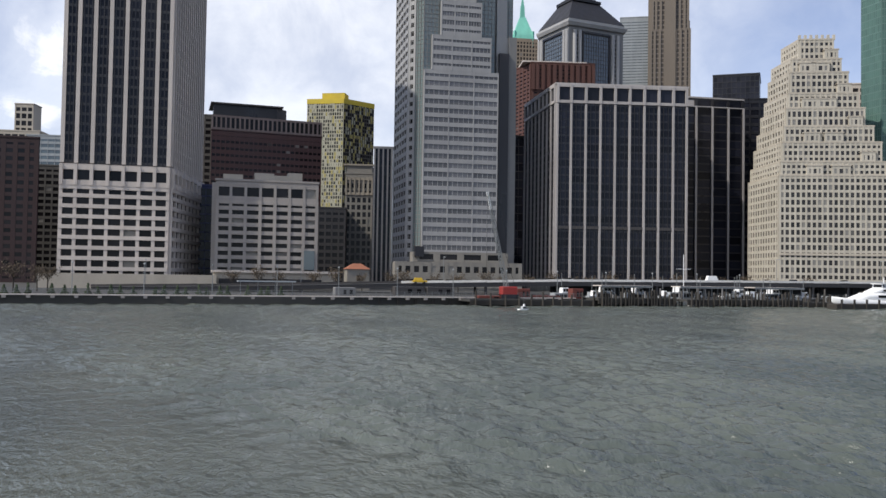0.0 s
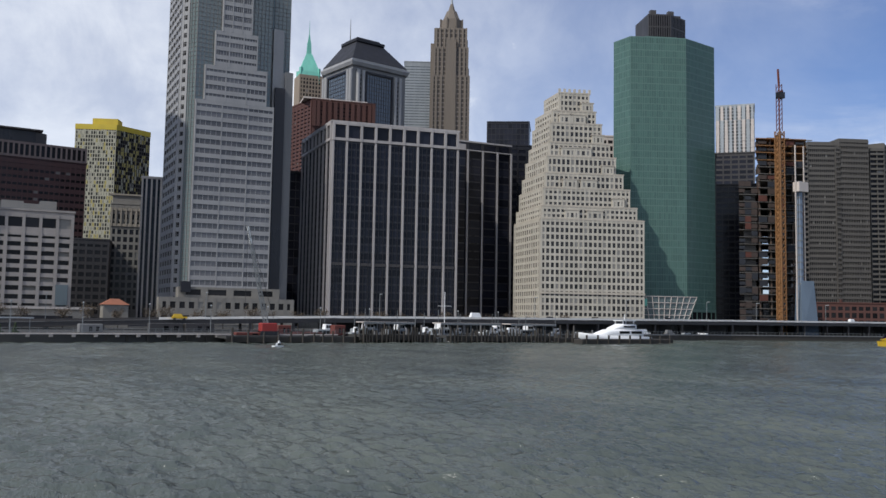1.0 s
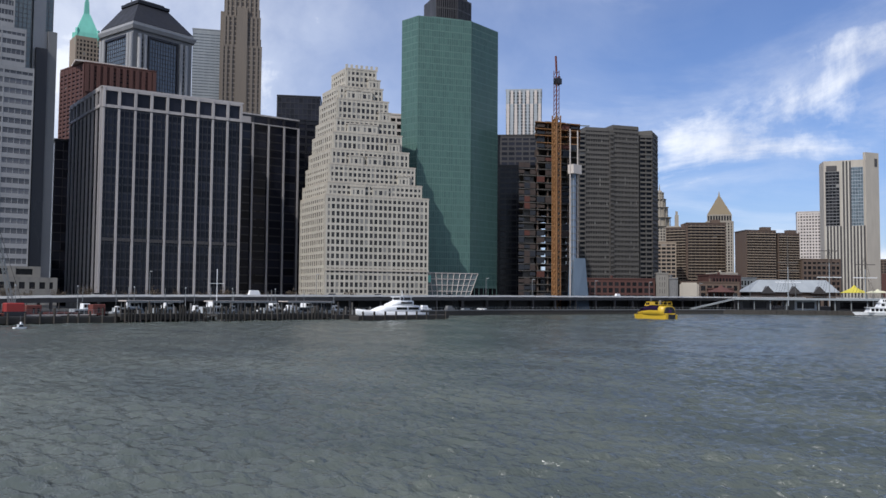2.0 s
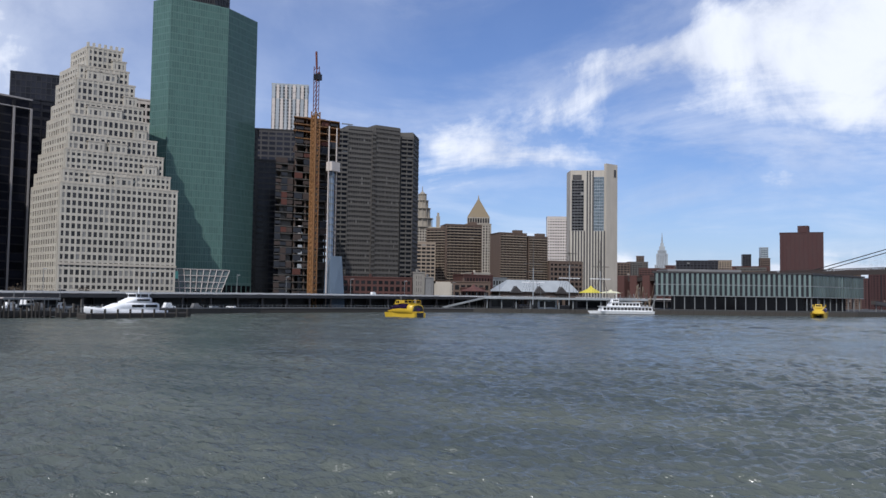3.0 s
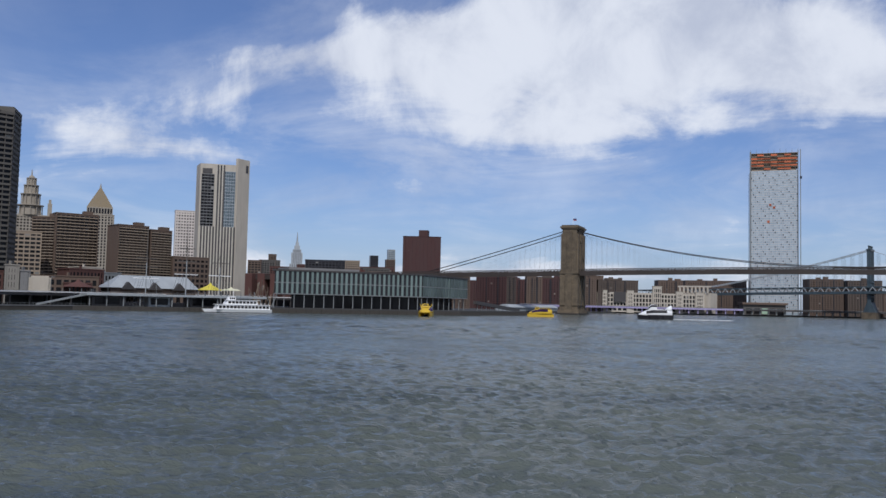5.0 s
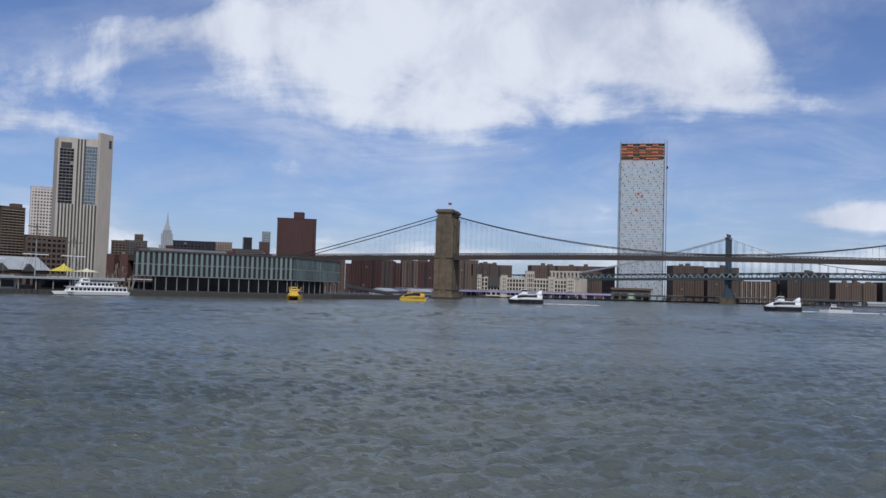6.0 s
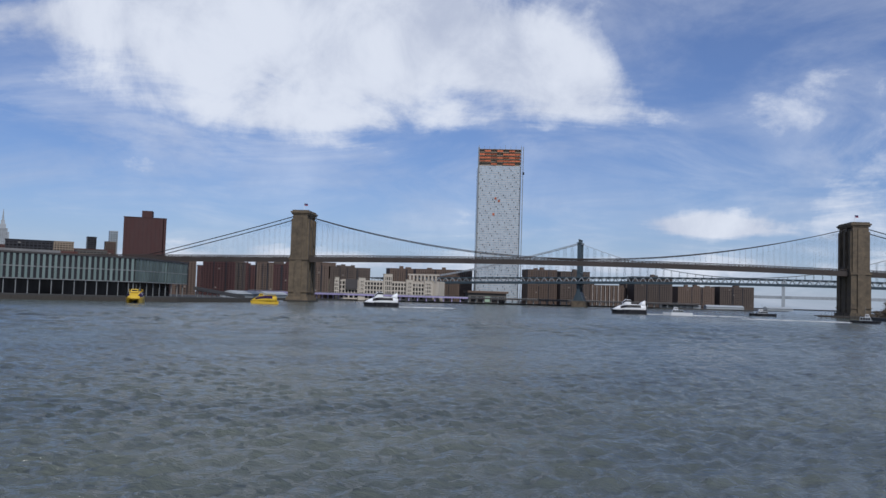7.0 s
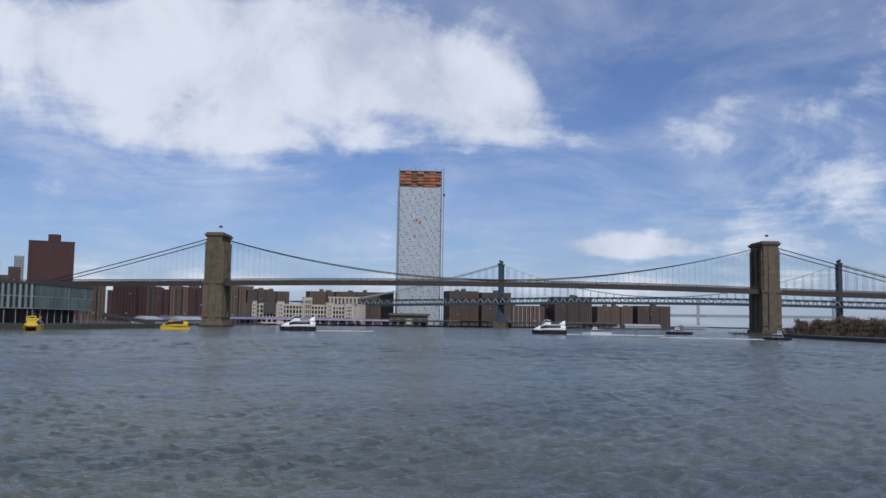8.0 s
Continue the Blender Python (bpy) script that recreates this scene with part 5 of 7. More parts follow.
def skyline_north():
    """Distant blocks between the old quarter and the bridges."""
    spec = ((1245, 468, 1252, 450, 64, BROWN), (1437, 525, 1452, 494, 74, TAUPE), (1445, 512, 1449, 500, 84, BROWN), (1355, 460, 1371, 415, 59, RED), (1083, 328, 1098, 281, 58, DARKSTONE),
            (1687, 396, 1691, 381, 97, DARKSTONE), (1694, 366, 1699, 349, 90, BROWN), (1580, 412, 1600, 330, 71, RED), (1480, 400, 1490, 365, 77, TAN), (1600, 470, 1610, 440, 78, BROWN), (1260, 440, 1268, 412, 56, RED), (1300, 400, 1308, 370, 60, BROWN), (1220, 330, 1232, 290, 52, RED), (1260, 300, 1268, 262, 56, TAUPE), (1210, 280, 1222, 240, 49, BROWN), (1150, 250, 1162, 205, 44, TAUPE), (1500, 480, 1508, 455, 70, RED))
    for x0, y0, x1, y1, z, mat in spec:
        simple("distant_block", "distant city block in brick and masonry", (x0, y0), (x1, y1), (24, 8), z, mat, DARKGLASS_I, max(3, int(math.hypot(x1 - x0, y1 - y0) / 4)), int(z / 3.6), group="distant blocks", pier=1.2, band=1.5, deep=0.2, far=True)
    simple("glass_needle", "pale hazy distant tower", (2376, 518), (2383, 500), (20, 8), 152, GREYPANEL, SKYGLASS, 3, 30)
    # distant needle tower, scaled to its place
    ob = thing("needle_tower", 2595, 853, 0, "distant grey stone tower with setbacks and a mast", "skyscraper", turn=-71)
    for w, z0, z1 in ((22, 2, 118), (17, 118, 152), (13, 152, 162), (8.5, 162, 174), (5, 174, 184)):
        f = [Vector((-w, -w)), Vector((w, -w)), Vector((w, w)), Vector((-w, w))]
        core(ob, f, z0, z1, GREYPANEL)
        if w > 10:
            facade(ob, f[0], f[1], max(z0, 60), z1, 7, 14 if w > 16 else 4, GREYPANEL, GREYGLASS, pier=w * 0.14, band=0.8, deep=0.8, far=True)
    bm = bmesh.new()
    bmesh.ops.create_cone(bm, cap_ends=True, segments=8, radius1=3.2, radius2=0.5, depth=34, matrix=Matrix.Translation((0, 0, 199)))
    part("mast", bm, GREYPANEL, ob)
    # red brick slab
    ob, f = simple("brick_slab", "tall blank red brick apartment slab with a lift bulkhead", (1359, 263), (1370, 205.5), (50, 10), 110, MAROON, DARKGLASS_I, 10, 36, pier=4.6, band=2.2, deep=0.25, floor0=20, far=True)
    block("bulkhead", ob, MAROON, (15, -30, 115), (14, 14, 11))
    # brick estate beside and behind the stone bridge
    est = ((1129, 119, 1113, 80, 44.5), (1113, 80, 1134, 70, 41.5), (1180, 60, 1188, 40, 45), (1190, 40, 1200, 5, 43), (1200, 2, 1212, -30, 46), (1214, -32, 1236, -66, 43.5), (1160, 160, 1150, 130, 44), (1250, 20, 1262, -40, 50), (1404, -125, 1401, -161, 50), (1550, -181, 1537, -277, 55),
           (1420, -347, 1410, -392, 56), (1400, -395, 1392, -440, 54), (1466, -541, 1443, -598, 52), (1490, -628, 1482, -690, 38), (1482, -700, 1478, -760, 40), (1560, -560, 1550, -640, 46), (1500, -520, 1497, -545, 33), (1520, -470, 1512, -500, 36),
           (1290, 250, 1300, 205, 40), (1300, 200, 1306, 160, 47), (1306, 150, 1312, 112, 42), (1310, 105, 1320, 66, 45), (1320, 60, 1330, 12, 49), (1330, 8, 1342, -34, 44), (1345, -40, 1352, -92, 47), (1440, -180, 1442, -240, 42), (1450, -380, 1446, -430, 44), (1600, -660, 1592, -720, 40))
    rng = random.Random(3)
    for x0, y0, x1, y1, z in est:
        mat = rng.choice((BROWN, TAUPEBROWN, BROWN)) if y0 < -300 else rng.choice((MAROON, TAUPEBROWN, BROWN))
        ob, f = simple("estate_block", "brown brick housing estate block with small windows", (x0, y0), (x1, y1), (26, 4), z, mat, DARKGLASS_I, max(4, int(math.hypot(x1 - x0, y1 - y0) / 3.6)), int(z / 2.9), group="brick housing estate", category="apartment block", pier=1.9, band=1.5, deep=0.2, far=True)
        u = (f[1] - f[0]).normalized()
        t = math.degrees(math.atan2(u.y, u.x))
        # proud dark strips paint the shade of upright recesses
        for k in (0.33, 0.68):
            c = f[0].lerp(f[1], k + rng.uniform(-0.05, 0.05)) + Vector((u.y, -u.x)) * 0.2
            block("recess", ob, DARKSTONE, (c.x, c.y, z / 2 + 1), (rng.uniform(0.9, 2.0), 0.5, z - 3), t)
        c = f[0].lerp(f[1], rng.uniform(0.15, 0.85)) - Vector((u.y, -u.x)) * 7
        block("stair_head", ob, mat, (c.x, c.y, z + 1.4), (rng.uniform(5, 12), 8, 3.4), t)
        block("water_tank", ob, mat, ((f[0] + f[1]).x / 2 + 6, (f[0] + f[1]).y / 2, z + 2.2), (7, 6, 4.5))
    ob, f = simple("striped_slab", "pale vertical-striped brick slab", (1489, -472), (1474, -519), (26, 4), 36, BROWN, DARKGLASS_I, 7, 12, pier=3.2, band=0.8, deep=0.6, band_deep=0.2, far=True)
    for i in range(7):
        c = f[0] + (f[1] - f[0]) * ((i + 0.5) / 7)
        block("white_stripe", ob, CONCRETE, (c.x - 1.0, c.y, 19), (0.8, 2.6, 34), -107)
    # long cream river warehouse with a clock-like tower
    ob = thing("cream_warehouse", 1217, -31, 0, "long cream concrete warehouse with a low centre tower", "warehouse")
    f = plan((1217, -31), (1277, -176), (40, 16))
    core(ob, f, 2, 28, PALE)
    facade(ob, f[0], f[1], 9, 27, 34, 3, PALE, DARKGLASS_I, pier=1.5, band=1.6, deep=0.7, far=True)
    facade(ob, f[0], f[1], 2, 9, 22, 1, PALE, DARKGLASS_I, pier=2.0, band=1.8, deep=0.9, far=True)
    u = (f[1] - f[0]).normalized()
    for s, w, h in ((0.05, 12, 29), (0.30, 10, 29.5), (0.55, 13, 36), (0.76, 10, 29.5), (0.95, 12, 29)):
        c = f[0] + (f[1] - f[0]) * s
        block("pavilion", ob, PALE, (c.x - 0.5, c.y, h / 2 + 1), (w, 2.6, h), -67.5)
        a, b = c - u * (w / 2 - 0.6), c + u * (w / 2 - 0.6)
        n = Vector((u.y, -u.x)) * 1.75
        facade(ob, a + n, b + n, 8, h - 1, 4, 4, PALE, DARKGLASS_I, pier=1.2, band=1.6, deep=0.4, far=True)
        block("coping", ob, OLDSTONE, (c.x - 0.5, c.y, h + 1.3), (w + 0.8, 3.2, 0.8), -67.5)
    c = f[0] + (f[1] - f[0]) * 0.2
    block("mural_panel", ob, BRONZE, (c.x - 3.2, c.y - 1, 22), (17, 0.8, 13), -67.5)


def white_tower_site():
    """Pale panelled tower still under construction, with a bare orange crown."""
    ob = thing("unfinished_tower", 1462, -269.5, 0, "tall pale panelled tower under construction with orange netted top floors", "construction site")
    f = plan((1462, -269.5), (1448.5, -337.4), (40, -4))
    core(ob, f, 2, 226, PALEGLASS)
    core(ob, inset(f, 2, 2, 2, 2), 226, 254, TAN, "crown_core")
    u, L = (f[1] - f[0]).normalized(), (f[1] - f[0]).length
    n, t = Vector((u.y, -u.x)), math.degrees(math.atan2(u.y, u.x))
    facade(ob, f[0], f[1], 6, 226, 24, 60, CONCRETE, PALEGLASS, pier=0.22, band=0.5, deep=0.2, far=True)
    rng = random.Random(31)
    dark = []
    for j in range(58):
        for i in range(24):
            if (i * 3 + j * 2) % 11 < 2 and rng.random() < 0.8:
                c = f[0] + u * ((i + 0.5) * L / 24) + n * 0.2
                dark.append(((c.x, c.y, 8 + (j + 0.5) * 216 / 58), (1.1, 0.3, 2.0), t))
    joined_boxes("open_glazing", ob, DARKGLASS_I, dark)
    for z in (229, 234, 239.5, 245, 250.5):
        for i in range(7):
            if rng.random() < 0.72:
                c = f[0] + u * ((i + 0.5) * L / 7) - n * 0.2
                block("safety_net", ob, material_orange, (c.x, c.y, z), (L / 7 * 0.96, 0.5, rng.uniform(1.6, 3.6)), t)
        c = f[0] + u * L / 2 - n * 12
        block("floor_slab", ob, TAN, (c.x, c.y, z + 2.6), (L, 26, 0.6), t)
    for s, z in ((0.42, 172), (0.38, 146), (0.5, 168)):
        c = f[0] + u * (L * s) + n * 0.4
        block("red_panel", ob, material_orange, (c.x, c.y, z), (3.4, 0.4, 3.6), t)
    for s, h in ((0.0, 256), (1.0, 257), (1.05, 258)):
        c = f[0] + u * (L * s) + n * 1.2
        block("hoist_rail", ob, STEEL, (c.x, c.y, h / 2), (2.2 if s == 0 else 1.2, 1.2, h), t)
    c = f[0] + u * (L * 1.06) + n * 1.6
    block("hoist_cab", ob, DARKSTONE, (c.x, c.y, 214), (3, 2.4, 4), t)
    for i in range(9):
        c = f[0] + u * (L * i / 8) - n
        block("mast", ob, STEEL, (c.x, c.y, 256), (0.5, 0.5, rng.uniform(4, 9)), t)


material_orange = material("orange_netting", (0.42, 0.12, 0.055), rough=0.8, piece=0.45)
far_landmarks()
low_quarter()
wharf_building()
skyline_north()
white_tower_site()

# ---- bridges ----


def cable_curve(name, parent, pts, r, mat):
    """A round cable through points, as one mesh."""
    bm = bmesh.new()
    rings = []
    for i, p in enumerate(pts):
        p = Vector(p)
        d = (Vector(pts[min(i + 1, len(pts) - 1)]) - Vector(pts[max(i - 1, 0)])).normalized()
        side = d.cross(Vector((0, 0, 1))).normalized()
        up = side.cross(d)
        rings.append([bm.verts.new(p + side * (r * math.cos(a)) + up * (r * math.sin(a))) for a in (0, 1.047, 2.094, 3.1416, 4.189, 5.236)])
    for a, b in zip(rings, rings[1:]):
        for i in range(6):
            bm.faces.new((a[i], a[(i + 1) % 6], b[(i + 1) % 6], b[i]))
    return part(name, bm, mat, parent)


def stone_bridge():
    """Suspension bridge with two granite towers; x runs along it, the river side that is seen lies at -y."""
    ob = thing("suspension_bridge", 881.3, -3.5, 0, "old suspension bridge with granite gothic towers and a brown steel deck", "bridge", turn=-102.45)
    span = 496.0

    def deck_z(s):
        m = (s - span / 2) / (span / 2)
        return 43.0 - 3.2 * m * m if abs(m) <= 1 else 39.8 - 0.020 * (abs(m) - 1) * span / 2

    for x in (0.0, span):
        bm = bmesh.new()
        add_box(bm, (x, 0, 18.5), (15.5, 31, 39))
        tower = part("tower", bm, GRANITE, ob, "weathered brown granite tower")
        block("road_wall", tower, GRANITE, (x, 0, 41.2), (14.0, 24, 10))
        for y in (-12.4, 0, 12.4):
            block("shaft", tower, GRANITE, (x, y, 60), (13.5, 7.0, 42))
            block("buttress", tower, GRANITE, (x, y, 57), (16.5, 4.6, 38))
            block("lower_shaft", tower, GRANITE, (x, y, 19), (17.0, 9.0, 42))
        block("buttress", tower, GRANITE, (x, -15.8, 58), (5.0, 1.6, 40))
        block("buttress", tower, GRANITE, (x, -17.2, 19), (6.4, 1.8, 38))
        block("spandrel_wall", tower, GRANITE, (x, 0, 74.5), (12.5, 31, 11))
        for y in (-6.2, 6.2):
            for sgn in (-1, 1):
                bm = bmesh.new()
                v = [bm.verts.new((x + dx, y + sgn * a, z)) for dx in (-6.2, 6.2) for a, z in ((2.9, 56), (2.9, 69.5), (0, 69.5), (1.9, 63))]
                for q in ((0, 1, 2, 3), (7, 6, 5, 4), (0, 4, 5, 1), (1, 5, 6, 2), (2, 6, 7, 3), (3, 7, 4, 0)):
                    bm.faces.new([v[i] for i in q])
                part("arch_haunch", bm, GRANITE, tower)
        for z, w, d, h in ((80.6, 16.0, 33, 1.2), (82.0, 17.6, 34.6, 1.4), (83.4, 15.0, 32, 1.2), (38.6, 18.2, 35.4, 1.0), (9.0, 18.2, 35.4, 0.9)):
            block("string_course", tower, GRANITE, (x, 0, z), (w, d, h))
        for k in range(11):
            z = 43.5 + 3.3 * k
            for y in (-12.4, 12.4):
                block("stone_course", tower, GRANITE, (x, y, z), (13.64, 7.14, 0.7))
        for k in range(7):
            block("stone_course", tower, GRANITE, (x, 0, 12.5 + 3.6 * k), (15.7, 31.2, 0.9))
        block("plinth", tower, GRANITE, (x, 0, 1.6), (20, 37, 6))
        block("fender_quay", ob, TIMBER, (x, 0, 0.3), (23, 42, 2.2))
        block("flagpole", ob, WHITEPAINT, (x, -2, 88), (0.25, 0.25, 8))
        block("flag", ob, BLUEPAINT, (x + 1.7, -2, 90.4), (3.2, 0.1, 1.8), 12, "blue and red flag")
        block("flag_stripe", ob, REDPAINT, (x + 1.9, -2.1, 89.6), (2.8, 0.1, 0.9), 12)
    # deck in panels, with stiffening trusses
    step = 12.4
    lacing = []
    for i in range(-28, 63):
        s0, s1 = i * step, (i + 1) * step
        z0, z1 = deck_z(s0), deck_z(s1)
        bm = bmesh.new()
        add_bar(bm, (s0, 0, (z0 + 0) - 1.6), (s1, 0, z1 - 1.6), 20, 1.2)
        part("deck_panel", bm, DECKSTEEL, ob)
        for y in (-11, 11):
            for dz, w, h in ((-1.3, 0.7, 4.4), (2.4, 0.55, 0.6)):
                if y > 0:
                    lacing.append(((s0, y, z0 + dz), (s1, y, z1 + dz), (w + h) / 2))
                    continue
                bm = bmesh.new()
                add_bar(bm, (s0, y, z0 + dz), (s1, y, z1 + dz), w, h)
                part("chord", bm, DECKSTEEL, ob)
            for j in range(4):
                a, b = s0 + step * j / 4, s0 + step * (j + 1) / 4
                za, zb = deck_z(a), deck_z(b)
                lacing += [((a, y, za - 2.6), (a, y, za + 2.4), 0.28), ((a, y, za - 2.4), (b, y, zb + 2.2), 0.22), ((a, y, za + 2.2), (b, y, zb - 2.4), 0.22)]
        bm = bmesh.new()
        add_bar(bm, (s0, 0, z0 + 3.0), (s1, 0, z1 + 3.0), 5, 0.5)
        part("walkway_panel", bm, DECKSTEEL, ob)

    joined_bars("truss_lacing", ob, DECKSTEEL, lacing)

    def cable_z(s):
        if 0 <= s <= span:
            m = (s - span / 2) / (span / 2)
            return 46.0 + 34.5 * m * m
        d = -s if s < 0 else s - span
        q = d / (146.0 if s < 0 else 165.0)
        return 80.5 - 41.5 * q - 3.0 * q * (1 - q)

    for y in (-10.5, -9.6, 9.6, 10.5):
        cable_curve("main_cable", ob, [(s, y, cable_z(s)) for s in np.linspace(0, span, 49)], 0.36, CABLE)
        cable_curve("main_cable", ob, [(s, y, cable_z(s)) for s in np.linspace(-146, 0, 21)], 0.36, CABLE)
        cable_curve("main_cable", ob, [(s, y, cable_z(s)) for s in np.linspace(span, span + 165, 21)], 0.36, CABLE)
    stay = bmesh.new()
    boxes = []
    for y in (-10.5, -9.6, 9.6, 10.5):
        for s in np.arange(-160, span + 160, 5.0):
            z0, z1 = deck_z(s) + 1, cable_z(s)
            if z1 - z0 > 1.5:
                boxes.append(((s, y, (z0 + z1) / 2), (0.032 if 0 < s < span else 0.02, 0.04, z1 - z0), 0))
    joined_boxes("hanger_web", ob, CABLE, boxes)
    for x in (0.0, span):
        for y in (-10.5, 10.5):
            for d in np.arange(14, 122, 7.0):
                for sg in (-1, 1):
                    add_bar(stay, (x, y, 79.5), (x + sg * d, y, deck_z(x + sg * d) + 1), 0.032 if 0 < x + sg * d < span else 0.022)
    part("stay_web", stay, CABLE, ob, kind="stuff")
    # masonry approach behind the shore end
    for i in range(5):
        block("approach_pier", ob, RED, (-292 - 16 * i, 0, 19), (9, 24, 34))


def steel_bridge():
    ob = thing("steel_bridge", 1306, -398, 0, "blue-grey steel suspension bridge with latticed towers and a deep truss", "bridge", turn=math.degrees(math.atan2(-411, -212)))
    span = 462.0
    for x in (0.0, span):
        block("pier_base", ob, GRANITE, (x, 0, 4), (18, 32, 9))
        for y in (-11, -3.7, 3.7, 11):
            block("leg", ob, BLUESTEEL, (x, y, 50), (4.6, 2.2, 86))
            bm = bmesh.new()
            bmesh.ops.create_uvsphere(bm, u_segments=10, v_segments=6, radius=1.3, matrix=Matrix.Translation((x, y, 98)))
            bmesh.ops.create_cone(bm, cap_ends=True, segments=8, radius1=1.4, radius2=0.6, depth=4, matrix=Matrix.Translation((x, y, 95.5)))
            part("finial", bm, BLUESTEEL, ob)
        for z in (30, 50, 70, 92.5):
            block("cross_beam", ob, BLUESTEEL, (x, 0, z), (5.0, 25, 2.0))
        block("saddle", ob, BLUESTEEL, (x, 0, 93.6), (6.5, 26, 1.2))
        for z in np.arange(14, 90, 8.0):
            bm = bmesh.new()
            for y in (-11, 3.6):
                add_bar(bm, (x, y, z), (x, y + 7.4, z + 8), 0.7)
                add_bar(bm, (x, y + 7.4, z), (x, y, z + 8), 0.7)
            part("brace", bm, BLUESTEEL, ob)
        bm = bmesh.new()
        add_prism(bm, [(x - 8, -12), (x + 8, -12), (x + 8, 12), (x - 8, 12)], 8, 22, [(x - 2.6, -12), (x + 2.6, -12), (x + 2.6, 12), (x - 2.6, 12)])
        part("foot", bm, BLUESTEEL, ob)
    step = 11.0
    lacing, rear = [], []
    for i in range(-30, 62):
        s0, s1 = i * step, (i + 1) * step
        m0, m1 = (s0 - span / 2) / (span / 2), (s1 - span / 2) / (span / 2)
        z0, z1 = (41.5 - 2.6 * min(m0 * m0, 1) - 5.0 * max(abs(m0) - 1, 0)), (41.5 - 2.6 * min(m1 * m1, 1) - 5.0 * max(abs(m1) - 1, 0))
        bm = bmesh.new()
        add_bar(bm, (s0, 0, z0 - 4), (s1, 0, z1 - 4), 34, 1.4)
        part("lower_deck", bm, BLUESTEEL, ob)
        for y in (-17, 17):
            for dz, w, h in ((-3.6, 1.4, 3.4), (4, 0.9, 1.2)):
                if y > 0:
                    rear.append(((s0, y, z0 + dz), (s1, y, z1 + dz), (w + h) / 2))
                    continue
                bm = bmesh.new()
                add_bar(bm, (s0, y, z0 + dz), (s1, y, z1 + dz), w, h)
                part("chord", bm, BLUESTEEL, ob)
            m = ((s0 + s1) / 2, y, (z0 + z1) / 2 + 4)
            (lacing if y < 0 else rear).extend([((s0, y, z0 - 4), m, 0.9), (m, (s1, y, z1 - 4), 0.9)])
        bm = bmesh.new()
        add_bar(bm, (s0, 0, z0 + 3.2), (s1, 0, z1 + 3.2), 30, 1.0)
        part("upper_deck", bm, BLUESTEEL, ob)

    joined_bars("truss_lacing", ob, GREYPANEL, lacing, "pale grey zigzag truss bars")
    joined_bars("truss_lacing", ob, BLUESTEEL, rear)

    def cable_z(s):
        if 0 <= s <= span:
            m = (s - span / 2) / (span / 2)
            return 47 + 46.5 * m * m
        d = -s if s < 0 else s - span
        q = d / 221.0
        return 93.5 - 52 * q - 12 * q * (1 - q)

    boxes = []
    for y in (-11, -3.7, 3.7, 11):
        for a, b in ((-221, 0), (0, span), (span, span + 221)):
            cable_curve("main_cable", ob, [(s, y, cable_z(s)) for s in np.linspace(a, b, 33)], 0.32, GREYPANEL)
        for s in np.arange(-210, span + 210, 11.0):
            z1 = cable_z(s)
            if z1 > 48:
                boxes.append(((s, y, (44 + z1) / 2), (0.2, 0.2, z1 - 44), 0))
    joined_boxes("hanger_web", ob, BLUESTEEL, boxes)
    # arched stone anchorage on the near shore
    ob = thing("anchorage", 1300, -170, 0, "pale stone bridge anchorage with an arched opening and colonnade", "anchorage", turn=math.degrees(math.atan2(-411, -212)))
    block("mass", ob, PALE, (0, 0, 16), (46, 26, 28))
    for i in range(8):
        block("column", ob, PALE, (-20 + 5.6 * i, -13.6, 34), (2.2, 2.2, 9))
    block("entablature", ob, PALE, (0, -12, 39), (46, 5, 2))
    # dark disc on the solid mass paints the shade within the arch
    bm = bmesh.new()
    bmesh.ops.create_cone(bm, cap_ends=True, segments=20, radius1=7, radius2=7, depth=1.0, matrix=Matrix.Translation((4, -13.4, 8)) @ Matrix.Rotation(radians(90), 4, "X"))
    part("arch_opening", bm, DARKSTONE, ob)
    # far bridge beyond the bend
    ob = thing("distant_bridge", 2712, -1422, 0, "hazy distant grey girder bridge", "bridge", turn=math.degrees(math.atan2(-208, -121)))
    for i in range(14):
        block("girder", ob, GREYPANEL, (-60 + 44 * i, 0, 40), (44, 20, 9))
    for x in (70, 480):
        block("tower", ob, GREYPANEL, (x, 0, 50), (10, 24, 100))


stone_bridge()
steel_bridge()

# ---- waterfront ----


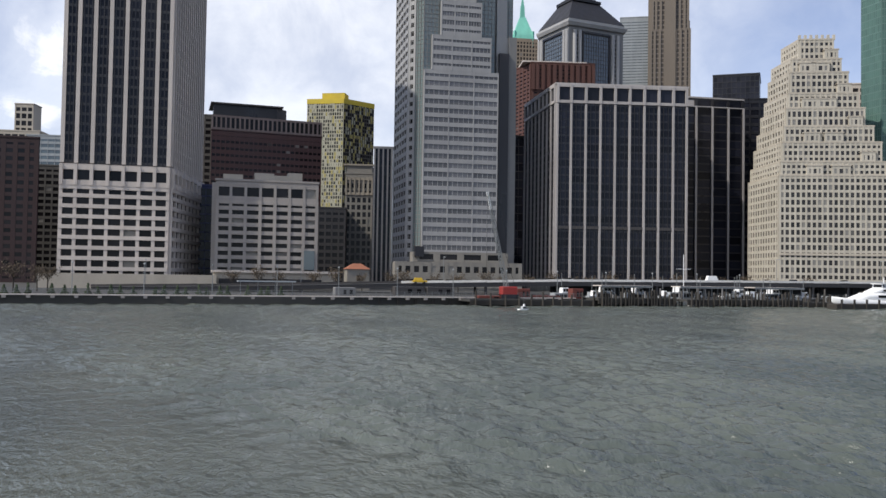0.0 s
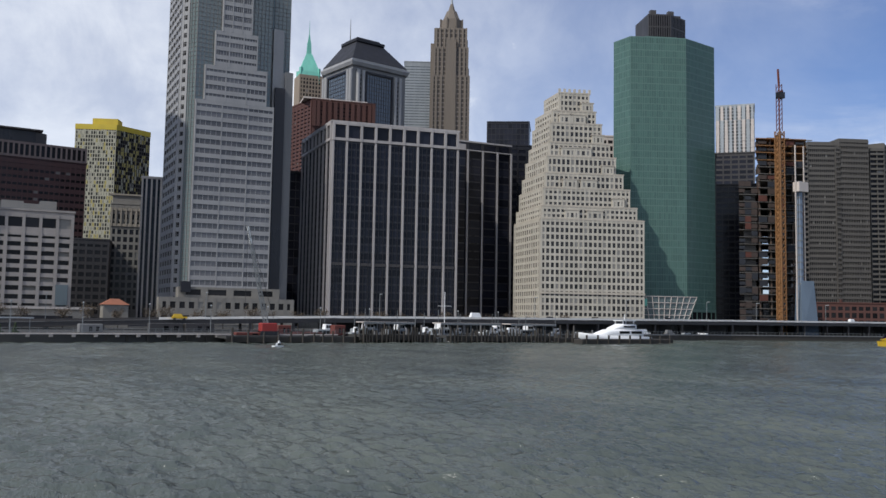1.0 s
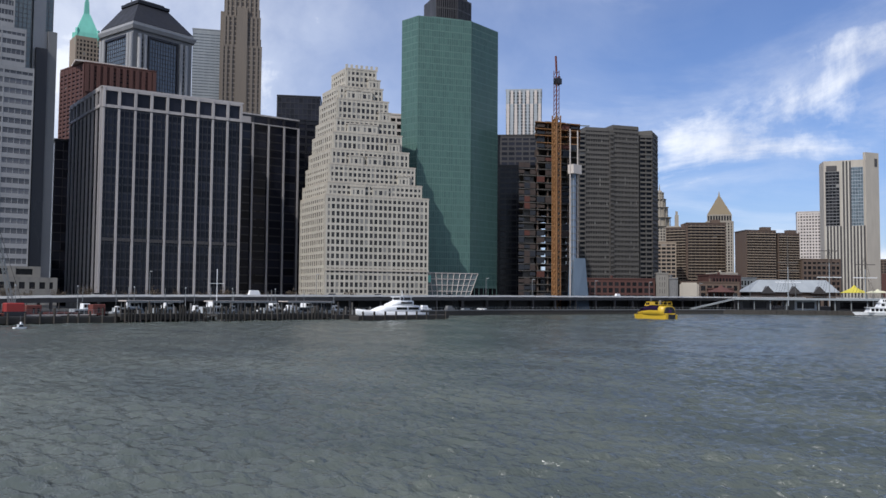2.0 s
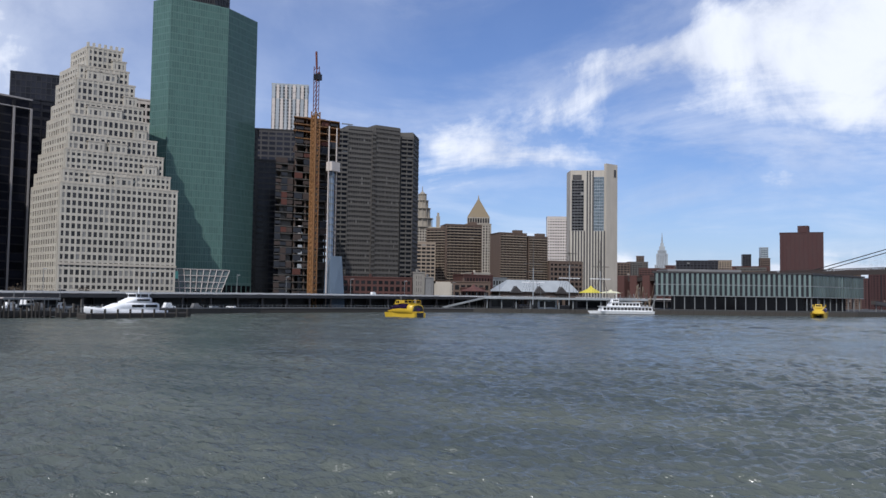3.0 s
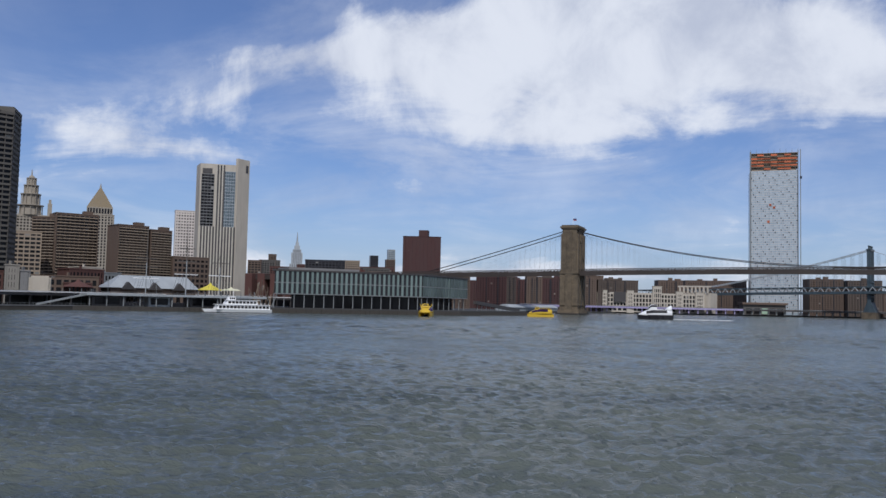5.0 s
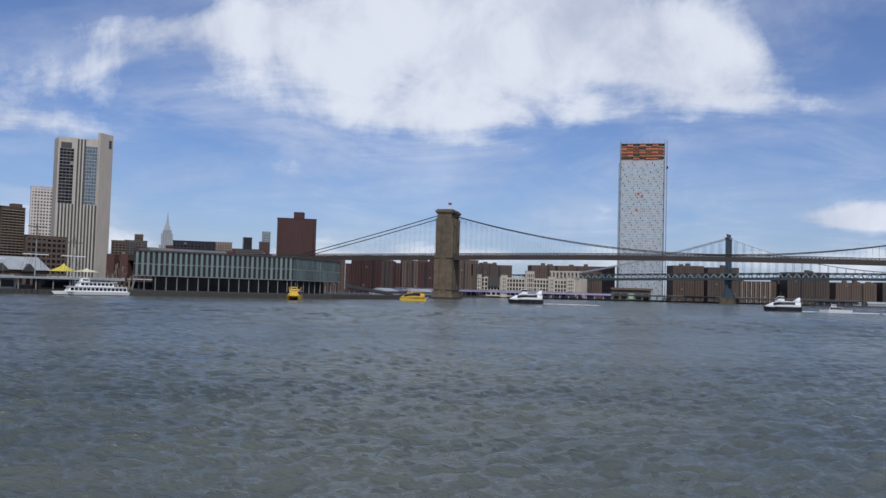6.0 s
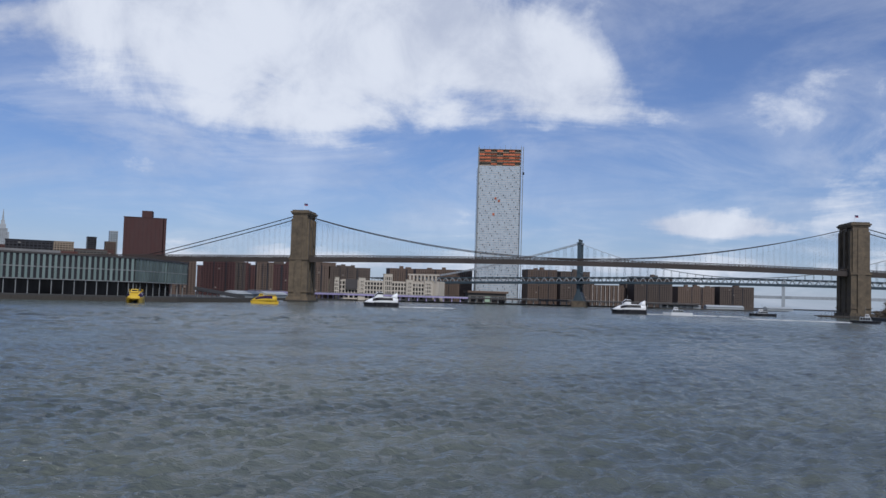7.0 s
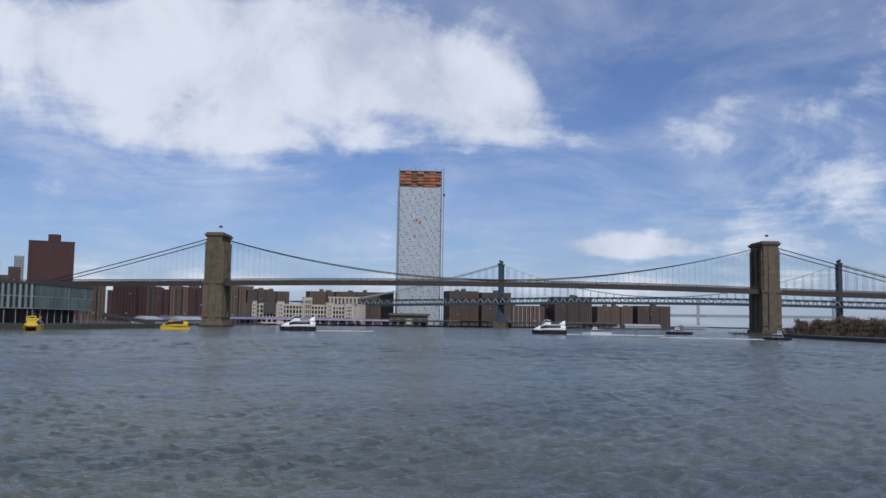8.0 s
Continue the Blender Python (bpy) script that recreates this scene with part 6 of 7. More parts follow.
def raised_road():
    """Elevated road along the quay: girder, parapet, columns, lamps."""
    ob = thing("elevated_road", 0, 0, 0, "long elevated road on steel columns with a pale concrete parapet", "elevated road")
    line = [(-30, 306, 3.6), (20, 297, 4.6), (70, 290, 6.2), (130, 286, 7.6), (200, 285, 8.2), (330, 287, 9.0), (480, 286, 9.6), (640, 262, 10.0), (800, 200, 10.0)]
    for (x0, y0, z0), (x1, y1, z1) in zip(line, line[1:]):
        d = Vector((x1 - x0, y1 - y0, z1 - z0))
        n = max(1, round(d.length / 17))
        side = Vector((d.y, -d.x, 0)).normalized()
        for i in range(n):
            a, b = Vector((x0, y0, z0)) + d * (i / n), Vector((x0, y0, z0)) + d * ((i + 1) / n)
            back = -side * 9
            bm = bmesh.new()
            add_bar(bm, a + back - Vector((0, 0, 1.0)), b + back - Vector((0, 0, 1.0)), 18, 0.5)
            part("deck_panel", bm, ASPHALT, ob)
            bm = bmesh.new()
            add_bar(bm, a - Vector((0, 0, 1.5)), b - Vector((0, 0, 1.5)), 0.5, 1.5)
            part("girder", bm, BRONZE, ob)
            bm = bmesh.new()
            add_bar(bm, a + side * 0.2 - Vector((0, 0, 0.3)), b + side * 0.2 - Vector((0, 0, 0.2)), 0.9, 0.75)
            part("parapet", bm, PARAPET if x0 >= 70 else BRONZE, ob, "pale concrete parapet" if x0 >= 70 else "")
            # added dark sheet stands in for the shade beneath the road
            if x0 >= 130:
                c = (a + b) / 2 - side * 17.4
                block("rear_hoarding", ob, DARKSTONE, (c.x, c.y, (c.z + 0.6) / 2), ((b - a).length, 0.2, c.z - 3.4), math.degrees(math.atan2(d.y, d.x)))
            for k in (0.6, 16):
                c = a - side * k
                if c.z > 4:
                    block("column", ob, BRONZE, (c.x, c.y, c.z / 2 - 0.2), (0.8, 0.8, c.z - 2.4))
            if i % 3 == 1:
                c = a - side * 1.0
                block("lamp_post", ob, STEEL, (c.x, c.y, c.z + 4), (0.16, 0.16, 8.4))
                block("lamp_head", ob, GREYPANEL, (c.x, c.y - 1.0, c.z + 8.2), (0.35, 1.8, 0.25))
    return line


def car(x, y, z, turn, paint, label, tall=1.5, long=4.6):
    ob = thing("car", x, y, z, label, "vehicle", "traffic on the raised road" if z > 2.5 else "vehicles parked on the quay", turn=turn)
    bm = bmesh.new()
    add_box(bm, (0, 0, 0.65), (long, 1.8, 0.7))
    bmesh.ops.bevel(bm, geom=bm.edges[:], offset=0.15, segments=2, affect="EDGES")
    part("body", bm, paint, ob)
    bm = bmesh.new()
    add_prism(bm, [(-long * 0.42, -0.8), (long * 0.22, -0.8), (long * 0.22, 0.8), (-long * 0.42, 0.8)], 0.95, tall, [(-long * 0.34, -0.7), (long * 0.1, -0.7), (long * 0.1, 0.7), (-long * 0.34, 0.7)])
    part("cabin", bm, paint if tall > 1.8 else DARKGLASS, ob)
    for sx in (-0.3, 0.3):
        for sy in (-0.85, 0.85):
            bm = bmesh.new()
            bmesh.ops.create_cone(bm, cap_ends=True, segments=12, radius1=0.33, radius2=0.33, depth=0.22, matrix=Matrix.Translation((sx * long, sy, 0.33)) @ Matrix.Rotation(radians(90), 4, "X"))
            part("wheel", bm, BLACKPAINT, ob)


road = raised_road()
rng = random.Random(17)
for x, y, z, t, p, lab, tall, ln in ((76, 287.5, 5.6, -4, TAXIYELLOW, "yellow van on the raised road", 1.9, 5.0), (131, 289, 6.8, -1, WHITEPAINT, "white car on the raised road", 1.5, 4.6), (190, 288, 7.2, -1, WHITEPAINT, "white box van on the raised road", 2.7, 7.5),
                                     (226, 288.6, 7.5, 0, GREYPANEL, "silver car on the raised road", 1.5, 4.6), (250, 289, 7.6, 0, BLACKPAINT, "black car on the raised road", 1.5, 4.6), (292, 289.5, 7.9, 0, WHITEPAINT, "white car on the raised road", 1.5, 4.6),
                                     (360, 290.5, 8.3, 0, GREYPANEL, "silver car on the raised road", 1.5, 4.6), (420, 289.5, 8.5, 0, WHITEPAINT, "white van on the raised road", 2.3, 5.6), (505, 285.5, 8.8, -8, BLACKPAINT, "black car on the raised road", 1.5, 4.6)):
    car(x, y, z, t, p, lab, tall, ln)


for i in range(17):
    kind = rng.choice(((WHITEPAINT, "white", 2.4, 6.2), (WHITEPAINT, "white", 1.5, 4.6), (GREYPANEL, "silver", 1.5, 4.5), (BLACKPAINT, "black", 1.6, 4.7), (GREYMID, "grey", 2.2, 5.4)))
    car(118 + 11.5 * i + rng.uniform(-2, 2), (257 if i < 6 else 276) + 0.06 * i + rng.uniform(-1.5, 1.5), 2.0, rng.choice((4, 8, 92)), kind[0], kind[1] + (" van" if kind[2] > 2 else " car") + " parked on the quay below the raised road", kind[2], kind[3])


def promenade():
    """Quay walk with a pale edge on piles, railings, lamps, clipped shrubs and bare trees."""
    ob = thing("promenade", 0, 0, 0, "pale concrete quay walk on dark piles with a railing", "promenade")
    a, b = Vector((-92, 219.7)), Vector((112, 237))
    u, L = (b - a).normalized(), (b - a).length
    n, t = Vector((u.y, -u.x)), math.degrees(math.atan2(u.y, u.x))
    for i in range(int(L / 5.2)):
        c = a + u * (5.2 * i + 2.6)
        block("edge_beam", ob, CONCRETE, (c.x + n.x * 0.6, c.y + n.y * 0.6, 2.2), (5.15, 1.2, 0.3), t)
        c = a + u * (5.2 * i)
        block("bracket", ob, WARMCONCRETE, (c.x + n.x * 1.0, c.y + n.y * 1.0, 1.75), (0.9, 0.9, 0.7), t)
        for k in (2.6,):
            c = a + u * (5.2 * i + k)
            block("pile", ob, TIMBER, (c.x + n.x * 0.3, c.y + n.y * 0.3, 0.2), (0.6, 0.6, 3.2))
    rail = []
    for i in range(int(L / 2)):
        c = a + u * (2 * i) + n * 0.9
        rail.append(((c.x, c.y, 3.0), (0.09, 0.09, 1.2), t))
    c = a + u * L / 2 + n * 0.9
    for z in (2.8, 3.2, 3.6):
        rail.append(((c.x, c.y, z), (L, 0.07, 0.07), t))
    joined_boxes("railing", ob, STEEL, rail)
    # second stretch, from the ferry dock northwards
    ob = thing("promenade", 0, 0, 0, "shaded timber quay edge with fender piles", "promenade")
    for p, q in (((150, 252), (258, 268)), ((258, 268), (315, 275)), ((315, 275), (420, 262)), ((420, 262), (530, 232)), ((800, 95), (900, 62)), ((900, 62), (1100, 20))):
        p, q = Vector(p), Vector(q)
        u, L = (q - p).normalized(), (q - p).length
        n, t = Vector((u.y, -u.x)), math.degrees(math.atan2(u.y, u.x))
        c = (p + q) / 2 + n * 0.5
        block("edge_beam", ob, GREYMID, (c.x, c.y, 2.3), (L, 1.2, 0.4), t)
        c = (p + q) / 2 + n * 0.5
        block("timber_face", ob, TIMBER, (c.x, c.y, 0.9), (L, 0.7, 2.3), t)
        for i in range(int(L / 5)):
            c = p + u * (5 * i + 2) + n * 0.6
            block("pile", ob, TIMBER, (c.x, c.y, 0.6), (0.55, 0.55, 3.6))
        rail = [((p + u * (2.5 * i) + n * 0.6).to_tuple() + (3.0,), (0.1, 0.1, 1.3), t) for i in range(int(L / 2.5))]
        c = (p + q) / 2 + n * 0.6
        rail.append(((c.x, c.y, 3.6), (L, 0.09, 0.09), t))
        joined_boxes("railing", ob, STEEL, rail)


promenade()


def lamp(x, y, z, h=8.0):
    ob = thing("street_lamp", x, y, z, "grey steel street lamp with a small head", "street lamp", "quay lamps")
    bm = bmesh.new()
    bmesh.ops.create_cone(bm, cap_ends=True, segments=8, radius1=0.14, radius2=0.07, depth=h, matrix=Matrix.Translation((0, 0, h / 2)))
    part("post", bm, STEEL, ob)
    bm = bmesh.new()
    bmesh.ops.create_uvsphere(bm, u_segments=10, v_segments=6, radius=0.26, matrix=Matrix.Translation((0, 0, h)))
    part("globe", bm, GREYPANEL, ob)
    return ob


first = lamp(-64, 232, 2)
for i in range(14):
    copy_thing(first, pose(-44 + 17 * i, 234 + 1.45 * i, 2))


def shrub(x, y, r, h, seed):
    ob = thing("shrub", x, y, 2, "small dark evergreen shrub in a row", "shrub", "quay shrubs")
    rg = random.Random(seed)
    boxes = []
    for i in range(70):
        z = rg.uniform(0.1, 1) ** 1.2
        w = r * (1.05 - z)
        a = rg.uniform(0, 6.28)
        q = w * math.sqrt(rg.random())
        boxes.append(((q * math.cos(a), q * math.sin(a), z * h), (rg.uniform(0.2, 0.5), rg.uniform(0.1, 0.3), rg.uniform(0.15, 0.4)), rg.uniform(0, 180)))
    joined_boxes("foliage", ob, SHRUB, boxes)
    block("stem", ob, TIMBER, (0, 0, h * 0.2), (0.16, 0.16, h * 0.4))
    return ob


base = shrub(-48, 236, 0.9, 2.4, 1)
for i in range(1, 28):
    if i % 9 != 5:
        copy_thing(base, pose(-48 + 2.7 * i + 0.5 * math.sin(i * 3.1), 236 + 0.23 * i, 2, 0, 0, 37 * i) @ Matrix.Diagonal((1, 1, 0.8 + 0.35 * math.sin(i * 1.9) ** 2, 1)))


def bare_tree(x, y, z, h, seed, mat=LEAF, dense=420, label="bare brown tree with fine twigs", thick=1.0):
    ob = thing("tree", x, y, z, label, "tree", "waterside trees")
    rg = random.Random(seed)
    bm = bmesh.new()
    bmesh.ops.create_cone(bm, cap_ends=True, segments=8, radius1=h * 0.028, radius2=h * 0.014, depth=h * 0.45, matrix=Matrix.Translation((0, 0, h * 0.225)))
    tips = []
    for i in range(9):
        a, z0 = 6.28 * i / 9 + rg.uniform(-0.3, 0.3), h * rg.uniform(0.28, 0.45)
        r, up = h * rg.uniform(0.14, 0.3), h * rg.uniform(0.25, 0.5)
        tip = Vector((r * math.cos(a), r * math.sin(a), z0 + up))
        add_bar(bm, (0, 0, z0), tip, h * 0.011)
        tips.append((Vector((0, 0, z0)), tip))
    part("trunk", bm, TIMBER, ob)
    verts, faces = [], []
    for i in range(dense):
        p0, p1 = rg.choice(tips)
        c = p0.lerp(p1, rg.uniform(0.35, 1.08)) + Vector((rg.gauss(0, 1), rg.gauss(0, 1), rg.gauss(0, 0.8))) * h * 0.07
        d = Vector((rg.gauss(0, 1), rg.gauss(0, 1), rg.gauss(0.6, 0.8))).normalized() * h * rg.uniform(0.03, 0.075)
        s = d.cross(Vector((rg.gauss(0, 1), rg.gauss(0, 1), rg.gauss(0, 1)))).normalized() * h * rg.uniform(0.006, 0.016) * thick
        k = len(verts)
        verts += [tuple(c - s), tuple(c + s), tuple(c + d + s * 0.4), tuple(c + d - s * 0.4)]
        faces.append((k, k + 1, k + 2, k + 3))
    me = bpy.data.meshes.new("crown")
    me.from_pydata(verts, [], faces)
    me.materials.append(mat)
    crown = new("crown", me)
    crown.parent = ob
    return ob


kinds = [bare_tree(-66, 258, 2, 9, 1), bare_tree(-78, 262, 2, 10, 2), bare_tree(-57, 262, 2, 8, 3)]
for i in range(16):
    copy_thing(kinds[i % 3], pose(-120 + 5.6 * i + rng.uniform(-2, 2), 262 + rng.uniform(-6, 10), 2, 0, 0, rng.uniform(0, 360)))
for i in range(26):
    copy_thing(kinds[i % 3], pose(14 + 9.5 * i + rng.uniform(-2, 2), 318 + rng.uniform(-3, 6), 2, 0, 0, rng.uniform(0, 360)))
# far bank wood
BRUSH = material("brown_brush", (0.115, 0.086, 0.056), streak=False, piece=0.35, island=True)
dense = [bare_tree(560, -432, 2.2, 12, 11, BRUSH, 1100, thick=1.6), bare_tree(600, -446, 2.2, 13, 12, BRUSH, 1100, thick=1.6), bare_tree(640, -452, 2.2, 11, 13, BRUSH, 1100, thick=1.6)]
for i in range(105):
    s = rng.random()
    grow = rng.uniform(0.35, 0.7) if i % 2 else rng.uniform(0.75, 1.2)
    away = rng.uniform(3, 16) if i % 2 else rng.uniform(10, 60)
    copy_thing(dense[i % 3], pose(470 + 215 * s + rng.uniform(-4, 4), -384 - 60 * s - away, 2.0, 0, 0, rng.uniform(0, 360)) @ Matrix.Diagonal((grow * 1.35, grow * 1.35, grow, 1)))


# bare brown brush between the trees of the far bank
brush = random.Random(41)
verts, faces = [], []
for i in range(9000):
    s = brush.random()
    x, y = 466 + 225 * s + brush.uniform(-4, 4), -383 - 62 * s - brush.uniform(2, 30)
    c = Vector((x, y, 2.2 + brush.uniform(0, 3.4) * brush.random()))
    d = Vector((brush.gauss(0, 0.6), brush.gauss(0, 0.6), brush.uniform(0.4, 1.0))) * brush.uniform(0.8, 2.6)
    w = d.cross(Vector((brush.gauss(0, 1), brush.gauss(0, 1), brush.gauss(0, 1)))).normalized() * brush.uniform(0.08, 0.3)
    k = len(verts)
    verts += [tuple(c - w), tuple(c + w), tuple(c + d + w * 0.3), tuple(c + d - w * 0.3)]
    faces.append((k, k + 1, k + 2, k + 3))
me = bpy.data.meshes.new("brush")
me.from_pydata(verts, [], faces)
me.materials.append(BRUSH)
tagged(new("brush", me), "dense bare brown brush along the far bank", "brush", kind="stuff")


def dock(name, label, x, y, w, d, turn, z=2.2, piles=8):
    ob = thing(name, x, y, 0, label, "dock", turn=turn)
    block("deck", ob, PAVING, (0, 0, z - 0.3), (w, d, 0.7))
    block("fascia", ob, TIMBER, (0, -d / 2 - 0.1, z - 1.0), (w, 0.3, 1.2))
    for i in range(piles):
        xx = -w / 2 + w * (i + 0.5) / piles
        bm = bmesh.new()
        xx += 0.5 * math.sin(i * 5.3 + x)
        h = z + 2.6 + 1.6 * math.sin(i * 2.7 + x) ** 2
        bmesh.ops.create_cone(bm, cap_ends=True, segments=8, radius1=0.32, radius2=0.28, depth=h, matrix=Matrix.Translation((xx, -d / 2 - 0.5, h / 2 - 1.6)))
        part("pile", bm, TIMBER, ob)
    return ob


dock("ferry_dock", "timber ferry dock with clustered piles", 127, 236, 26, 9, 6, 2.4, 20)
dock("ferry_dock", "low grey ferry dock with mooring piles", 165, 236, 44, 8, 5, 2.2, 26)
dock("ferry_dock", "low grey pontoon dock with dark fenders", 204, 238, 36, 6, 6, 1.6, 12)
dock("barge", "rust-red flat work barge", 86, 231, 24, 9, 4, 1.9, 6)
dock("barge", "dark flat work barge", 107, 236, 16, 8, 4, 1.7, 5)
for x, y, w, h, mat, lab in ((94, 238, 4.0, 2.8, RUSTRED, "red site container on the barge"), (111, 238, 3.6, 3.0, RUSTRED, "red kiosk on the ferry dock"), (84, 233, 11, 0.8, RUSTRED, "red steel beam stack on the barge"), (101, 238, 9.2, 0.9, RUSTRED, "red steel beam stack on the barge"), (44, 250, 6, 2.4, GREYMID, "grey bus shelter on the quay"), (22, 250, 16, 0.9, GREYPANEL, "long pale grey canopy roof on the quay"),
                              (68, 270, 10, 2.6, BRONZE, "dark bronze hoarding below the raised road"), (78, 270, 9, 2.6, BRONZE, "dark bronze hoarding below the raised road")):
    ob = thing("kiosk" if w < 9 else "beam_stack" if mat is RUSTRED else "canopy", x, y, 1.9, lab, "structure")
    if "canopy" in lab:
        block("roof", ob, mat, (0, 0, 3.9), (w, 3, 0.35), 4)
        for i in (-0.45, -0.15, 0.15, 0.45):
            block("post", ob, STEEL, (w * i, 0, 1.9), (0.2, 0.2, 3.9), 4)
    else:
        bm = bmesh.new()
        add_box(bm, (0, 0, h / 2 + 0.1), (w, 3, h), 4)
        bmesh.ops.bevel(bm, geom=bm.edges[:], offset=0.12, segments=1, affect="EDGES")
        part("shell", bm, mat, ob)
        for i in range(3):
            block("door" if i == 1 else "window", ob, DARKGLASS, (w * (i - 1) * 0.3, -1.52, h * 0.5), (w * 0.14, 0.1, h * 0.5), 4)

# barge crane
ob = thing("crawler_crane", 88, 233, 2.0, "crane with a grey lattice boom and white tip", "crane")
bm = bmesh.new()
add_box(bm, (0, 0, 2.2), (4.5, 3.2, 2.4))
bmesh.ops.bevel(bm, geom=bm.edges[:], offset=0.2, segments=1, affect="EDGES")
part("cab", bm, REDPAINT, ob)
for y in (-1.4, 1.4):
    block("track", ob, BLACKPAINT, (0, y, 0.6), (5.2, 0.9, 1.2))
p0, p1 = Vector((-0.5, 0, 3.0)), Vector((-6.6, 0, 30))
for dy, dx in ((-0.6, -0.5), (0.6, -0.5), (-0.6, 0.5), (0.6, 0.5)):
    bm = bmesh.new()
    add_bar(bm, p0 + Vector((dx, dy, 0)), p1 + Vector((dx * 0.5, dy * 0.5, 0)), 0.16)
    part("boom_chord", bm, STEEL, ob)
bm = bmesh.new()
for i in range(14):
    a, b = p0.lerp(p1, i / 14), p0.lerp(p1, (i + 1) / 14)
    add_bar(bm, a + Vector((-0.5, -0.6, 0)), b + Vector((0.5, -0.6, 0)), 0.1)
    add_bar(bm, a + Vector((0.5, 0.6, 0)), b + Vector((-0.5, 0.6, 0)), 0.1)
part("boom_lacing", bm, STEEL, ob)
bm = bmesh.new()
add_bar(bm, p0.lerp(p1, 0.82), p1, 0.6)
part("boom_tip", bm, WHITEPAINT, ob, "white painted boom tip")
bm = bmesh.new()
add_bar(bm, (2.0, 0, 3.5), p1, 0.08)
add_bar(bm, p1, (-6.6, 0, 4), 0.06)
part("line", bm, CABLE, ob)


def upper_pier():
    """Two-level recreation pier."""
    ob = thing("recreation_pier", 455, 258, 0, "two-level grey recreation pier with a sloping stair and shaded lower deck", "pier", turn=math.degrees(math.atan2(-86, 84)))
    L = 120
    block("lower_deck", ob, PAVING, (L / 2, 8, 2.0), (L, 16, 0.8))
    block("upper_deck", ob, STEEL, (L / 2 + 9, 8, 8.4), (L - 18, 16, 0.8))
    block("upper_edge", ob, GREYPANEL, (L / 2 + 9, -0.2, 8.6), (L - 18, 0.4, 1.2))
    for i in range(12):
        block("column", ob, STEEL, (20 + 8.8 * i, 1.2, 5.2), (0.5, 0.5, 6))
    for x, w in ((30, 16), (58, 12), (84, 18), (106, 12)):
        block("pavilion_wall", ob, GREYPANEL if w < 15 else BRONZE, (x, 9, 5.2), (w, 9, 5.6))
        block("window", ob, DARKGLASS, (x, 4.4, 5.2), (w * 0.8, 0.2, 3.6))
    bm = bmesh.new()
    add_bar(bm, (-6, 2, 2.6), (19, 2, 8.6), 3.4, 0.9)
    part("stair", bm, STEEL, ob)
    for i in range(40):
        block("pile", ob, TIMBER, (3 * i + 1.5, -0.2, 0.4), (0.6, 0.6, 3.6))
    block("fender", ob, TIMBER, (L / 2, -0.3, 0.9), (L, 0.4, 2.2))
    rail = [((19 + 1.7 * i, -0.1, 9.6), (0.07, 0.07, 1.1), 0) for i in range(60)] + [((L / 2 + 9, -0.1, 10.1), (L - 18, 0.08, 0.08), 0)]
    joined_boxes("railing", ob, STEEL, rail)
    # square-rigged ships' masts beyond it
    for x, y, h, yards in ((534, 247, 46, (19, 26, 31)), (546, 227, 50, (22, 30, 38)), (566, 214, 44, (22, 30))):
        ob = thing("sailing_ship", x, y, 0, "moored sailing ship with white masts and bare yards", "sailing ship", "moored ships", turn=-42)
        bm = bmesh.new()
        add_prism(bm, [(-20, -2), (-14, -4.5), (14, -4.5), (22, 0), (14, 4.5), (-14, 4.5), (-20, 2)], 0.0, 4.5, [(-22, -2.4), (-15, -5), (15, -5), (26, 0), (15, 5), (-15, 5), (-22, 2.4)])
        part("hull", bm, BLACKPAINT, ob)
        bm = bmesh.new()
        bmesh.ops.create_cone(bm, cap_ends=True, segments=8, radius1=0.38, radius2=0.26, depth=h * 0.55, matrix=Matrix.Translation((0, 0, 3 + h * 0.275)))
        part("lower_mast", bm, GREYPANEL, ob)
        bm = bmesh.new()
        bmesh.ops.create_cone(bm, cap_ends=True, segments=8, radius1=0.3, radius2=0.12, depth=h * 0.45, matrix=Matrix.Translation((0, 0, 3 + h * 0.775)))
        part("topmast", bm, TAUPE, ob)
        for z in yards:
            block("yard", ob, WHITEPAINT if z < 24 else TAUPE, (0, 0, z), (22 - z * 0.3, 0.4, 0.45), 6)
        bm = bmesh.new()
        for sx in (-9, -6, 6, 9):
            add_bar(bm, (sx, -4, 4), (0, 0, h * 0.55), 0.09)
            add_bar(bm, (sx, 4, 4), (0, 0, h * 0.8), 0.09)
        part("rigging", bm, CABLE, ob)


upper_pier()


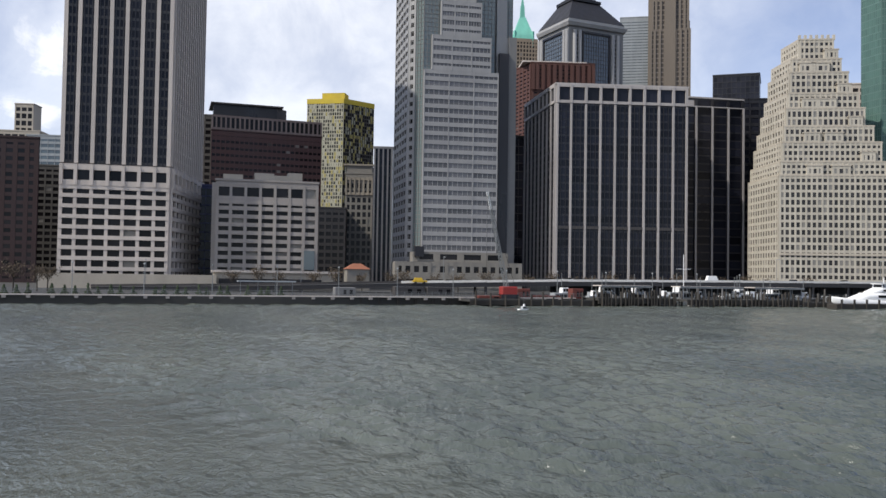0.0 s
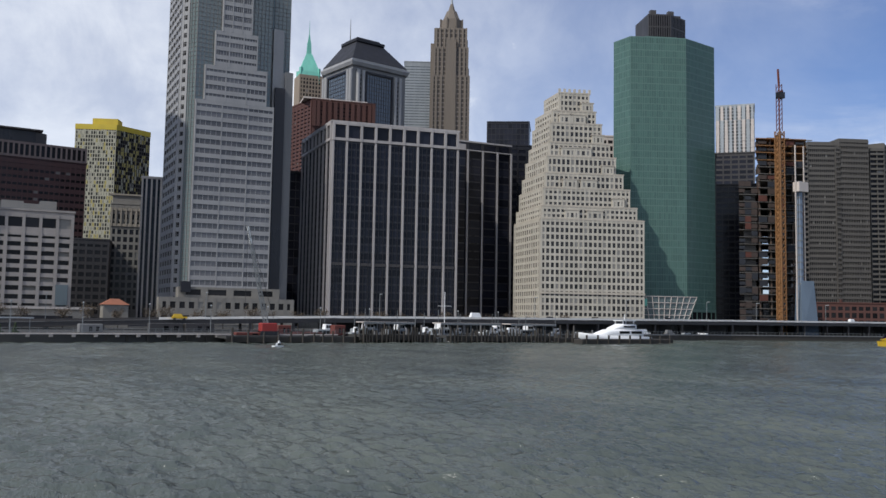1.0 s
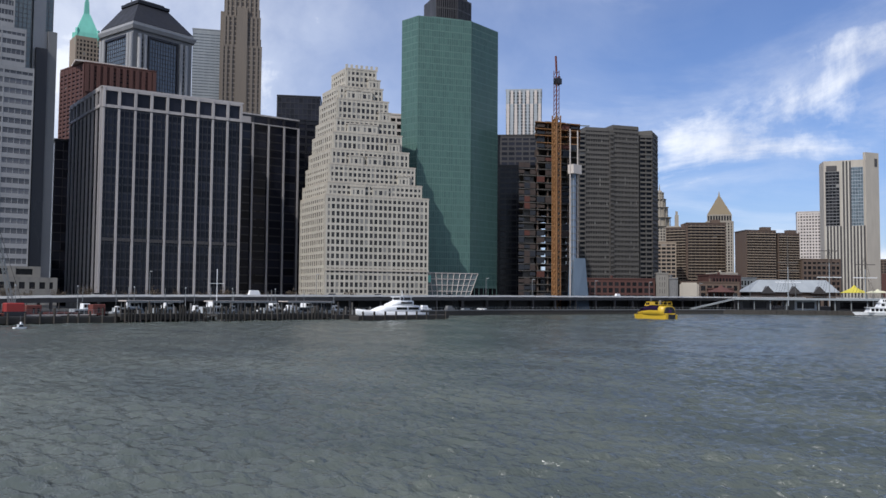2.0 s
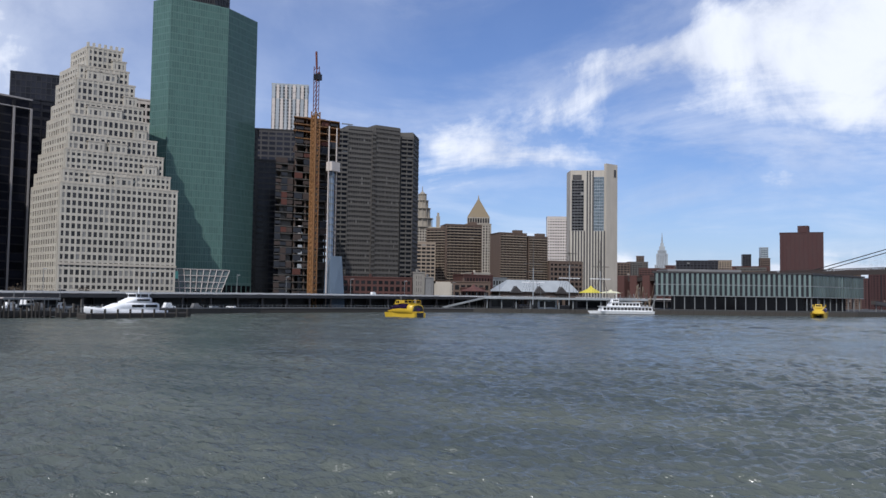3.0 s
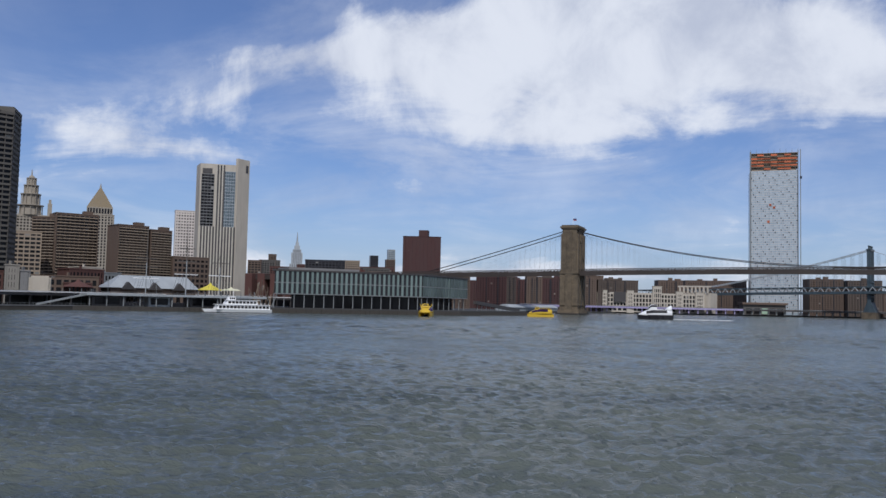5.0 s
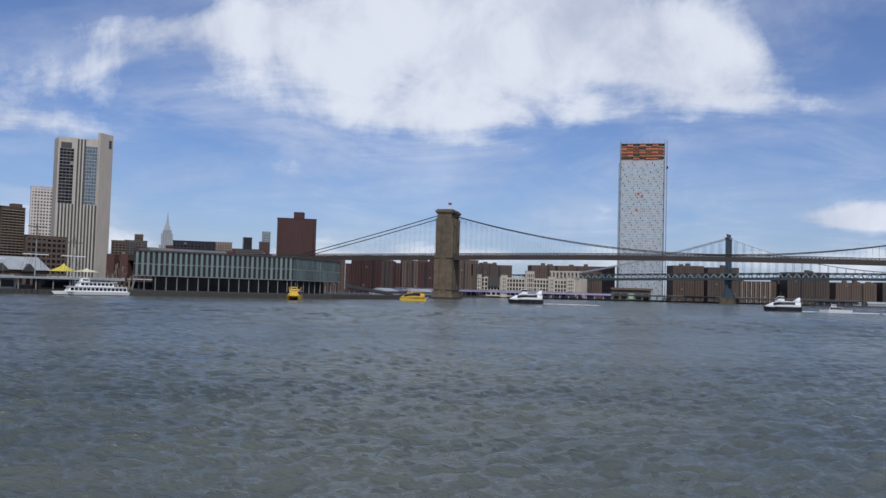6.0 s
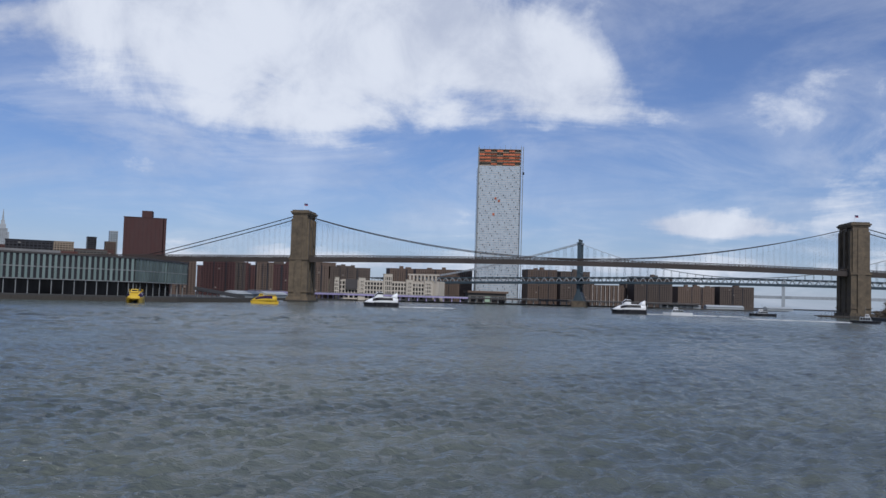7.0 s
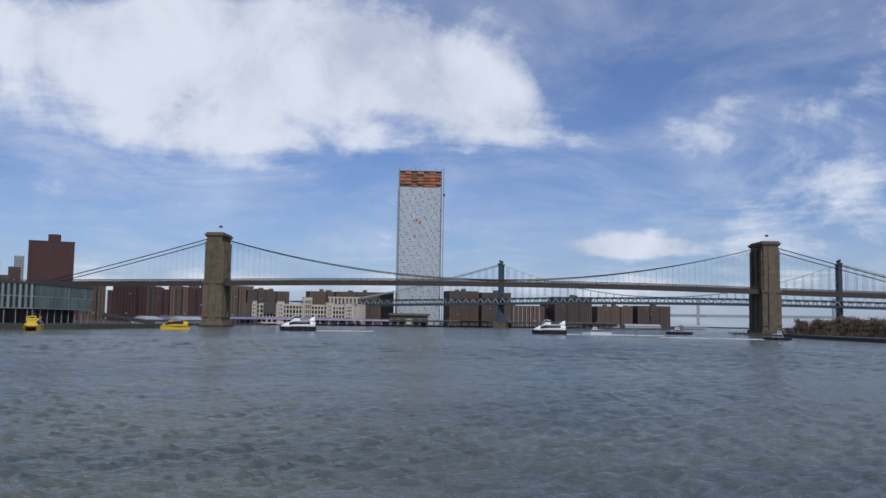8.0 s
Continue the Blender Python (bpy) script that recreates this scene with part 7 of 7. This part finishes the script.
def north_shore():
    """Lilac-painted raised road and white sheds below the bridges."""
    ob = thing("elevated_road", 0, 0, 0, "lilac-painted elevated road on columns along the far quay", "elevated road")
    line = [(1000, 48), (1100, 34), (1232, -50), (1283, -225), (1390, -440), (1440, -640)]
    for p, q in zip(line, line[1:]):
        p, q = Vector(p), Vector(q)
        n = max(1, round((q - p).length / 26))
        t = math.degrees(math.atan2((q - p).y, (q - p).x))
        for i in range(n):
            c = p + (q - p) * ((i + 0.5) / n)
            lilac = p.x < 1280
            block("girder", ob, PURPLE if lilac else BRONZE, (c.x, c.y, 8.2), ((q - p).length / n, 14, 2.2), t)
            block("railing", ob, STEEL, (c.x - 1, c.y, 9.8), ((q - p).length / n, 13, 0.4), t)
            for k in (-0.3, 0.2):
                d = p + (q - p) * ((i + 0.5 + k) / n)
                block("column", ob, PURPLE if lilac else STEEL, (d.x - 5, d.y + 2, 4.6), (1.4, 1.4, 5.4), t)
    for x, y, w, d, turn in ((905, 52, 60, 16, -20), (985, 34, 50, 14, -12), (1035, 26, 40, 12, -14), (1438, -610, 70, 10, -84), (1446, -690, 70, 10, -84), (1470, -800, 80, 10, -60)):
        ob = thing("tent_shed", x, y, 2, "long low white tent shed on the quay", "shed", "white quay sheds", turn=turn)
        block("wall", ob, GREYPANEL, (0, 0, 1.8), (w, d, 3.6))
        bm = bmesh.new()
        add_prism(bm, [(-w / 2, -d / 2 - 1), (w / 2, -d / 2 - 1), (w / 2, d / 2 + 1), (-w / 2, d / 2 + 1)], 3.6, 6.6, [(-w / 2, -0.3), (w / 2, -0.3), (w / 2, 0.3), (-w / 2, 0.3)])
        part("roof", bm, GREYPANEL, ob)
    # low shed with an orange and green front below the pale tower
    ob = thing("quay_shed", 1330, -262, 2, "broad shed with a rust-brown roof and pale green doors", "shed", turn=-80)
    block("wall", ob, TAUPE, (0, 0, 7), (60, 16, 14))
    block("roof", ob, BROWN, (0, -1, 15.5), (64, 20, 3))
    for i in range(5):
        block("door", ob, material("pale_green_paint", (0.30, 0.42, 0.30)) if i == 2 else DARKGLASS, (-22 + 11 * i, -8.2, 5), (8, 0.4, 8))
    # hazy blocks on the far bank
    for x, y, w, h, mat in ((1500, -1250, 26, 66, GREYPANEL), (1540, -1290, 20, 52, TAUPE), (1700, -1400, 60, 26, BROWN), (1350, -1120, 40, 22, BROWN), (1250, -1060, 34, 18, TAUPE)):
        simple("distant_block", "hazy distant block on the far bank", (x, y), (x - w * 0.5, y - w * 0.86), (18, -10), h, mat, DARKGLASS_I, 6, int(h / 3.6), group="distant blocks", far=True, pier=1.2, band=1.4, deep=0.2)
    for i in range(60):
        s = rng.random()
        copy_thing(dense[i % 3], pose(860 + 800 * s, -640 - 640 * s - rng.uniform(6, 60), 2.2, 0, 0, rng.uniform(0, 360)))


north_shore()

# ---- boats ----


def hull(bm, long, wide, z0, z1, bow=0.28, flare=1.08):
    lo = [(-long / 2, -wide / 2 * 0.9), (long * (0.5 - bow), -wide / 2 * 0.9), (long * 0.46, 0), (long * (0.5 - bow), wide / 2 * 0.9), (-long / 2, wide / 2 * 0.9)]
    hi = [(-long / 2 * 1.01, -wide / 2 * flare), (long * (0.5 - bow), -wide / 2 * flare), (long * 0.5, 0), (long * (0.5 - bow), wide / 2 * flare), (-long / 2 * 1.01, wide / 2 * flare)]
    add_prism(bm, lo, z0, z1, hi)


def cabin(ob, name, x0, x1, wide, z0, z1, mat, rake=0.8, panes=0, label=""):
    bm = bmesh.new()
    add_prism(bm, [(x0, -wide / 2), (x1, -wide / 2), (x1, wide / 2), (x0, wide / 2)], z0, z1, [(x0 + rake * 0.3, -wide / 2 * 0.92), (x1 - rake, -wide / 2 * 0.92), (x1 - rake, wide / 2 * 0.92), (x0 + rake * 0.3, wide / 2 * 0.92)])
    house = part(name, bm, mat, ob, label)
    for i in range(panes):
        w = (x1 - x0 - rake * 1.3) / panes
        for sg in (-1, 1):
            block("window", house, DARKGLASS, (x0 + rake * 0.4 + w * (i + 0.5), sg * wide / 2 * 0.975, z0 + (z1 - z0) * 0.52), (w * 0.76, 0.24, (z1 - z0) * 0.56))


VIOLETGLASS = glass("violet_window", (0.035, 0.014, 0.06), rough=0.12)


def shell(bm, stations, steps=7):
    """A rounded hull or cabin top lofted along x; stations: x, half width, foot, crown, squareness."""
    rings = []
    for x, w, z0, z1, sq in stations:
        ring = []
        for i in range(2 * steps + 1):
            a = math.pi * i / (2 * steps)
            c, d = math.cos(a), math.sin(a)
            ring.append(bm.verts.new((x, w * math.copysign(abs(c) ** sq, c), z0 + (z1 - z0) * d ** sq)))
        rings.append(ring)
    for a, b in zip(rings, rings[1:]):
        for i in range(2 * steps):
            bm.faces.new((a[i], a[i + 1], b[i + 1], b[i]))
        bm.faces.new((a[-1], a[0], b[0], b[-1]))
    bm.faces.new(rings[0])
    bm.faces.new(rings[-1][::-1])
    bmesh.ops.recalc_face_normals(bm, faces=bm.faces)
    for f in bm.faces:
        f.smooth = len(f.verts) == 4


def glazing_band(bm, stations, a0, a1, side, steps=5):
    """A band of curved glass lying 6 cm proud of a shell, between two angles of its section."""
    rings = []
    for x, w, z0, z1, sq in stations:
        ring = []
        for i in range(steps + 1):
            a = radians(a0 + (a1 - a0) * i / steps)
            ring.append(bm.verts.new((x, side * (w * math.cos(a) ** sq + 0.06), z0 + (z1 - z0) * math.sin(a) ** sq + 0.06)))
        rings.append(ring)
    for a, b in zip(rings, rings[1:]):
        for i in range(steps):
            bm.faces.new((a[i], a[i + 1], b[i + 1], b[i]))
    bmesh.ops.solidify(bm, geom=bm.faces[:], thickness=0.04)


def water_taxi(x, y, turn, label, size=0.82, tall=1.12):
    """Rounded yellow catamaran: twin hulls, bulging cabin with violet side windows, arched open stern, upper deck."""
    ob = thing("water_taxi", x, y, 0, label, "ferry boat", "yellow water taxis", turn=turn)
    ob.matrix_basis = pose(x, y, 0, 0, 0, turn) @ Matrix.Diagonal((size, size, size * tall, 1))
    for sy in (-2.6, 2.6):
        bm = bmesh.new()
        hull(bm, 22, 2.3, -0.6, 2.0)
        bmesh.ops.translate(bm, verts=bm.verts, vec=(0, sy, 0))
        part("hull", bm, TAXIYELLOW, ob)
    bm = bmesh.new()
    hull(bm, 20, 7.2, 1.4, 2.6, bow=0.4, flare=1.0)
    part("deck", bm, TAXIYELLOW, ob)
    body = ((-9.6, 3.9, 1.8, 5.6, 0.55), (-6, 4.1, 1.8, 6.0, 0.55), (0, 4.1, 1.8, 6.1, 0.55), (4.5, 3.8, 1.9, 5.4, 0.6), (7.6, 3.0, 2.1, 4.2, 0.7), (10.2, 1.4, 2.3, 2.9, 0.8))
    bm = bmesh.new()
    shell(bm, body)
    part("cabin_shell", bm, TAXIYELLOW, ob)
    for sg in (-1, 1):
        bm = bmesh.new()
        glazing_band(bm, body[1:5], 14, 62, sg)
        part("side_window", bm, VIOLETGLASS, ob, "violet-black tinted side window")
    # solid black pieces paint the shade inside the stern and between the hulls
    bm = bmesh.new()
    shell(bm, ((-9.9, 3.6, 0.4, 5.2, 0.6), (-9.5, 3.6, 0.4, 5.2, 0.6)))
    part("stern_opening", bm, BLACKPAINT, ob, "black arched piece for the shaded stern opening")
    block("stern_gap", ob, BLACKPAINT, (-11.0, 0, 0.9), (0.4, 4.6, 2.3))
    block("stern_sign", ob, VIOLETGLASS, (-10.1, 0.2, 3.4), (0.15, 2.0, 1.3))
    cabin(ob, "wheelhouse", 1.0, 5.0, 3.4, 5.6, 7.4, TAXIYELLOW, 1.2, 2)
    block("windscreen", ob, DARKGLASS, (4.4, 0, 6.6), (0.3, 2.6, 0.9))
    block("upper_deck", ob, TAXIYELLOW, (-4.2, 0, 6.1), (9, 6.0, 0.2))
    for px in (-8.4, -5.6, -2.8, 0.0):
        for sg in (-1, 1):
            block("rail_post", ob, TAXIYELLOW, (px, sg * 2.9, 6.7), (0.12, 0.12, 1.2))
    for sg in (-1, 1):
        block("handrail", ob, TAXIYELLOW, (-4.2, sg * 2.9, 7.3), (8.6, 0.12, 0.12))
    for px, h in ((2.0, 2.6), (1.4, 1.6)):
        block("mast", ob, STEEL, (px, 0.4, 7.4 + h / 2), (0.12, 0.12, h))
    return ob


water_taxi(314, 194, 80, "yellow catamaran water taxi with dark cabin windows")
water_taxi(544, 76.6, 187, "yellow catamaran water taxi with a tall wheelhouse", 1.1, 0.9)
water_taxi(653, 15.6, 100, "yellow catamaran water taxi near the stone tower")


def foam_trail(x, y, turn, start, length):
    """Broken foam lying on the water behind a boat."""
    w = thing("wake", x, y, 0, "white foamy wake trailing on the water", "wake", turn=turn)
    spots = []
    rg = random.Random(int(x))
    for i in range(int(6 * length)):
        d = rg.random() ** 1.4
        spots.append(((-start - length * d, rg.gauss(0, 1.0 + 2.6 * d), 0.10 + rg.uniform(0, 0.25)), (rg.uniform(0.6, 2.8) * (1.2 - d), rg.uniform(0.3, 1.0), 0.18), rg.uniform(-25, 25)))
    joined_boxes("foam", w, WHITEPAINT, spots)


def ferry(x, y, turn, label, wake=40):
    ob = thing("passenger_ferry", x, y, 0, label, "ferry boat", "white passenger ferries", turn=turn)
    ob.matrix_basis = pose(x, y, 0, 0, 0, turn) @ Matrix.Diagonal((0.94, 0.95, 1.38, 1))
    bm = bmesh.new()
    hull(bm, 26, 8, -0.6, 2.2, bow=0.35)
    part("hull", bm, BLACKPAINT, ob, "black lower hull")
    body = ((-12.4, 3.7, 1.8, 4.6, 0.45), (-6, 3.9, 1.8, 5.0, 0.45), (2, 3.9, 1.8, 5.0, 0.5), (6.5, 3.4, 1.9, 4.3, 0.6), (9.5, 2.4, 2.0, 3.3, 0.7), (11.8, 0.9, 2.1, 2.6, 0.9))
    bm = bmesh.new()
    shell(bm, body)
    part("saloon", bm, WHITEPAINT, ob)
    for sg in (-1, 1):
        bm = bmesh.new()
        glazing_band(bm, ((-8.5, 3.84, 1.8, 4.9, 0.45),) + body[1:4], 10, 52, sg)
        part("window_band", bm, BLACKPAINT, ob, "curved black window band")
    bm = bmesh.new()
    shell(bm, ((-12.0, 3.2, 4.2, 7.0, 0.4), (-9.6, 3.2, 4.4, 6.2, 0.4), (-8.0, 3.0, 4.6, 5.2, 0.5)))
    part("stern_arch", bm, WHITEPAINT, ob)
    bridge = ((-1.4, 2.2, 4.8, 7.3, 0.5), (2.6, 2.3, 4.8, 7.4, 0.5), (4.8, 1.8, 4.6, 5.8, 0.6))
    bm = bmesh.new()
    shell(bm, bridge)
    part("wheelhouse", bm, WHITEPAINT, ob)
    for sg in (-1, 1):
        bm = bmesh.new()
        glazing_band(bm, bridge, 16, 56, sg)
        part("windscreen", bm, BLACKPAINT, ob, "black wheelhouse windows")
    block("mast", ob, STEEL, (1.0, 0, 8.4), (0.14, 0.14, 2.6))
    if wake:
        foam_trail(x, y, turn, 13, wake)
    return ob


ferry(668, -63, 96, "white ferry with a black hull heading downriver")
ferry(655, -238, 80, "white ferry with a black hull and foamy wake", 70)

# three-deck excursion boat at the wharf
ob = thing("excursion_boat", 503, 176, 0, "white two-deck excursion boat with rows of windows", "excursion boat", turn=128)
bm = bmesh.new()
hull(bm, 38, 8, 0.3, 2.0, bow=0.3, flare=1.1)
part("hull", bm, WHITEPAINT, ob)
bm = bmesh.new()
hull(bm, 37.6, 7.9, -0.5, 0.32, bow=0.3, flare=0.92)
part("boot_stripe", bm, BLACKPAINT, ob, "black waterline stripe")
cabin(ob, "main_deck", -18, 12, 8.2, 1.9, 4.4, WHITEPAINT, 1.2, 14)
cabin(ob, "upper_deck", -11, 7, 7.0, 4.6, 6.9, WHITEPAINT, 1.4, 8)
cabin(ob, "wheelhouse", 1, 5.5, 4.2, 7.0, 8.9, WHITEPAINT, 1.0, 3)
block("deck_edge", ob, WHITEPAINT, (-3, 0, 4.5), (30, 8.4, 0.2))
block("sun_deck", ob, WHITEPAINT, (-3, 0, 7.0), (19, 7.2, 0.16))
for px in range(-17, -10, 2):
    for sg in (-1, 1):
        block("rail_post", ob, WHITEPAINT, (px, sg * 3.9, 5.1), (0.1, 0.1, 1.1))
block("awning", ob, GREYPANEL, (-3, 0, 9.3), (9, 6.4, 0.2))
for px in (-7, -3, 0.5):
    for sg in (-1, 1):
        block("awning_post", ob, STEEL, (px, sg * 3.0, 8.2), (0.12, 0.12, 2.2))
block("mast", ob, WHITEPAINT, (2, 0, 10.4), (0.2, 0.2, 4.2))

# motor yacht leaving the dock
ob = thing("motor_yacht", 207, 228, 0, "white motor yacht with raked decks and a dark stern", "yacht", turn=186)
ob.matrix_basis = pose(207, 228, 0, 0, 0, 186) @ Matrix.Diagonal((1.2, 1.2, 1.2, 1))
bm = bmesh.new()
shell(bm, ((-13.5, 2.6, 2.0, -0.5, 0.5), (-4, 3.0, 2.1, -0.5, 0.5), (5, 2.6, 2.4, -0.4, 0.6), (10, 1.4, 2.8, 0.2, 0.8), (13, 0.2, 3.1, 1.6, 1.0)))
part("hull", bm, WHITEPAINT, ob)
block("stern", ob, BLACKPAINT, (-13.6, 0, 0.9), (0.5, 5.0, 1.7))
bm = bmesh.new()
shell(bm, ((-10.5, 2.3, 2.0, 4.1, 0.4), (-2, 2.4, 2.1, 4.2, 0.4), (2.5, 2.1, 2.3, 4.0, 0.5), (6.5, 1.3, 2.5, 2.9, 0.7)))
part("main_saloon", bm, WHITEPAINT, ob)
bm = bmesh.new()
shell(bm, ((-8, 1.9, 4.0, 5.6, 0.4), (-2.5, 1.9, 4.0, 5.6, 0.4), (0.8, 1.5, 4.0, 4.5, 0.6)))
part("flybridge", bm, WHITEPAINT, ob)
for sg in (-1, 1):
    for px, w, z in ((-7.5, 4.2, 3.2), (-2.6, 4.0, 3.2), (-5.0, 4.5, 4.8)):
        block("window", ob, DARKGLASS, (px, sg * (2.34 if z < 4 else 1.86), z), (w, 0.2, 0.7 if z < 4 else 0.5))
block("hardtop", ob, WHITEPAINT, (-5, 0, 6.5), (5.5, 3.6, 0.2))
for px in (-7.2, -2.8):
    for sg in (-1, 1):
        block("hardtop_post", ob, WHITEPAINT, (px, sg * 1.5, 6.0), (0.25, 0.15, 1.0))
block("mast", ob, WHITEPAINT, (-5, 0, 7.4), (0.15, 0.15, 1.8))
ob = thing("barge", 208, 222.5, 0, "long dark timber barge beside the yacht", "barge", turn=6)
bm = bmesh.new()
add_box(bm, (0, 0, 0.6), (44, 4, 2.2))
bmesh.ops.bevel(bm, geom=bm.edges[:], offset=0.25, segments=1, affect="EDGES")
part("hull", bm, TIMBER, ob)
for i in range(9):
    block("fender_post", ob, TIMBER, (-20 + 5 * i, -2.1, 1.4), (0.5, 0.4, 3.2))


def moored(x, y, turn, long, mat, label):
    ob = thing("work_boat", x, y, 0, label, "work boat", "moored work boats", turn=turn)
    bm = bmesh.new()
    hull(bm, long, long * 0.3, -0.4, long * 0.1)
    part("hull", bm, mat, ob)
    cabin(ob, "deckhouse", -long * 0.2, long * 0.2, long * 0.24, long * 0.1, long * 0.1 + 2.0, GREYPANEL, 0.8, 4)
    cabin(ob, "wheelhouse", -long * 0.02, long * 0.14, long * 0.16, long * 0.1 + 2.0, long * 0.1 + 3.6, WHITEPAINT, 0.6, 2)
    block("mast", ob, STEEL, (0, 0, long * 0.1 + 6), (0.12, 0.12, 4))
    return ob


moored(122, 243, 4, 20, WHITEPAINT, "white ferry moored at the dock")
moored(134, 245, 8, 18, BLACKPAINT, "black-hulled tug moored at the dock")
moored(150, 247, 4, 22, WHITEPAINT, "white ferry moored at the dock")
moored(172, 247, 2, 18, GREYPANEL, "grey launch moored at the dock")
moored(186, 249, 2, 20, WHITEPAINT, "white launch moored at the dock")
moored(110, 246, 2, 16, GREYPANEL, "grey work boat moored behind the barge")
for x, y, t, long, paint, word in ((117, 239.5, 8, 9, WHITEPAINT, "white"), (141, 240, 3, 11, GREYMID, "grey"), (155, 241.5, 185, 10, WHITEPAINT, "white"),
                                  (167, 241, 6, 12, WHITEPAINT, "white"), (179, 243, 184, 10, BLACKPAINT, "black"), (195, 244, 5, 11, WHITEPAINT, "white")):
    moored(x, y, t, long, paint, "small " + word + " launch moored between the dock piles")
moored(80, 200, 20, 10, WHITEPAINT, "small white motor boat on open water").matrix_basis = pose(80, 200, 0, 0, 0, 20) @ Matrix.Diagonal((0.32, 0.32, 0.32, 1))
moored(640, -268, 72, 20, WHITEPAINT, "white cruise boat on open water")
moored(520, -330, 237, 16, BLACKPAINT, "dark tug under way near the far bank")
foam_trail(520, -330, 237, 7, 60)
moored(748, -388, 75, 22, BLACKPAINT, "dark tug moored by the stone tower")
ob = thing("flag_mast", 150, 243, 0, "tall white mast with a cross yard on the dock", "mast")
block("pole", ob, WHITEPAINT, (0, 0, 9), (0.17, 0.17, 14))
block("yard", ob, WHITEPAINT, (0, 0, 11.5), (5, 0.15, 0.15))
block("foot", ob, STEEL, (0, 0, 1.9), (1.2, 1.2, 0.8))
dock("wharf_fender", "long low timber fender around the tower's foot", 742, -458, 46, 10, -102, 2.2, 10)
for x, y, w in ((128, 241, 18), (158, 242, 24), (184, 244, 20)):
    ob = thing("dock_canopy", x, y, 2.0, "grey steel canopy over the ferry dock", "canopy", "dock canopies", turn=5)
    block("roof", ob, CONCRETE, (0, 0, 4.0), (w, 5, 0.3))
    block("fascia", ob, STEEL, (0, -2.5, 3.8), (w, 0.2, 0.6))
    for i in range(5):
        for sy in (-2, 2):
            block("post", ob, STEEL, (w * (i - 2) / 4.4, sy, 2.0), (0.2, 0.2, 4.0))
# forest of dolphins and posts at the ferry docks
for i in range(46):
    x = 116 + 2.0 * i + rng.uniform(-0.6, 0.6)
    ob = thing("mooring_pile", x, 233.5 + 0.06 * i + rng.uniform(-1.5, 6), -1.5, "weathered grey timber mooring pile", "mooring pile", "mooring piles")
    bm = bmesh.new()
    h = rng.uniform(4.5, 7.5)
    bmesh.ops.create_cone(bm, cap_ends=True, segments=8, radius1=0.34, radius2=0.26, depth=h, matrix=Matrix.Translation((0, 0, h / 2)))
    part("shaft", bm, (TAUPE, TIMBER, GREYMID)[i % 3], ob)
